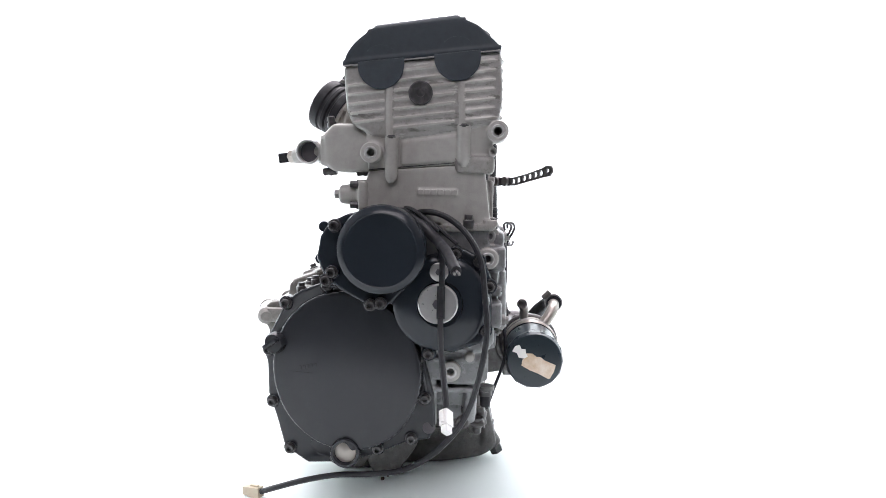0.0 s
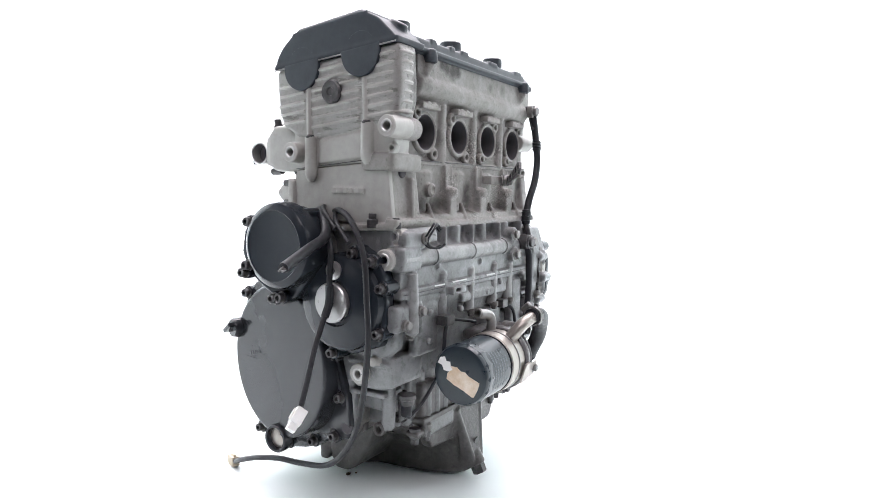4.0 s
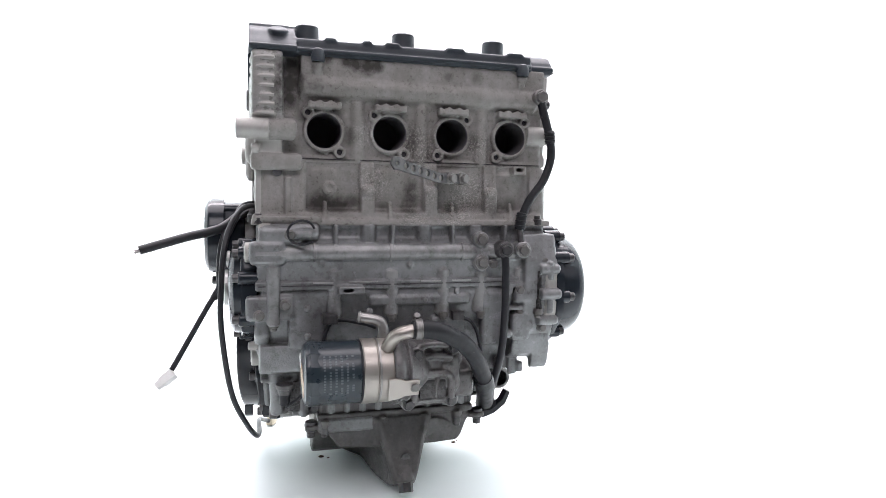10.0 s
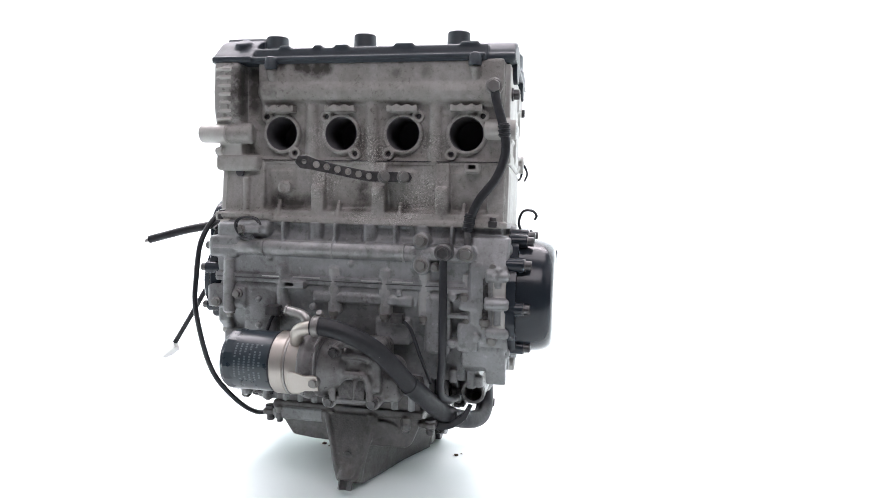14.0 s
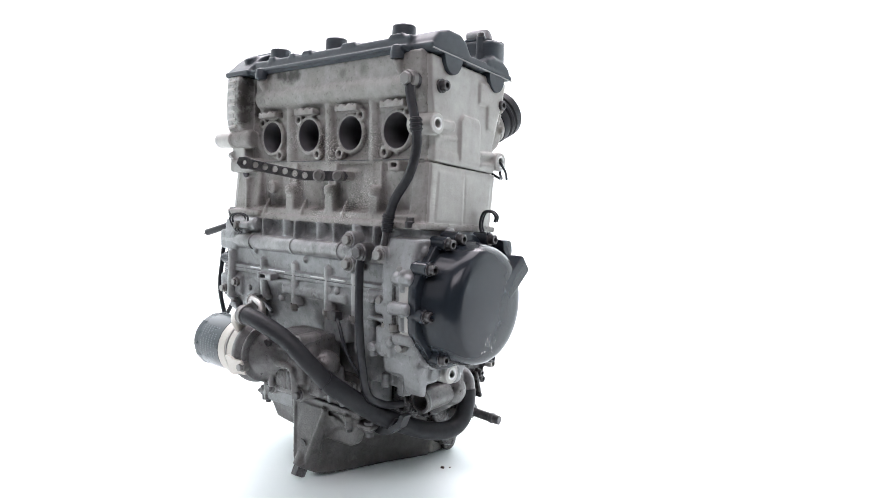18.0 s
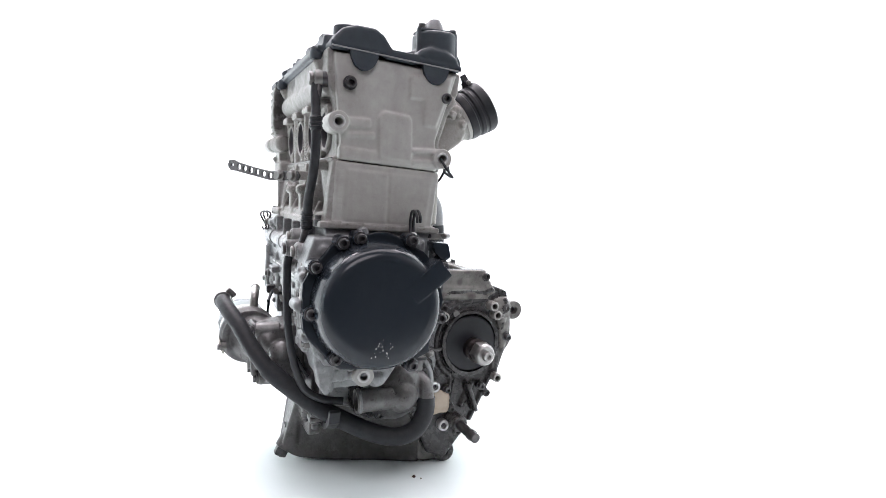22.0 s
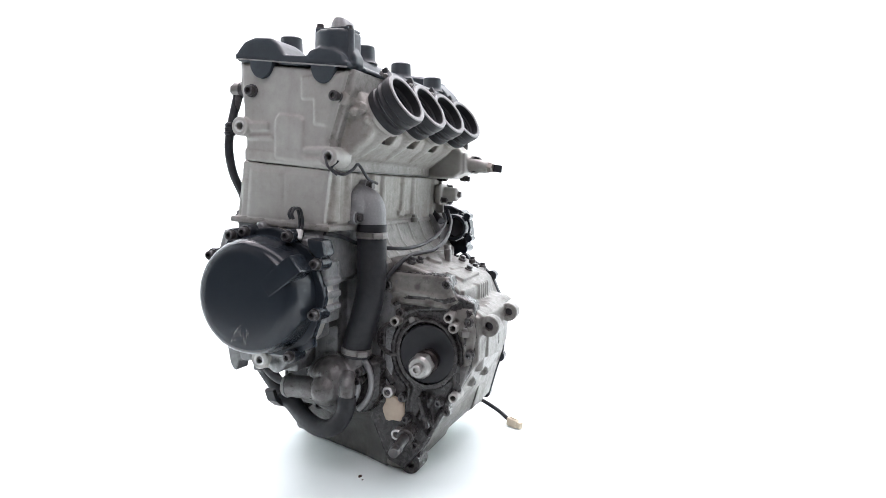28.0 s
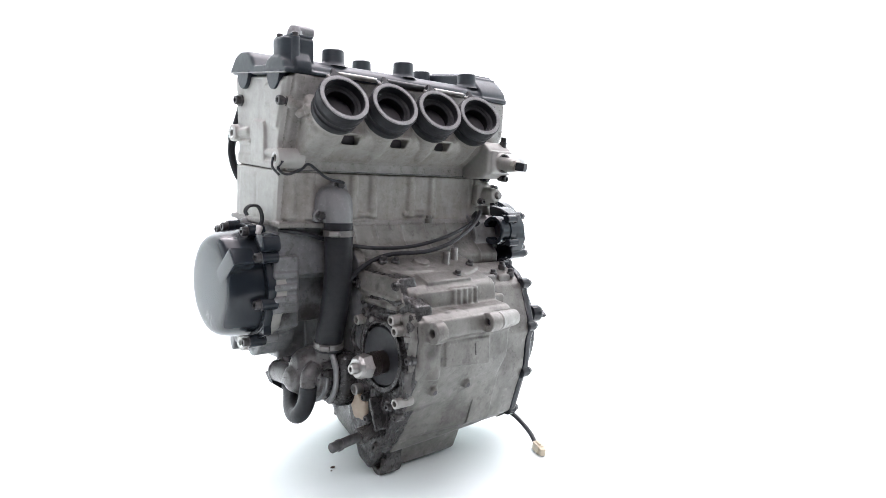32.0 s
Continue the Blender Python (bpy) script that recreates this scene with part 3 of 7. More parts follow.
        for px, pz in ((x + s * 0.0195, 0.4785), (x - s * 0.0185, 0.4325)):
            boss = part("stud_boss", eye((px, -0.117, pz), FRONT, 0.0076, 0.0036, 0.0125), CAST_FRONT, rim)
            part("stud_hole", rod((px, -0.117, pz), (px, -0.1245, pz), 0.0036), BORE, boss)
        part("drain_hole", eye((x - s * 0.002, -0.118, 0.4325), FRONT, 0.0045, 0.0022, 0.0055, 12), CAST_FRONT, rim)
        wave = [(x - 0.0195 + 0.039 * i / 18, 0.4915 + 0.0016 * math.cos(i * math.pi / 3) - (0.0025 if i in (0, 18) else 0)) for i in range(19)]
        part("heat_shield_seat", prism(wave + [(x + 0.0195, 0.4835), (x - 0.0195, 0.4835)], -0.1365, -0.118, "y", 0.001), CAST_FRONT, rim)
    for x in (-0.0725, 0.0077, 0.088):
        part("port_web", rod((x, -0.119, 0.420), (x, -0.121, 0.496), 0.0105, 0.009, 0.003), CAST_FRONT, head)
    part("cam_gallery", rod((-0.143, -0.122, 0.511), (0.165, -0.122, 0.507), 0.0158, 0.0158, 0.006, 24), CAST_FRONT, head)
    part("gasket_edge", prism([(-0.1288, 0.4240), (-0.1288, 0.4230), (0.003, 0.4105), (0.003, 0.4114)], -0.1938, 0.1700, "x", 0), BOLT_BLACK, head, "thin dark head gasket edge")
    return head


HEAD = cylinder_head()


# ---- valve cover ----
def valve_cover():
    base = join(prism([(-0.1455, slope(-0.1455) - 0.001), (0.0335, slope(0.0335) - 0.001), (0.0335, slope(0.0335) + 0.0050), (-0.1455, slope(-0.1455) + 0.0050)], -0.1998, -0.145, "x", 0.0015),
                prism([(-0.1395, slope(-0.1395)), (0.030, slope(0.030)), (0.030, slope(0.030) + 0.0050), (-0.1395, slope(-0.1395) + 0.0050)], -0.147, 0.150, "x", 0.0015),
                prism([(-0.1315, slope(-0.1315)), (0.0245, slope(0.0245)), (0.0245, slope(0.0245) + 0.0062), (-0.1315, slope(-0.1315) + 0.0062)], 0.148, 0.1848, "x", 0.0015))
    cover = part("valve_cover", base, COVER, label="black satin-painted valve cover")
    casting(cover, (COVER,))
    end = [(-0.1442, 0.5445), (-0.1415, 0.552), (-0.131, 0.562), (-0.119, 0.5725), (-0.104, 0.5790), (-0.097, 0.5810), (-0.004, 0.5690), (0.006, 0.5635), (0.019, 0.5530), (0.0285, 0.5405), (0.0322, 0.5275)]
    end = [(p.y, p.z) for p in curve_points([(0, y, z) for y, z in end], 4)]
    part("end_dome", prism(end, -0.1992, -0.146, "x", 0.004, 3), COVER, cover)
    part("top_plate", prism([(-0.099, 0.5805), (-0.002, 0.5680), (-0.002, 0.5720), (-0.097, 0.5845)], -0.1975, -0.152, "x", 0.0015), COVER, cover)
    for y, z in ((-0.0105, 0.5275), (-0.0965, 0.5375)):
        arc = [(-0.1983, y + 0.0215 * math.cos(a), z + 0.0225 * math.sin(a)) for a in [0.75 + 1.65 * i / 8 for i in range(9)]]
        part("cast_arc", hose(arc, 0.0010, 6, 2), COVER, cover, "faint raised casting arc")
    front = [(-0.1348, 0.5430), (-0.1326, 0.5605), (-0.1308, 0.5632), (-0.083, 0.5625), (-0.070, 0.556), (-0.064, 0.544)]
    part("front_ridge", prism(front, -0.15, 0.152, "x", 0.003, 3), COVER, cover)
    hump = [(-0.1308, 0.542), (-0.1285, 0.555), (-0.118, 0.5655), (-0.102, 0.5700), (-0.080, 0.568), (-0.070, 0.561), (-0.061, 0.5475), (-0.057, 0.538)]
    part("end_hump", prism(hump, 0.128, 0.1846, "x", 0.006, 4), COVER, cover)
    rear = [(-0.046, 0.540), (-0.040, 0.549), (-0.026, 0.5535), (0.010, 0.5495), (0.024, 0.541), (0.028, 0.528)]
    part("rear_ridge", prism(rear, -0.15, 0.165, "x", 0.004, 3), COVER, cover)
    rear2 = [(-0.036, 0.540), (-0.027, 0.5505), (-0.014, 0.5545), (0.005, 0.5515), (0.019, 0.544), (0.0235, 0.530)]
    part("end_hump", prism(rear2, 0.135, 0.1846, "x", 0.006, 4), COVER, cover)
    part("valley", prism([(-0.070, 0.536), (-0.070, 0.5475), (-0.030, 0.5440), (-0.030, 0.532)], -0.15, 0.1845, "x", 0.002), COVER, cover)
    for x, y0, y1, dz in ((-0.1996, -0.1440, 0.0325, -0.0016), (0.1848, -0.1310, 0.0240, -0.0004)):
        part("gasket_line", rod((x, y0, slope(y0) + dz), (x, y1, slope(y1) + dz), 0.0009, 0.0009, 0.0003, 8), INK_RUBBER, cover, "thin greyed rubber gasket edge")
    # breather tower with its grey elbow
    tower = part("breather_tower", prism([(0.142, -0.025), (0.142, 0.021), (0.173, 0.021), (0.181, 0.011), (0.183, -0.002), (0.181, -0.015), (0.173, -0.025)], 0.536, 0.5745, "z", 0.005, 3), COVER, cover)
    part("tower_step", prism([(0.014, 0.532), (0.014, 0.556), (0.020, 0.556), (0.0285, 0.543), (0.029, 0.532)], 0.150, 0.172, "x", 0.003, 2), COVER, cover)
    for y, z in ((-0.021, 0.578), (0.018, 0.574)):
        part("tower_post", rod((0.168, y, 0.538), (0.168, y, z), 0.0066, 0.0060, 0.001, 16), COVER, tower)
        bolt(tower, (0.168, y, z), UP, 0.0044, 0.005)
    part("tower_cap", prism([(0.144, -0.024), (0.144, 0.020), (0.175, 0.020), (0.175, -0.024)], 0.5735, 0.5770, "z", 0.0015), COVER, tower)
    part("outlet_elbow", hose([(0.158, -0.001, 0.572), (0.158, -0.001, 0.579), (0.153, -0.001, 0.5845), (0.144, -0.001, 0.5855), (0.134, -0.001, 0.5845)], 0.0080, 16, 6, 0.0076, 0.008), GALV, tower, "dull grey outlet elbow")
    part("outlet_crown", lathe([(0, 0), (0.0105, 0), (0.0095, 0.008), (0.006, 0.0145), (0, 0.0160)], (0.158, -0.001, 0.5765), UP, 20), GALV, tower, "dull grey domed crown")
    # rubber-mounted cover bolts in both ridges
    for y, z, xs in ((-0.0985, 0.5620, (-0.131, -0.011, 0.1105)), (0.0045, 0.5465, (-0.137, -0.012, 0.105))):
        for x in xs:
            boss = part("bolt_boss", lathe([(0, 0), (0.0185, 0), (0.0160, 0.0025), (0.0148, 0.006), (0.0142, 0.0205), (0.0128, 0.0220), (0.008, 0.0220), (0.0078, 0.016), (0, 0.016)], (x, y, z), UP, 32), COVER, cover)
            part("bolt_head", rod((x, y, z + 0.014), (x, y, z + 0.0195), 0.0060), BOLT_BLACK, boss)
    for x, w in ((-0.106, 0.006), (-0.031, 0.008), (0.049, 0.011), (0.130, 0.010), (-0.062, 0.005)):
        part("cover_rib", prism([(x - w * 1.35, 0.5600), (x - w, 0.5662), (x + w, 0.5662), (x + w * 1.35, 0.5600)], -0.1332, -0.112, "y", 0.001), COVER, cover)
    part("end_boss", lathe([(0, 0), (0.0115, 0), (0.011, 0.005), (0.009, 0.0065), (0, 0.0065)], (-0.166, -0.122, 0.568), (0, -0.5, 1), 20), COVER, cover)
    # edge lugs with bolts along the front
    for x in (-0.1215, 0.138):
        part("edge_lug", lathe([(0, 0), (0.0075, 0), (0.0082, 0.004), (0.0072, 0.0105), (0.0060, 0.0140), (0.003, 0.0158), (0, 0.0162)], (x, -0.1385, 0.536), UP, 20), COVER, cover)
        part("lug_foot", rod((x, -0.1325, 0.522), (x, -0.1370, 0.5375), 0.0045, 0.0068, 0.002), CAST_FRONT, HEAD)


valve_cover()


# ---- intake side ----

def intake():
    bulge = part("intake_bulge", cut(prism([(-0.004, 0.424), (0.006, 0.424), (0.018, 0.434), (0.036, 0.446), (0.0445, 0.458), (0.040, 0.480), (0.024, 0.508), (-0.004, 0.510)], -0.150, 0.158, "x", 0.006, 3), *(box(x - 0.0145, x + 0.0145, 0.024, 0.08, 0.4455, 0.4580, 0.001) for x in (-0.057, 0.021, 0.0995))), CAST_SIDE, HEAD)
    for x in (-0.057, 0.021, 0.0995):
        # Dark plate on the pocket floor paints its shade.
        part("pocket", box(x - 0.0150, x + 0.0150, 0.022, 0.0262, 0.4450, 0.4590, 0.0005), BORE, bulge, "dark plate painting the shade of a cast pocket")
        part("pocket_lip", rod((x - 0.016, 0.0440, 0.4590), (x + 0.016, 0.0440, 0.4590), 0.0022, 0.0022, 0.0008, 10), CAST_SIDE, bulge)
    for x, mouth in zip(PORT_X, (-0.1000, -0.0223, 0.0553, 0.1330)):
        root = Vector((x, 0.012, 0.4595))
        BOOT_AXIS = (Vector((mouth, 0.0690, 0.4930)) - root).normalized()
        neck = part("intake_neck", lathe([(0, -0.02), (0.0270, -0.02), (0.0275, 0.006), (0.0262, 0.014), (0.0255, 0.024), (0.0262, 0.034), (0.0288, 0.036), (0.0290, 0.043), (0, 0.043)], root, BOOT_AXIS, 32), CAST_SIDE, HEAD)
        up = BOOT_AXIS.cross(Vector((1, 0, 0))) * -1
        for k, s in ((0.030, 0.9), (0.034, -0.9), (0.028, 0.2)):
            q = root + BOOT_AXIS * k + (up * 0.3 - up.cross(BOOT_AXIS) * s).normalized() * 0.0295
            part("neck_nub", rod(q - up * 0.004, q + up * 0.006, 0.0042), CAST_SIDE, neck)
        boot = part("intake_boot", lathe([(0.0250, 0.040), (0.0300, 0.041), (0.0312, 0.045), (0.0312, 0.050), (0.0294, 0.0515), (0.0294, 0.0545), (0.0318, 0.056), (0.0325, 0.0595), (0.0312, 0.0615), (0.0312, 0.0640), (0.0330, 0.0655), (0.0334, 0.0735),
                                          (0.0325, 0.0760), (0.0280, 0.0768), (0.0262, 0.0760), (0.0262, 0.066), (0.0235, 0.064), (0.0230, 0.045)], root, BOOT_AXIS, 44), RUBBER, HEAD, "black ribbed rubber intake boot")
        part("boot_lip", lathe([(0.0266, 0.0760), (0.0322, 0.0756), (0.0316, 0.0775), (0.0272, 0.0775)], root, BOOT_AXIS, 44), INK_RUBBER, boot, "greyed rubber lip")
        part("throat", lathe([(0, 0.043), (0.0250, 0.043), (0.0250, 0.0465), (0, 0.0465)], root, BOOT_AXIS, 28), BORE, boot)
        part("inner_ring", lathe([(0.0195, 0.060), (0.0258, 0.061), (0.0258, 0.0635), (0.0195, 0.0625)], root, BOOT_AXIS, 32), RUBBER, boot)
        c = root + BOOT_AXIS * 0.068 + up * 0.0335
        tab = part("boot_tab", prism([(-0.012, -0.003), (0.012, -0.003), (0.004, 0.006), (0.0022, 0.0135), (-0.0022, 0.0135), (-0.004, 0.006)], -0.003, 0.004, "z", 0.001), RUBBER, boot)
        tab.matrix_basis = Matrix.Translation(c) @ Matrix(((1, 0, 0, 0), (0, up.y, BOOT_AXIS.y, 0), (0, up.z, BOOT_AXIS.z, 0), (0, 0, 0, 1)))
        part("clamp_screw", rod(c + up * 0.002 + Vector((-0.010, 0, 0)), c + up * 0.002 + Vector((0.011, 0, 0)), 0.0030), BOLT, boot)
    for k, (x, y, z, r) in enumerate(((0.158, 0.030, 0.486, 0.0062), (0.163, 0.022, 0.480, 0.0050), (0.152, 0.036, 0.478, 0.0055), (0.160, 0.038, 0.470, 0.0045), (0.148, 0.044, 0.468, 0.0048))):
        bm = bmesh.new()
        bmesh.ops.create_icosphere(bm, subdivisions=3, radius=1)
        for v in bm.verts:
            v.co = Vector((x, y, z)) + v.co * r * (1 + 0.55 * noise.noise(v.co * 1.9 + Vector((k * 7, 0, 0))))
        part("dirt_cake", bm, CAST_SIDE, HEAD, smooth=60)
    part("vacuum_pipe", rod((-0.100, 0.036, 0.530), (-0.044, 0.036, 0.5305), 0.0034), STEEL, HEAD, "thin bright link rod")
    part("vacuum_pipe", rod((0.058, 0.036, 0.5320), (0.118, 0.036, 0.5325), 0.0034), STEEL, HEAD, "thin bright link rod")
    part("vacuum_pipe", rod((-0.030, 0.040, 0.530), (0.045, 0.040, 0.5310), 0.0045), CABLE, HEAD)
    part("injector_stub", rod((0.138, 0.020, 0.490), (0.176, 0.014, 0.4945), 0.0068), CAST_SIDE, HEAD)


intake()


def thermostat():
    body = part("thermostat_housing", join(prism([(0.000, 0.408), (0.000, 0.448), (0.020, 0.464), (0.046, 0.464), (0.058, 0.452), (0.058, 0.418), (0.046, 0.408)], -0.188, -0.135, "x", 0.006, 3),
                                           prism([(0.050, 0.440), (0.062, 0.452), (0.062, 0.416), (0.050, 0.412)], -0.186, -0.14, "x", 0.003)), CAST, label="silver cast thermostat housing")
    casting(body, ALLOY)
    part("outlet", eye((-0.150, 0.0765, 0.4308), RIGHT, 0.0148, 0.0122, 0.034), MACHINED, body, "open silver water outlet")
    # Dark plug near the mouth stands in for the shade inside.
    part("outlet_shade", rod((-0.150, 0.0765, 0.4308), (-0.172, 0.0765, 0.4308), 0.0123), BORE, body)
    part("neck", rod((-0.163, 0.055, 0.4335), (-0.150, 0.102, 0.4265), 0.0150, 0.0095, 0.002), CAST, body)
    sensor = part("sensor", rod((-0.150, 0.098, 0.4270), (-0.147, 0.108, 0.4258), 0.0085, 0.0085, 0.001, 6), CHROME, body, "brass hexagon temperature sensor")
    part("sensor_plug", moved(box(-0.006, 0.006, -0.007, 0.007, -0.006, 0.006, 0.0015), pose(-0.146, 0.1155, 0.4246, -8, 0, 15)), CABLE, sensor, "black sensor plug")
    for y, z in ((0.050, 0.4645), (0.012, 0.409), (0.052, 0.409)):
        bolt(body, (-0.176, y, z), (0, 0.2, 1) if z > 0.45 else (0, 1, -0.2), 0.0045, 0.008)
    # cam chain tensioner below
    t = part("chain_tensioner", join(prism([(0.004, 0.366), (0.004, 0.398), (0.016, 0.400), (0.016, 0.364)], -0.196, -0.155, "x", 0.003), rod((-0.176, 0.012, 0.382), (-0.176, 0.040, 0.382), 0.014, 0.011, 0.002)),
             CAST, label="cast cam chain tensioner body")
    casting(t, ALLOY)
    part("tensioner_root", rod((-0.180, -0.022, 0.381), (-0.177, 0.010, 0.382), 0.0135, 0.0160, 0.003), CAST, t)
    part("tensioner_bolt", rod((-0.176, 0.038, 0.382), (-0.176, 0.046, 0.382), 0.006, 0.006, 0.001, 6), BOLT, t)
    for x, z in ((-0.190, 0.394), (-0.162, 0.372), (-0.190, 0.370)):
        bolt(t, (x, 0.016, z), REAR, 0.0042, 0.009)


thermostat()


# ---- cylinder block ----
def cylinder_block():
    body = prism([(-0.127, 0.421), (-0.125, 0.414), (-0.122, 0.364), (-0.138, 0.3595), (-0.139, 0.350), (-0.004, 0.342), (-0.001, 0.409)], -0.188, 0.170, "x", 0.002, 2)
    block = part("cylinder_block", body, CAST_FRONT, label="silver cast cylinder block with dirty front")
    casting(block, ALLOY)
    part("right_wall", prism([(-0.130, 0.420), (-0.138, 0.352), (0.010, 0.350), (0.006, 0.402), (0.003, 0.4098)], -0.1930, -0.186, "x", 0.0012, 2), CAST, block)
    part("left_wall", prism([(-0.1235, 0.4200), (-0.1285, 0.344), (-0.010, 0.337), (-0.001, 0.4095)], 0.160, 0.1800, "x", 0.0010, 2), CAST, block)
    part("left_panel", prism([(-0.112, 0.411), (-0.117, 0.353), (-0.066, 0.349), (-0.064, 0.407)], 0.178, 0.1812, "x", 0.002, 2), CAST, block)
    part("left_panel", prism([(-0.062, 0.407), (-0.064, 0.349), (-0.017, 0.346), (-0.009, 0.4035)], 0.178, 0.1810, "x", 0.002, 2), CAST, block)
    part("base_flange", prism([(-0.143, 0.352), (-0.144, 0.3445), (0.000, 0.336), (0.001, 0.3435)], -0.198, 0.1815, "x", 0.0015, 2), CAST_FRONT, block)
    part("right_corner", prism([(-0.129, 0.422), (-0.1385, 0.350), (-0.10, 0.350), (-0.10, 0.422)], -0.190, -0.1345, "x", 0.005, 3), CAST_FRONT, block)
    part("left_corner", prism([(-0.127, 0.422), (-0.1370, 0.350), (-0.10, 0.350), (-0.10, 0.422)], 0.1555, 0.176, "x", 0.004, 3), CAST_FRONT, block)
    part("flange_step", box(-0.197, -0.118, -0.1465, -0.130, 0.3480, 0.3565, 0.0025), CAST_FRONT, block)
    # Solid dark disc in place of a shaded hole.
    part("core_hole_shade", rod((-0.168, -0.128, 0.4075), (-0.168, -0.1345, 0.4070), 0.0055), BORE, block)
    part("corner_web", box(-0.160, -0.152, -0.1415, -0.125, 0.356, 0.402, 0.003), CAST_FRONT, block)
    # water jacket bulges and webs on the front
    for x in PORT_X:
        part("jacket_bulge", rod((x, -0.080, 0.360), (x, -0.0865, 0.4185), 0.0445, 0.0440, 0.004, 48), CAST_FRONT, block)
        part("web", prism([(-0.130, 0.350), (-0.1425, 0.350), (-0.1405, 0.358), (-0.133, 0.374), (-0.130, 0.374)], x - 0.0025, x + 0.0025, "x", 0.001), CAST_FRONT, block)
    for x in (-0.0725, 0.0077, 0.088):
        x += 0.012
        part("pilaster", prism([(-0.1290, 0.423), (-0.1300, 0.392), (-0.1375, 0.388), (-0.1385, 0.350), (-0.11, 0.350), (-0.11, 0.423)], x - 0.0085, x + 0.0085, "x", 0.0025, 2), CAST_FRONT, block)
        part("channel_lip", rod((x - 0.0075, -0.1300, 0.389), (x - 0.0075, -0.1285, 0.421), 0.0022, 0.0020, 0.001, 10), CAST_FRONT, block)
        part("channel_lip", rod((x + 0.0065, -0.1300, 0.389), (x + 0.0065, -0.1285, 0.421), 0.0022, 0.0020, 0.001, 10), CAST_FRONT, block)
        part("column_foot", lathe([(0, 0), (0.0085, 0), (0.0092, 0.004), (0.0088, 0.009), (0.006, 0.012), (0, 0.012)], (x, -0.1335, 0.381), UP, 20), CAST_FRONT, block)
    part("plug_boss", lathe([(0, 0), (0.008, 0), (0.0085, 0.006), (0.006, 0.008), (0.0045, 0.008), (0.004, 0.006), (0, 0.006)], (-0.1065, -0.1275, 0.3888), FRONT, 18), CAST_FRONT, block)
    part("clip_tab", cut(box(0.128, 0.146, -0.142, -0.127, 0.410, 0.4215, 0.001), box(0.132, 0.142, -0.15, -0.1, 0.4145, 0.4195, 0)), CAST_FRONT, block)
    # raised lettering, as plain bars
    for i in range(6):
        y = -0.054 - i * 0.0078
        part("raised_letter", box(-0.1945, -0.1925, y - 0.0062, y, 0.3835, 0.3895, 0.0006), CAST, block)
    for i in range(7):
        part("raised_letter", box(0.1790, 0.1803, -0.1235 + 0.0004 * i, -0.1180 + 0.0004 * i, 0.366 + i * 0.0066, 0.371 + i * 0.0066, 0.0006), CAST, block)
    part("rear_wall", prism([(-0.014, 0.4085), (-0.014, 0.344), (-0.0025, 0.344), (0.0005, 0.4085)], -0.186, 0.168, "x", 0.002), CAST_SIDE, block)
    # rear jacket webs
    for x in (-0.160, -0.075, -0.034, 0.035, 0.068, 0.136, 0.164):
        part("rear_web", rod((x, -0.0075, 0.348), (x, -0.0045, 0.409), 0.0100, 0.0090, 0.001, 20), CAST_SIDE, block)
    part("rear_ledge", box(-0.060, -0.020, -0.004, 0.002, 0.350, 0.357, 0.002), CAST_SIDE, block)
    part("rear_ledge", box(0.036, 0.070, -0.004, 0.002, 0.350, 0.356, 0.002), CAST_SIDE, block)
    for x in (-0.19, 0.164):
        bolt(block, (x, -0.141, 0.352), UP, 0.0045, 0.006, "hex", BOLT_BLACK)
    bolt(block, (-0.196, -0.113, 0.354), UP, 0.005, 0.008, "hex", BOLT_BLACK)
    bolt(block, (-0.062, 0.008, 0.345), UP, 0.0045, 0.006, "hex")
    # water elbow behind
    elbow = part("water_elbow", hose([(0.103, -0.008, 0.371), (0.103, 0.006, 0.3715), (0.103, 0.0150, 0.362), (0.1035, 0.0178, 0.338)], 0.0228, 24, 8, 0.0182), GALV, block, "rough grey water elbow")
    casting(elbow, ALLOY)
    part("elbow_dome", lathe([(0, -0.012), (0.0285, -0.012), (0.0285, 0.002), (0.0270, 0.010), (0.0225, 0.017), (0.014, 0.022), (0, 0.0235)], (0.1020, -0.002, 0.3665), REAR, 36), GALV, elbow)
    part("elbow_flange", prism([(0.076, 0.378), (0.082, 0.396), (0.092, 0.400), (0.122, 0.388), (0.130, 0.372), (0.128, 0.352), (0.116, 0.350), (0.082, 0.352)], -0.010, 0.004, "y", 0.003, 2), GALV, elbow)
    part("bolt_lug", rod((0.0985, -0.004, 0.3925), (0.0985, 0.010, 0.3925), 0.0085), GALV, elbow)
    bolt(elbow, (0.0985, 0.010, 0.3925), REAR, 0.0058, 0.007, "hex", BOLT_BLACK)
    part("bolt_lug", rod((0.126, -0.004, 0.352), (0.126, 0.008, 0.352), 0.0085), GALV, elbow)
    bolt(elbow, (0.126, 0.008, 0.352), REAR, 0.0055, 0.007, "hex", BOLT_BLACK)


cylinder_block()


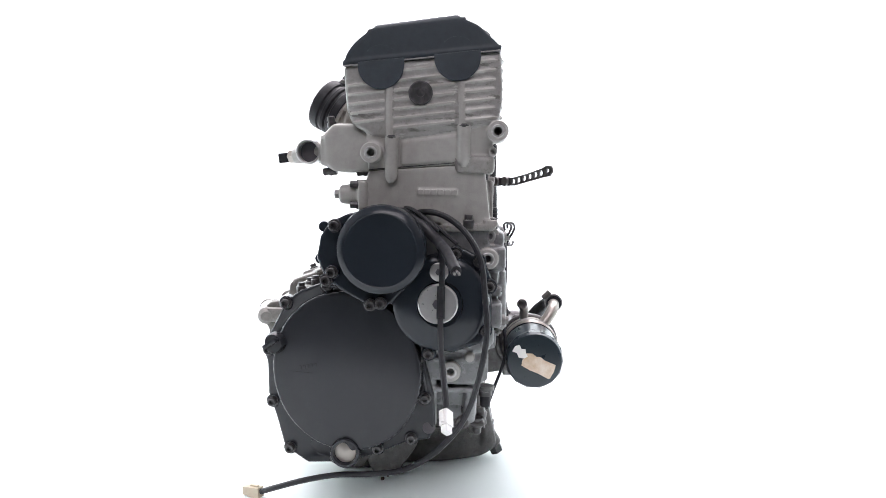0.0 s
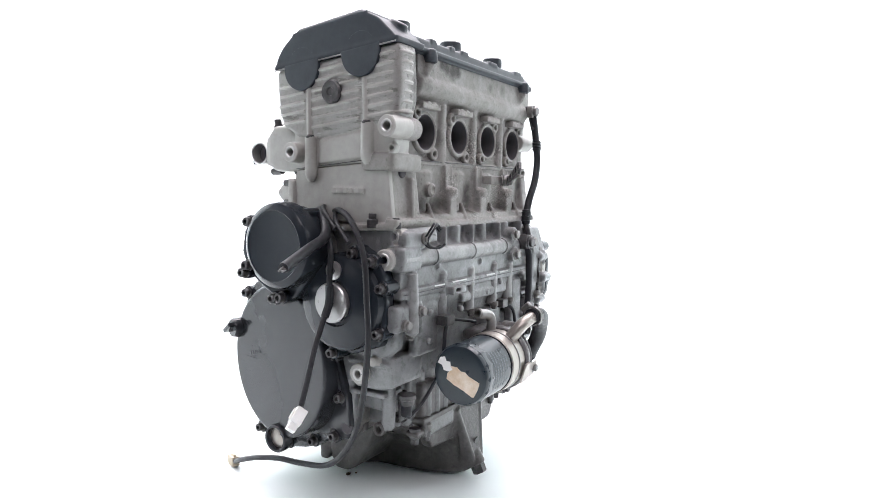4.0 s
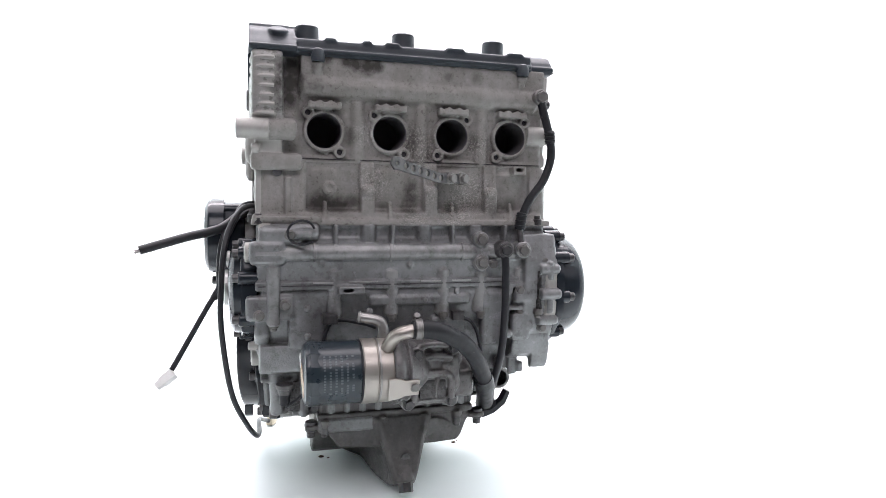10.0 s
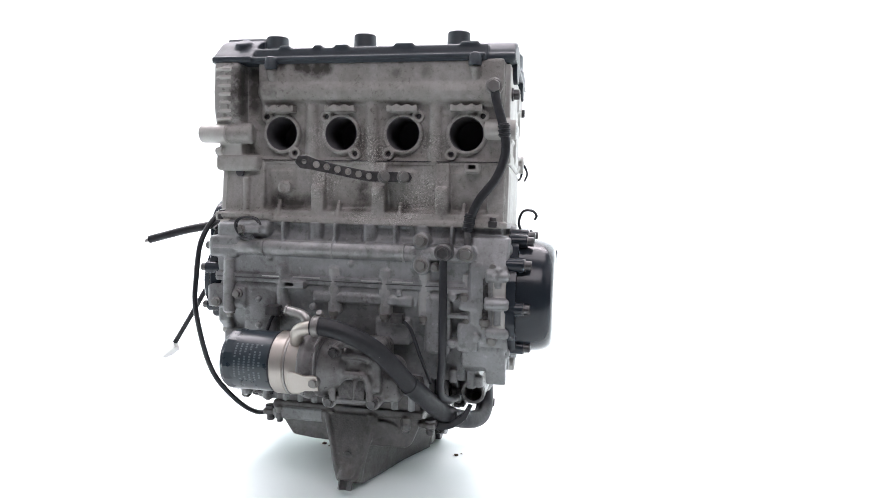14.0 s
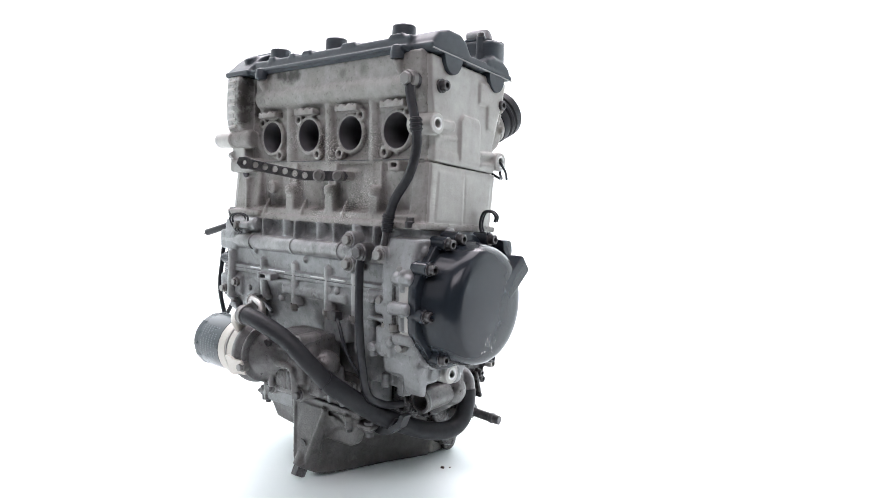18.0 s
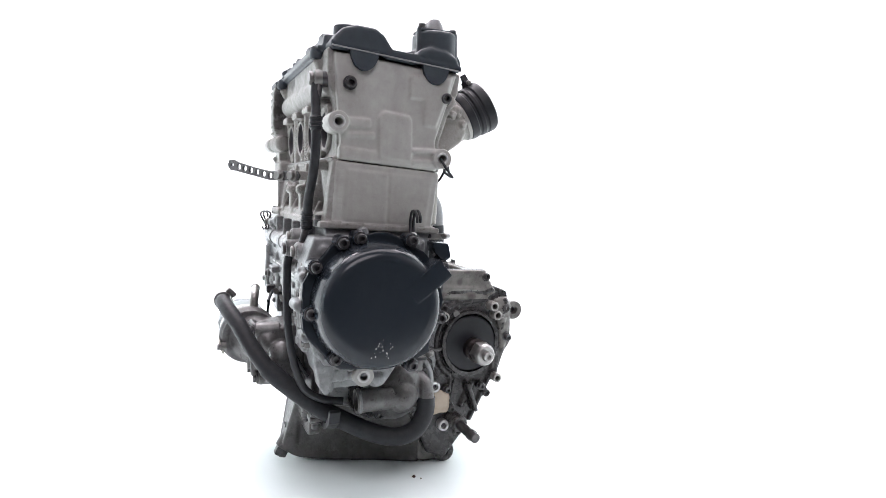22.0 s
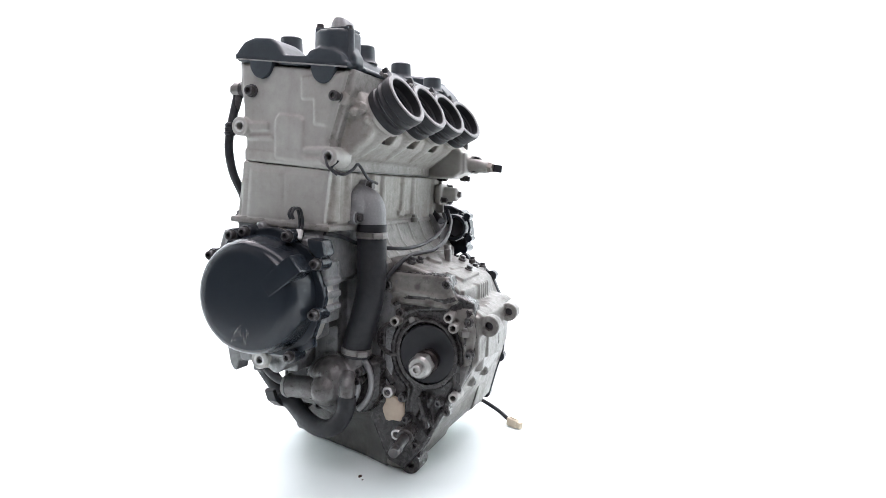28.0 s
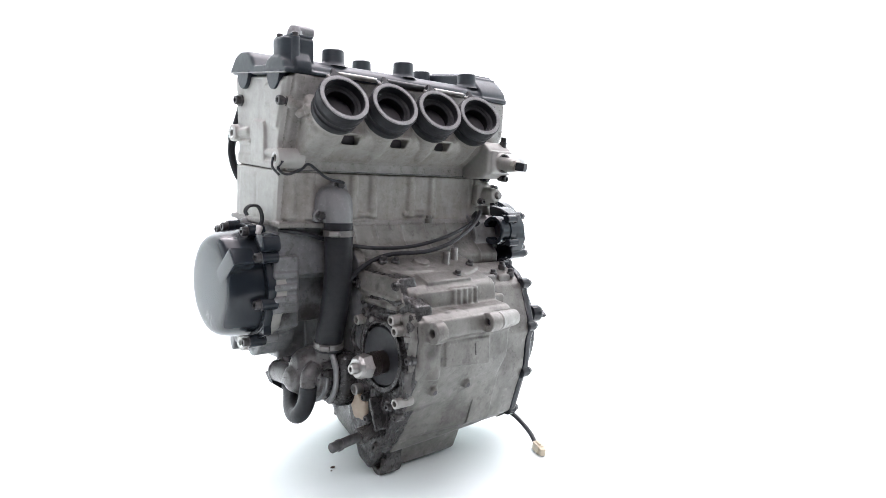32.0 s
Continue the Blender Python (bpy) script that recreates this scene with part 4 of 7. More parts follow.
# ---- crankcase ----
def crankcase():
    upper = prism([(-0.139, 0.346), (-0.1355, 0.3415), (-0.1365, 0.329), (-0.1475, 0.319), (-0.150, 0.300), (-0.147, 0.274), (0.0, 0.274), (0.030, 0.274), (0.030, 0.290), (0.008, 0.312), (-0.002, 0.338)], -0.192, 0.176, "x", 0.003, 2)
    case = part("upper_crankcase", cut(upper, box(0.080, 0.3, -0.010, 0.3, 0.1, 0.5, 0)), CAST_LOW, label="grey cast upper crankcase with oily dirt")
    casting(case, ALLOY)
    rail = part("front_rail", rod((-0.196, -0.147, 0.312), (0.150, -0.147, 0.312), 0.0105, 0.0105, 0.003), CAST_LOW, case)
    for x in (-0.128, -0.036, 0.056):
        part("rail_ring", lathe([(0.0100, 0), (0.0118, 0.0005), (0.0118, 0.003), (0.0100, 0.0035)], (x, -0.147, 0.312), LEFT, 24), CAST_LOW, rail)
    for x, a in ((-0.1007, 0), (-0.0317, 3), (0.0457, -3), (0.1156, 2)):
        part("web", moved(box(-0.0021, 0.0021, -0.006, 0.020, -0.015, 0.013, 0.001), pose(x, -0.146, 0.333, 0, a, 0)), CAST_LOW, case)
    for x in (-0.060, 0.010, 0.078):
        part("web_column", rod((x, -0.137, 0.318), (x, -0.137, 0.346), 0.0095), CAST_LOW, case)
    part("split_flange", prism([(-0.1525, 0.2785), (-0.1525, 0.2675), (0.02, 0.2665), (0.02, 0.2795)], -0.194, 0.076, "x", 0.0015), CAST_LOW, case)
    part("split_flange", prism([(-0.1525, 0.2785), (-0.1525, 0.2675), (-0.02, 0.2665), (-0.02, 0.2795)], 0.070, 0.172, "x", 0.0015), CAST_LOW, case)
    part("split_line", prism([(-0.1531, 0.2738), (-0.1531, 0.2726), (-0.03, 0.2726), (-0.03, 0.2738)], -0.1905, 0.170, "x", 0), BOLT_BLACK, case, "thin dark sealant line")
    for x in (-0.102, -0.032, 0.034, 0.084, 0.138):
        part("bolt_column", rod((x, -0.1440, 0.232), (x, -0.1450, 0.292), 0.0092, 0.0085, 0.003), CAST_LOW, case)
    lower = prism([(-0.147, 0.274), (-0.150, 0.262), (-0.142, 0.236), (-0.128, 0.205), (-0.122, 0.160), (-0.122, 0.106), (-0.02, 0.100), (0.03, 0.100), (0.05, 0.2), (0.05, 0.274)], -0.188, 0.150, "x", 0.003, 2)
    taper = [box(0.080, 0.4, -0.030, 0.4, 0.0, 0.5, 0), box(-0.3, -0.150, -0.3, 0.3, 0.0, 0.128, 0), box(0.085, 0.4, -0.3, 0.3, 0.0, 0.150, 0), box(0.106, 0.4, -0.064, 0.3, 0.0, 0.206, 0), box(-0.3, -0.168, -0.3, 0.3, 0.0, 0.165, 0)]
    low = part("lower_crankcase", cut(lower, *taper), CAST_LOW, label="grey cast lower crankcase with oil stains")
    casting(low, ALLOY)
    part("side_block", prism([(-0.144, 0.262), (-0.146, 0.212), (-0.132, 0.200), (-0.060, 0.200), (-0.060, 0.262)], -0.195, -0.178, "x", 0.005, 3), CAST_LOW, low)
    part("side_ledge", box(-0.192, -0.170, -0.135, -0.075, 0.188, 0.1935, 0.002), CAST_LOW, low)
    part("side_ledge", box(-0.188, -0.150, -0.125, -0.070, 0.150, 0.156, 0.002), CAST_LOW, low)
    part("side_column", rod((-0.178, -0.072, 0.105), (-0.180, -0.072, 0.200), 0.008, 0.008, 0.003), CAST_LOW, low)
    part("side_column", rod((-0.168, -0.118, 0.108), (-0.172, -0.122, 0.190), 0.008, 0.008, 0.003), CAST_LOW, low)
    part("side_block", prism([(-0.140, 0.200), (-0.140, 0.166), (-0.118, 0.160), (-0.085, 0.160), (-0.085, 0.200)], -0.190, -0.130, "x", 0.004, 2), CAST_LOW, low)
    for x in (-0.136, -0.108, -0.082):
        part("low_column", rod((x, -0.121, 0.104), (x, -0.121, 0.168), 0.0068, 0.0068, 0.003), CAST_LOW, low)
    # Dark block on the wall paints the shade of a square recess.
    part("low_pocket_shade", box(-0.156, -0.128, -0.126, -0.110, 0.112, 0.150, 0.003), CAST_OIL, low)
    part("window_plate", box(-0.156, -0.110, -0.1495, -0.134, 0.196, 0.258, 0.005), CAST_LOW, low)
    part("slot_clip", cut(box(-0.099, -0.068, -0.163, -0.150, 0.263, 0.2725, 0.001), box(-0.093, -0.081, -0.2, -0.1, 0.2655, 0.270, 0)), CAST_LOW, case)
    part("tall_boss", rod((-0.1735, -0.153, 0.226), (-0.1735, -0.151, 0.298), 0.0078, 0.0074, 0.003), CAST_LOW, case)
    part("rail_block", box(-0.200, -0.160, -0.157, -0.138, 0.298, 0.326, 0.005), CAST_LOW, case)
    part("rail_block", box(-0.190, -0.140, -0.155, -0.138, 0.324, 0.343, 0.006), CAST_LOW, case)
    part("face_block", box(-0.205, -0.150, -0.154, -0.138, 0.232, 0.262, 0.005), CAST_LOW, low)
    part("face_block", box(-0.150, -0.118, -0.150, -0.134, 0.205, 0.262, 0.006), CAST_LOW, low)
    part("face_block", box(0.085, 0.118, -0.154, -0.140, 0.190, 0.262, 0.005), CAST_LOW, low)
    part("face_step", box(-0.060, 0.070, -0.1525, -0.140, 0.246, 0.259, 0.004), CAST_LOW, low)
    part("face_step", box(0.020, 0.066, -0.146, -0.126, 0.196, 0.230, 0.005), CAST_LOW, low)
    for x, z in ((-0.102, 0.230), (-0.032, 0.230), (0.034, 0.230), (0.084, 0.230), (0.138, 0.230), (-0.1735, 0.2245)):
        bolt(low, (x, -0.151, z + 0.001), DOWN, 0.0045, 0.005, "hex")
    for x, z in ((0.120, 0.262), (0.120, 0.205), (0.150, 0.215), (0.150, 0.285), (0.165, 0.250)):
        part("side_nub", rod((x, -0.140, z), (x, -0.160, z), 0.006, 0.0055, 0.0015), CAST_LOW, case)
    part("side_ledge", box(0.112, 0.176, -0.158, -0.140, 0.266, 0.272, 0.002), CAST_LOW, case)
    part("side_ledge", box(0.112, 0.172, -0.157, -0.140, 0.236, 0.241, 0.002), CAST_LOW, case)
    for x, z, r in ((-0.118, 0.300, 0.0040), (-0.010, 0.296, 0.0035), (0.052, 0.262, 0.0042), (-0.060, 0.240, 0.0045), (0.010, 0.252, 0.0038), (-0.134, 0.212, 0.0045), (-0.134, 0.246, 0.0045)):
        part("casting_pip", lathe([(0, -0.004), (r, -0.004), (r, 0.002), (r * 0.7, 0.0032), (0, 0.0034)], (x, -0.1505, z), FRONT, 14), CAST_LOW, case)
    # Bright strips paint the highlights along the flange edge.
    for x0, x1, z in ((-0.128, -0.104, 0.2765), (-0.086, -0.050, 0.2768), (0.004, 0.030, 0.2762), (0.044, 0.070, 0.2766)):
        part("flange_glint", box(x0, x1, -0.1534, -0.150, z - 0.001, z + 0.0006, 0.0004), MACHINED, case, "bright strip painted as a flange edge highlight")
    for x, z in ((-0.155, 0.334), (-0.190, 0.240), (-0.160, 0.252), (0.135, 0.262), (0.168, 0.300), (0.168, 0.212)):
        bolt(case, (x, -0.157, z), FRONT, 0.0050, 0.005, "hex")
    # rear wall below the cylinders, with upright webs
    part("rear_face", prism([(0.0315, 0.276), (0.0318, 0.2912), (0.0100, 0.3138), (-0.0002, 0.339), (-0.006, 0.339), (0.000, 0.300), (0.010, 0.276)], -0.188, 0.078, "x", 0.002, 2), CAST_GEAR, case)
    for x in (-0.150, -0.100, -0.056, -0.012, 0.034, 0.070):
        part("rear_web", prism([(0.0325, 0.278), (0.0330, 0.2916), (0.0112, 0.3145), (0.0010, 0.340), (-0.004, 0.340), (0.000, 0.290)], x - 0.0022, x + 0.0022, "x", 0.001), CAST_GEAR, case)
    # ends of the through bolts on the right
    for p, r in (((-0.176, -0.137, 0.337), 0.0125), ((-0.192, -0.136, 0.312), 0.0120), ((-0.185, -0.096, 0.178), 0.0120)):
        lug = part("mounting_lug", eye(p, RIGHT, r, 0.0045, 0.0135), CAST, case)
        part("lug_face", eye(Vector(p) + Vector((-0.0125, 0, 0)), RIGHT, r * 0.66, 0.0042, 0.0018), MACHINED, lug, "bright machined lug face")
        part("lug_hole", rod(p, Vector(p) + Vector((-0.005, 0, 0)), 0.0045), BORE, lug)
    part("lug_arm", rod((-0.185, -0.140, 0.335), (-0.120, -0.143, 0.337), 0.0115, 0.010, 0.003), CAST_LOW, case)
    for x, z in ((-0.178, 0.109), (-0.162, 0.100)):
        part("low_lug", eye((x + 0.010, -0.110 if x < -0.17 else -0.07, z), RIGHT, 0.0082, 0.0042, 0.010), CAST_SUMP, low)
    # left wall of the crank and the pale lower corner
    part("left_wall", prism([(-0.150, 0.335), (-0.162, 0.300), (-0.160, 0.240), (-0.150, 0.200), (-0.120, 0.178), (-0.064, 0.177), (-0.050, 0.190), (-0.022, 0.202), (-0.018, 0.330)], 0.140, 0.186, "x", 0.004, 2), CAST_LOW, case)
    corner = part("left_corner", prism([(-0.150, 0.222), (-0.1505, 0.198), (-0.146, 0.176), (-0.130, 0.1665), (-0.106, 0.1680), (-0.100, 0.1625), (-0.0935, 0.1600), (-0.086, 0.161), (-0.081, 0.157), (-0.0745, 0.1555), (-0.066, 0.1590), (-0.0594, 0.168), (-0.0526, 0.178), (-0.050, 0.200), (-0.100, 0.222)], 0.130, 0.183, "x", 0.003, 2), CAST_LOW, low)
    part("corner_wedge", prism([(-0.149, 0.190), (-0.1433, 0.162), (-0.1375, 0.1530), (-0.1325, 0.1530), (-0.1290, 0.170), (-0.128, 0.190)], 0.160, 0.1845, "x", 0.002, 2), CAST_LOW, corner)
    for y, z, r in ((-0.0745, 0.1655, 0.0085), (-0.1400, 0.186, 0.0070), (-0.118, 0.177, 0.0060)):
        part("corner_pad", lathe([(0, 0), (r, 0), (r * 0.92, 0.0025), (r * 0.6, 0.0040), (0, 0.0044)], (0.1815, y, z), LEFT, 20), CAST_LOW, corner)
    for y0, z0, y1, z1 in ((-0.128, 0.196, -0.124, 0.172), (-0.106, 0.186, -0.070, 0.179), (-0.148, 0.200, -0.128, 0.196)):
        part("corner_rib", rod((0.182, y0, z0), (0.182, y1, z1), 0.0024, 0.0022, 0.0008, 10), CAST_LOW, corner)
    part("corner_lug", eye((0.160, -0.0934, 0.1732), LEFT, 0.0122, 0.0045, 0.031), CAST, corner)
    part("lug_face", eye((0.1895, -0.0934, 0.1732), LEFT, 0.0080, 0.0042, 0.0022), MACHINED, corner)
    # Dark bar in place of the shade in an upright slot.
    part("side_slot_shade", box(0.158, 0.163, -0.1635, -0.150, 0.236, 0.288, 0.002), CAST_OIL, case)
    part("side_pad", box(0.128, 0.154, -0.1615, -0.145, 0.246, 0.262, 0.004), CAST_LOW, case)
    part("side_pad", box(0.126, 0.152, -0.158, -0.140, 0.196, 0.232, 0.005), CAST_LOW, case)
    bolt(case, (0.160, -0.160, 0.232), DOWN, 0.005, 0.006, "hex")
    # oil banjo bolts on the front
    for p, r in (((0.0805, -0.158, 0.328), 0.0080), ((0.0815, -0.160, 0.299), 0.0082), ((0.1365, -0.162, 0.3145), 0.0085)):
        boss = part("banjo_boss", rod((p[0], -0.140, p[2]), p, r * 1.25), CAST_LOW, case)
        bolt(boss, p, FRONT, r * 0.8, 0.006, "hex")
    bolt(case, (0.098, -0.156, 0.297), FRONT, 0.0045, 0.005, "hex")
    # cable clip with twisted loop
    clip = part("clip", box(-0.150, -0.130, -0.158, -0.146, 0.330, 0.338, 0.002), CAST_LOW, case)
    for k in range(2):
        loop = [(-0.142 + 0.016 * math.cos(a), -0.160 - 0.004 * k + 0.004 * math.sin(a * 2), 0.337 + 0.014 * math.sin(a)) for a in [0.3 + k * 0.2 + i * 0.5 for i in range(11)]]
        part("wire_loop", hose(loop, 0.0014, 6, 4), CABLE, clip)
    for y, z in ((-0.110, 0.266), (-0.090, 0.230), (-0.125, 0.245), (-0.118, 0.196)):
        part("side_nub", rod((-0.180, y, z), (-0.2025, y, z), 0.006, 0.0055, 0.0015), CAST, low)
    part("drain_boss", rod((0.150, -0.126, 0.160), (0.150, -0.126, 0.146), 0.0055), CAST_LOW, low)
    part("drain_boss", rod((0.118, -0.130, 0.168), (0.118, -0.130, 0.150), 0.0055), CAST_LOW, low)
    part("outlet_stub", rod((0.150, -0.118, 0.176), (0.186, -0.118, 0.176), 0.0085), CAST_LOW, low)
    part("wedge", prism([(-0.128, 0.166), (-0.120, 0.166), (-0.124, 0.142), (-0.127, 0.142)], 0.134, 0.146, "x", 0.0015), CAST_LOW, low)
    return case, low


CASE, LOW = crankcase()


def sump():
    outline = [(-0.117, 0.106), (-0.117, 0.092), (-0.108, 0.084), (-0.094, 0.064), (-0.062, 0.061), (0.030, 0.059), (0.0605, 0.0605), (0.0665, 0.066), (0.073, 0.083), (0.077, 0.091), (0.077, 0.106)]
    pan = part("oil_pan", prism(outline, -0.134, -0.118, "y", 0.003, 2), CAST_SUMP, label="dark oil-stained cast oil pan")
    casting(pan, ALLOY)
    block = part("sump_block", box(-0.118, 0.078, -0.1335, 0.030, 0.104, 0.152, 0.004), CAST_SUMP, LOW)
    for x in (-0.104, -0.084, -0.064, -0.044, 0.020, 0.044, 0.066):
        part("block_column", rod((x, -0.1325, 0.106), (x, -0.1315, 0.146), 0.0042, 0.0042, 0.002, 12), CAST_LOW, block)
    part("pan_body", prism([(-0.117, 0.106), (-0.117, 0.092), (-0.106, 0.078), (0.066, 0.078), (0.077, 0.091), (0.077, 0.106)], -0.120, 0.040, "y", 0.003, 2), CAST_SUMP, pan)
    part("pan_flange", prism([(-0.121, 0.110), (0.081, 0.110), (0.081, 0.101), (-0.121, 0.101)], -0.138, 0.050, "y", 0.0015), CAST_SUMP, pan)
    part("side_lobe", prism([(-0.060, 0.085), (-0.050, 0.052), (-0.030, 0.023), (-0.014, 0.0135), (0.006, 0.0135), (0.014, 0.030), (0.018, 0.085)], -0.1175, -0.030, "x", 0.005, 3), CAST_SUMP, pan)
    part("end_lug", prism([(0.010, 0.070), (0.014, 0.034), (0.022, 0.020), (0.034, 0.020), (0.036, 0.070)], -0.1165, -0.085, "x", 0.004, 2), CAST_SUMP, pan)
    part("flange_face", box(-0.1195, -0.052, -0.1395, -0.120, 0.0865, 0.1030, 0.002), CAST_LOW, pan)
    # the keel: a narrow prow at the front that spreads into the flat bottom behind
    bm = bmesh.new()
    rows = []
    for y, top, bot, xl, xr, tl, tr, power in ((-0.157, 0.101, 0.027, -0.0255, -0.0005, -0.046, 0.020, 0.9), (-0.152, 0.101, 0.017, -0.0265, 0.0005, -0.047, 0.021, 0.9), (-0.142, 0.101, 0.011, -0.028, 0.002, -0.050, 0.024, 1.0),
                                              (-0.1345, 0.084, 0.008, -0.030, 0.004, -0.0945, 0.054, 5.0), (-0.115, 0.080, 0.005, -0.033, 0.008, -0.0960, 0.056, 4.4), (-0.095, 0.076, 0.003, -0.037, 0.013, -0.0980, 0.058, 3.6),
                                              (-0.075, 0.074, 0.002, -0.040, 0.019, -0.1000, 0.060, 3.1), (-0.055, 0.076, 0.001, -0.042, 0.024, -0.102, 0.062, 2.7), (-0.035, 0.078, 0.001, -0.044, 0.031, -0.103, 0.064, 2.3),
                                              (-0.015, 0.080, 0.001, -0.047, 0.040, -0.104, 0.066, 2.0), (0.020, 0.080, 0.001, -0.071, 0.057, -0.104, 0.066, 1.6), (0.040, 0.080, 0.006, -0.069, 0.056, -0.102, 0.064, 1.5)):
        ring = [(k / 12) for k in range(13)]
        pts = [(xr + (tr - xr) * f ** power, bot + (top - bot) * f) for f in ring] + [(xl + (tl - xl) * f ** power, bot + (top - bot) * f) for f in ring[::-1]]
        lean = min(0.0, y + 0.139)
        rows.append([bm.verts.new((u, y - lean * 0.92 * max(0.0, (z - 0.030) / 0.071), z)) for u, z in pts])
    n = len(rows[0])
    for a, b in zip(rows, rows[1:]):
        for i in range(n):
            bm.faces.new((a[i], a[(i + 1) % n], b[(i + 1) % n], b[i]))
    bm.faces.new(rows[0])
    bm.faces.new(rows[-1])
    part("keel", bm, CAST_SUMP, pan, smooth=70)
    part("keel_rib", rod((-0.044, -0.1375, 0.100), (-0.0235, -0.1540, 0.030), 0.0050, 0.0040, 0.001, 12), CAST_SUMP, pan)
    part("keel_rib", rod((0.018, -0.1375, 0.100), (-0.0025, -0.1540, 0.030), 0.0050, 0.0040, 0.001, 12), CAST_SUMP, pan)
    part("drain_boss", rod((-0.0128, -0.146, 0.036), (-0.0128, -0.1555, 0.019), 0.0115, 0.0120, 0.002), CAST_SUMP, pan)
    part("drain_plug", rod((-0.0128, -0.1545, 0.021), (-0.0128, -0.1605, 0.009), 0.0098, 0.0095, 0.001, 6), BOLT_BLACK, pan, "black hexagon drain plug")
    part("magnet_mark", lathe([(0, 0), (0.006, 0), (0.0058, 0.001), (0, 0.0012)], (-0.012, -0.1522, 0.052), (0, -1, -0.22), 14), BOLT_BLACK, pan)
    for x in (-0.112, -0.040, 0.015, 0.060):
        part("pan_boss", rod((x, -0.135, 0.104), (x, -0.134, 0.086), 0.0072, 0.0055, 0.002), CAST_SUMP, pan)
        bolt(pan, (x, -0.1355, 0.087), DOWN, 0.0046, 0.006, "hex", BOLT_BLACK)
    for x0, s in ((-0.136, 1), (0.098, -1)):
        ear = part("ear", box(min(x0, x0 + s * 0.022), max(x0, x0 + s * 0.022), -0.138, -0.120, 0.090, 0.097, 0.002), CAST_SUMP, pan)
        bolt(ear, (x0 + s * 0.008, -0.129, 0.090), DOWN, 0.0058, 0.010, "hex", BOLT_BLACK)


sump()


def gearbox():
    prof = [(0.000, 0.298), (0.036, 0.296), (0.120, 0.2665), (0.127, 0.260), (0.130, 0.238), (0.152, 0.235), (0.160, 0.229), (0.160, 0.203), (0.156, 0.198), (0.154, 0.166), (0.146, 0.150), (0.122, 0.108), (0.10, 0.082), (0.0, 0.082)]
    gear = part("gearbox_case", prism(prof, -0.086, 0.070, "x", 0.003, 2), CAST_GEAR, label="pale cast gearbox housing with oily stains")
    casting(gear, ALLOY)
    tail = [(0.118, 0.115), (0.080, 0.046), (0.064, 0.008), (0.054, 0.001), (0.030, 0.001), (0.022, 0.006), (0.022, 0.115)]
    part("lower_box", prism(tail, -0.072, 0.060, "x", 0.004, 2), CAST_GEAR, gear)
    # sloping skirt between the clutch housing and the lower box
    bm = bmesh.new()
    ends = [[bm.verts.new((x, y, z)) for y, z in pts] for x, pts in ((-0.090, ((0.1340, 0.150), (0.1345, 0.132), (0.1245, 0.099), (0.1155, 0.0625), (0.104, 0.0540), (0.084, 0.0425), (0.030, 0.0430), (0.030, 0.150))),
                                                                   (0.0590, ((0.1400, 0.150), (0.1300, 0.130), (0.1190, 0.110), (0.1000, 0.077), (0.088, 0.055), (0.078, 0.0350), (0.030, 0.0350), (0.030, 0.150))))]
    for i in range(8):
        bm.faces.new((ends[0][i], ends[0][(i + 1) % 8], ends[1][(i + 1) % 8], ends[1][i]))
    bm.faces.new(ends[0])
    bm.faces.new(ends[1][::-1])
    part("rear_skirt", bm, CAST_GEAR, gear, smooth=40)
    part("seam", rod((0.0605, 0.120, 0.112), (0.0605, 0.082, 0.044), 0.0016, 0.0016, 0.0004, 8), CAST_OIL, gear, "dark seam along the case edge")
    part("rear_panel", prism([(0.034, 0.198), (0.034, 0.166), (-0.046, 0.158), (-0.046, 0.196)], 0.146, 0.1588, "y", 0.002, 2), CAST_GEAR, gear)
    part("panel_crack", rod((-0.018, 0.1586, 0.190), (-0.019, 0.1586, 0.174), 0.0009, 0.0009, 0.0002, 6), CAST_OIL, gear, "thin dark mark")
    part("corner_column", rod((0.046, 0.146, 0.150), (0.046, 0.151, 0.200), 0.0095, 0.0085, 0.003), CAST_GEAR, gear)
    for x in (-0.023, 0.036):
        boss = part("boss", rod((x, 0.128, 0.133), (x, 0.142, 0.129), 0.0072, 0.0064, 0.002), CAST_GEAR, gear)
        part("boss_hole", rod((x, 0.140, 0.1295), (x, 0.1425, 0.1288), 0.0036), BORE, boss)
    # sloping deck with low plates, a slatted box, nipples and bolts
    tilt = Matrix.Translation((0, 0.078, 0.2818)) @ Matrix.Rotation(radians(-19.3), 4, "X")
    deck = part("deck_plate", moved(prism([(-0.090, -0.036), (-0.090, 0.012), (-0.060, 0.026), (-0.010, 0.026), (-0.004, 0.010), (0.052, 0.008), (0.060, -0.004), (0.058, -0.036)], -0.004, 0.0018, "z", 0.001, 2), tilt), CAST_GEAR, gear)
    part("deck_plate", moved(prism([(-0.046, 0.020), (-0.046, 0.044), (0.036, 0.046), (0.036, 0.018)], -0.003, 0.0035, "z", 0.0015, 2), tilt), CAST_GEAR, gear)
    part("deck_step", box(0.002, 0.062, 0.110, 0.1325, 0.238, 0.259, 0.003), CAST_GEAR, gear)
    slats = part("slat_box", box(-0.046, 0.004, 0.112, 0.1335, 0.236, 0.2610, 0.002), CAST_GEAR, gear)
    for i in range(5):
        part("deck_rib", box(-0.0440 + i * 0.0100, -0.0395 + i * 0.0100, 0.131, 0.1350, 0.238, 0.259, 0.0006), CAST_GEAR, slats)
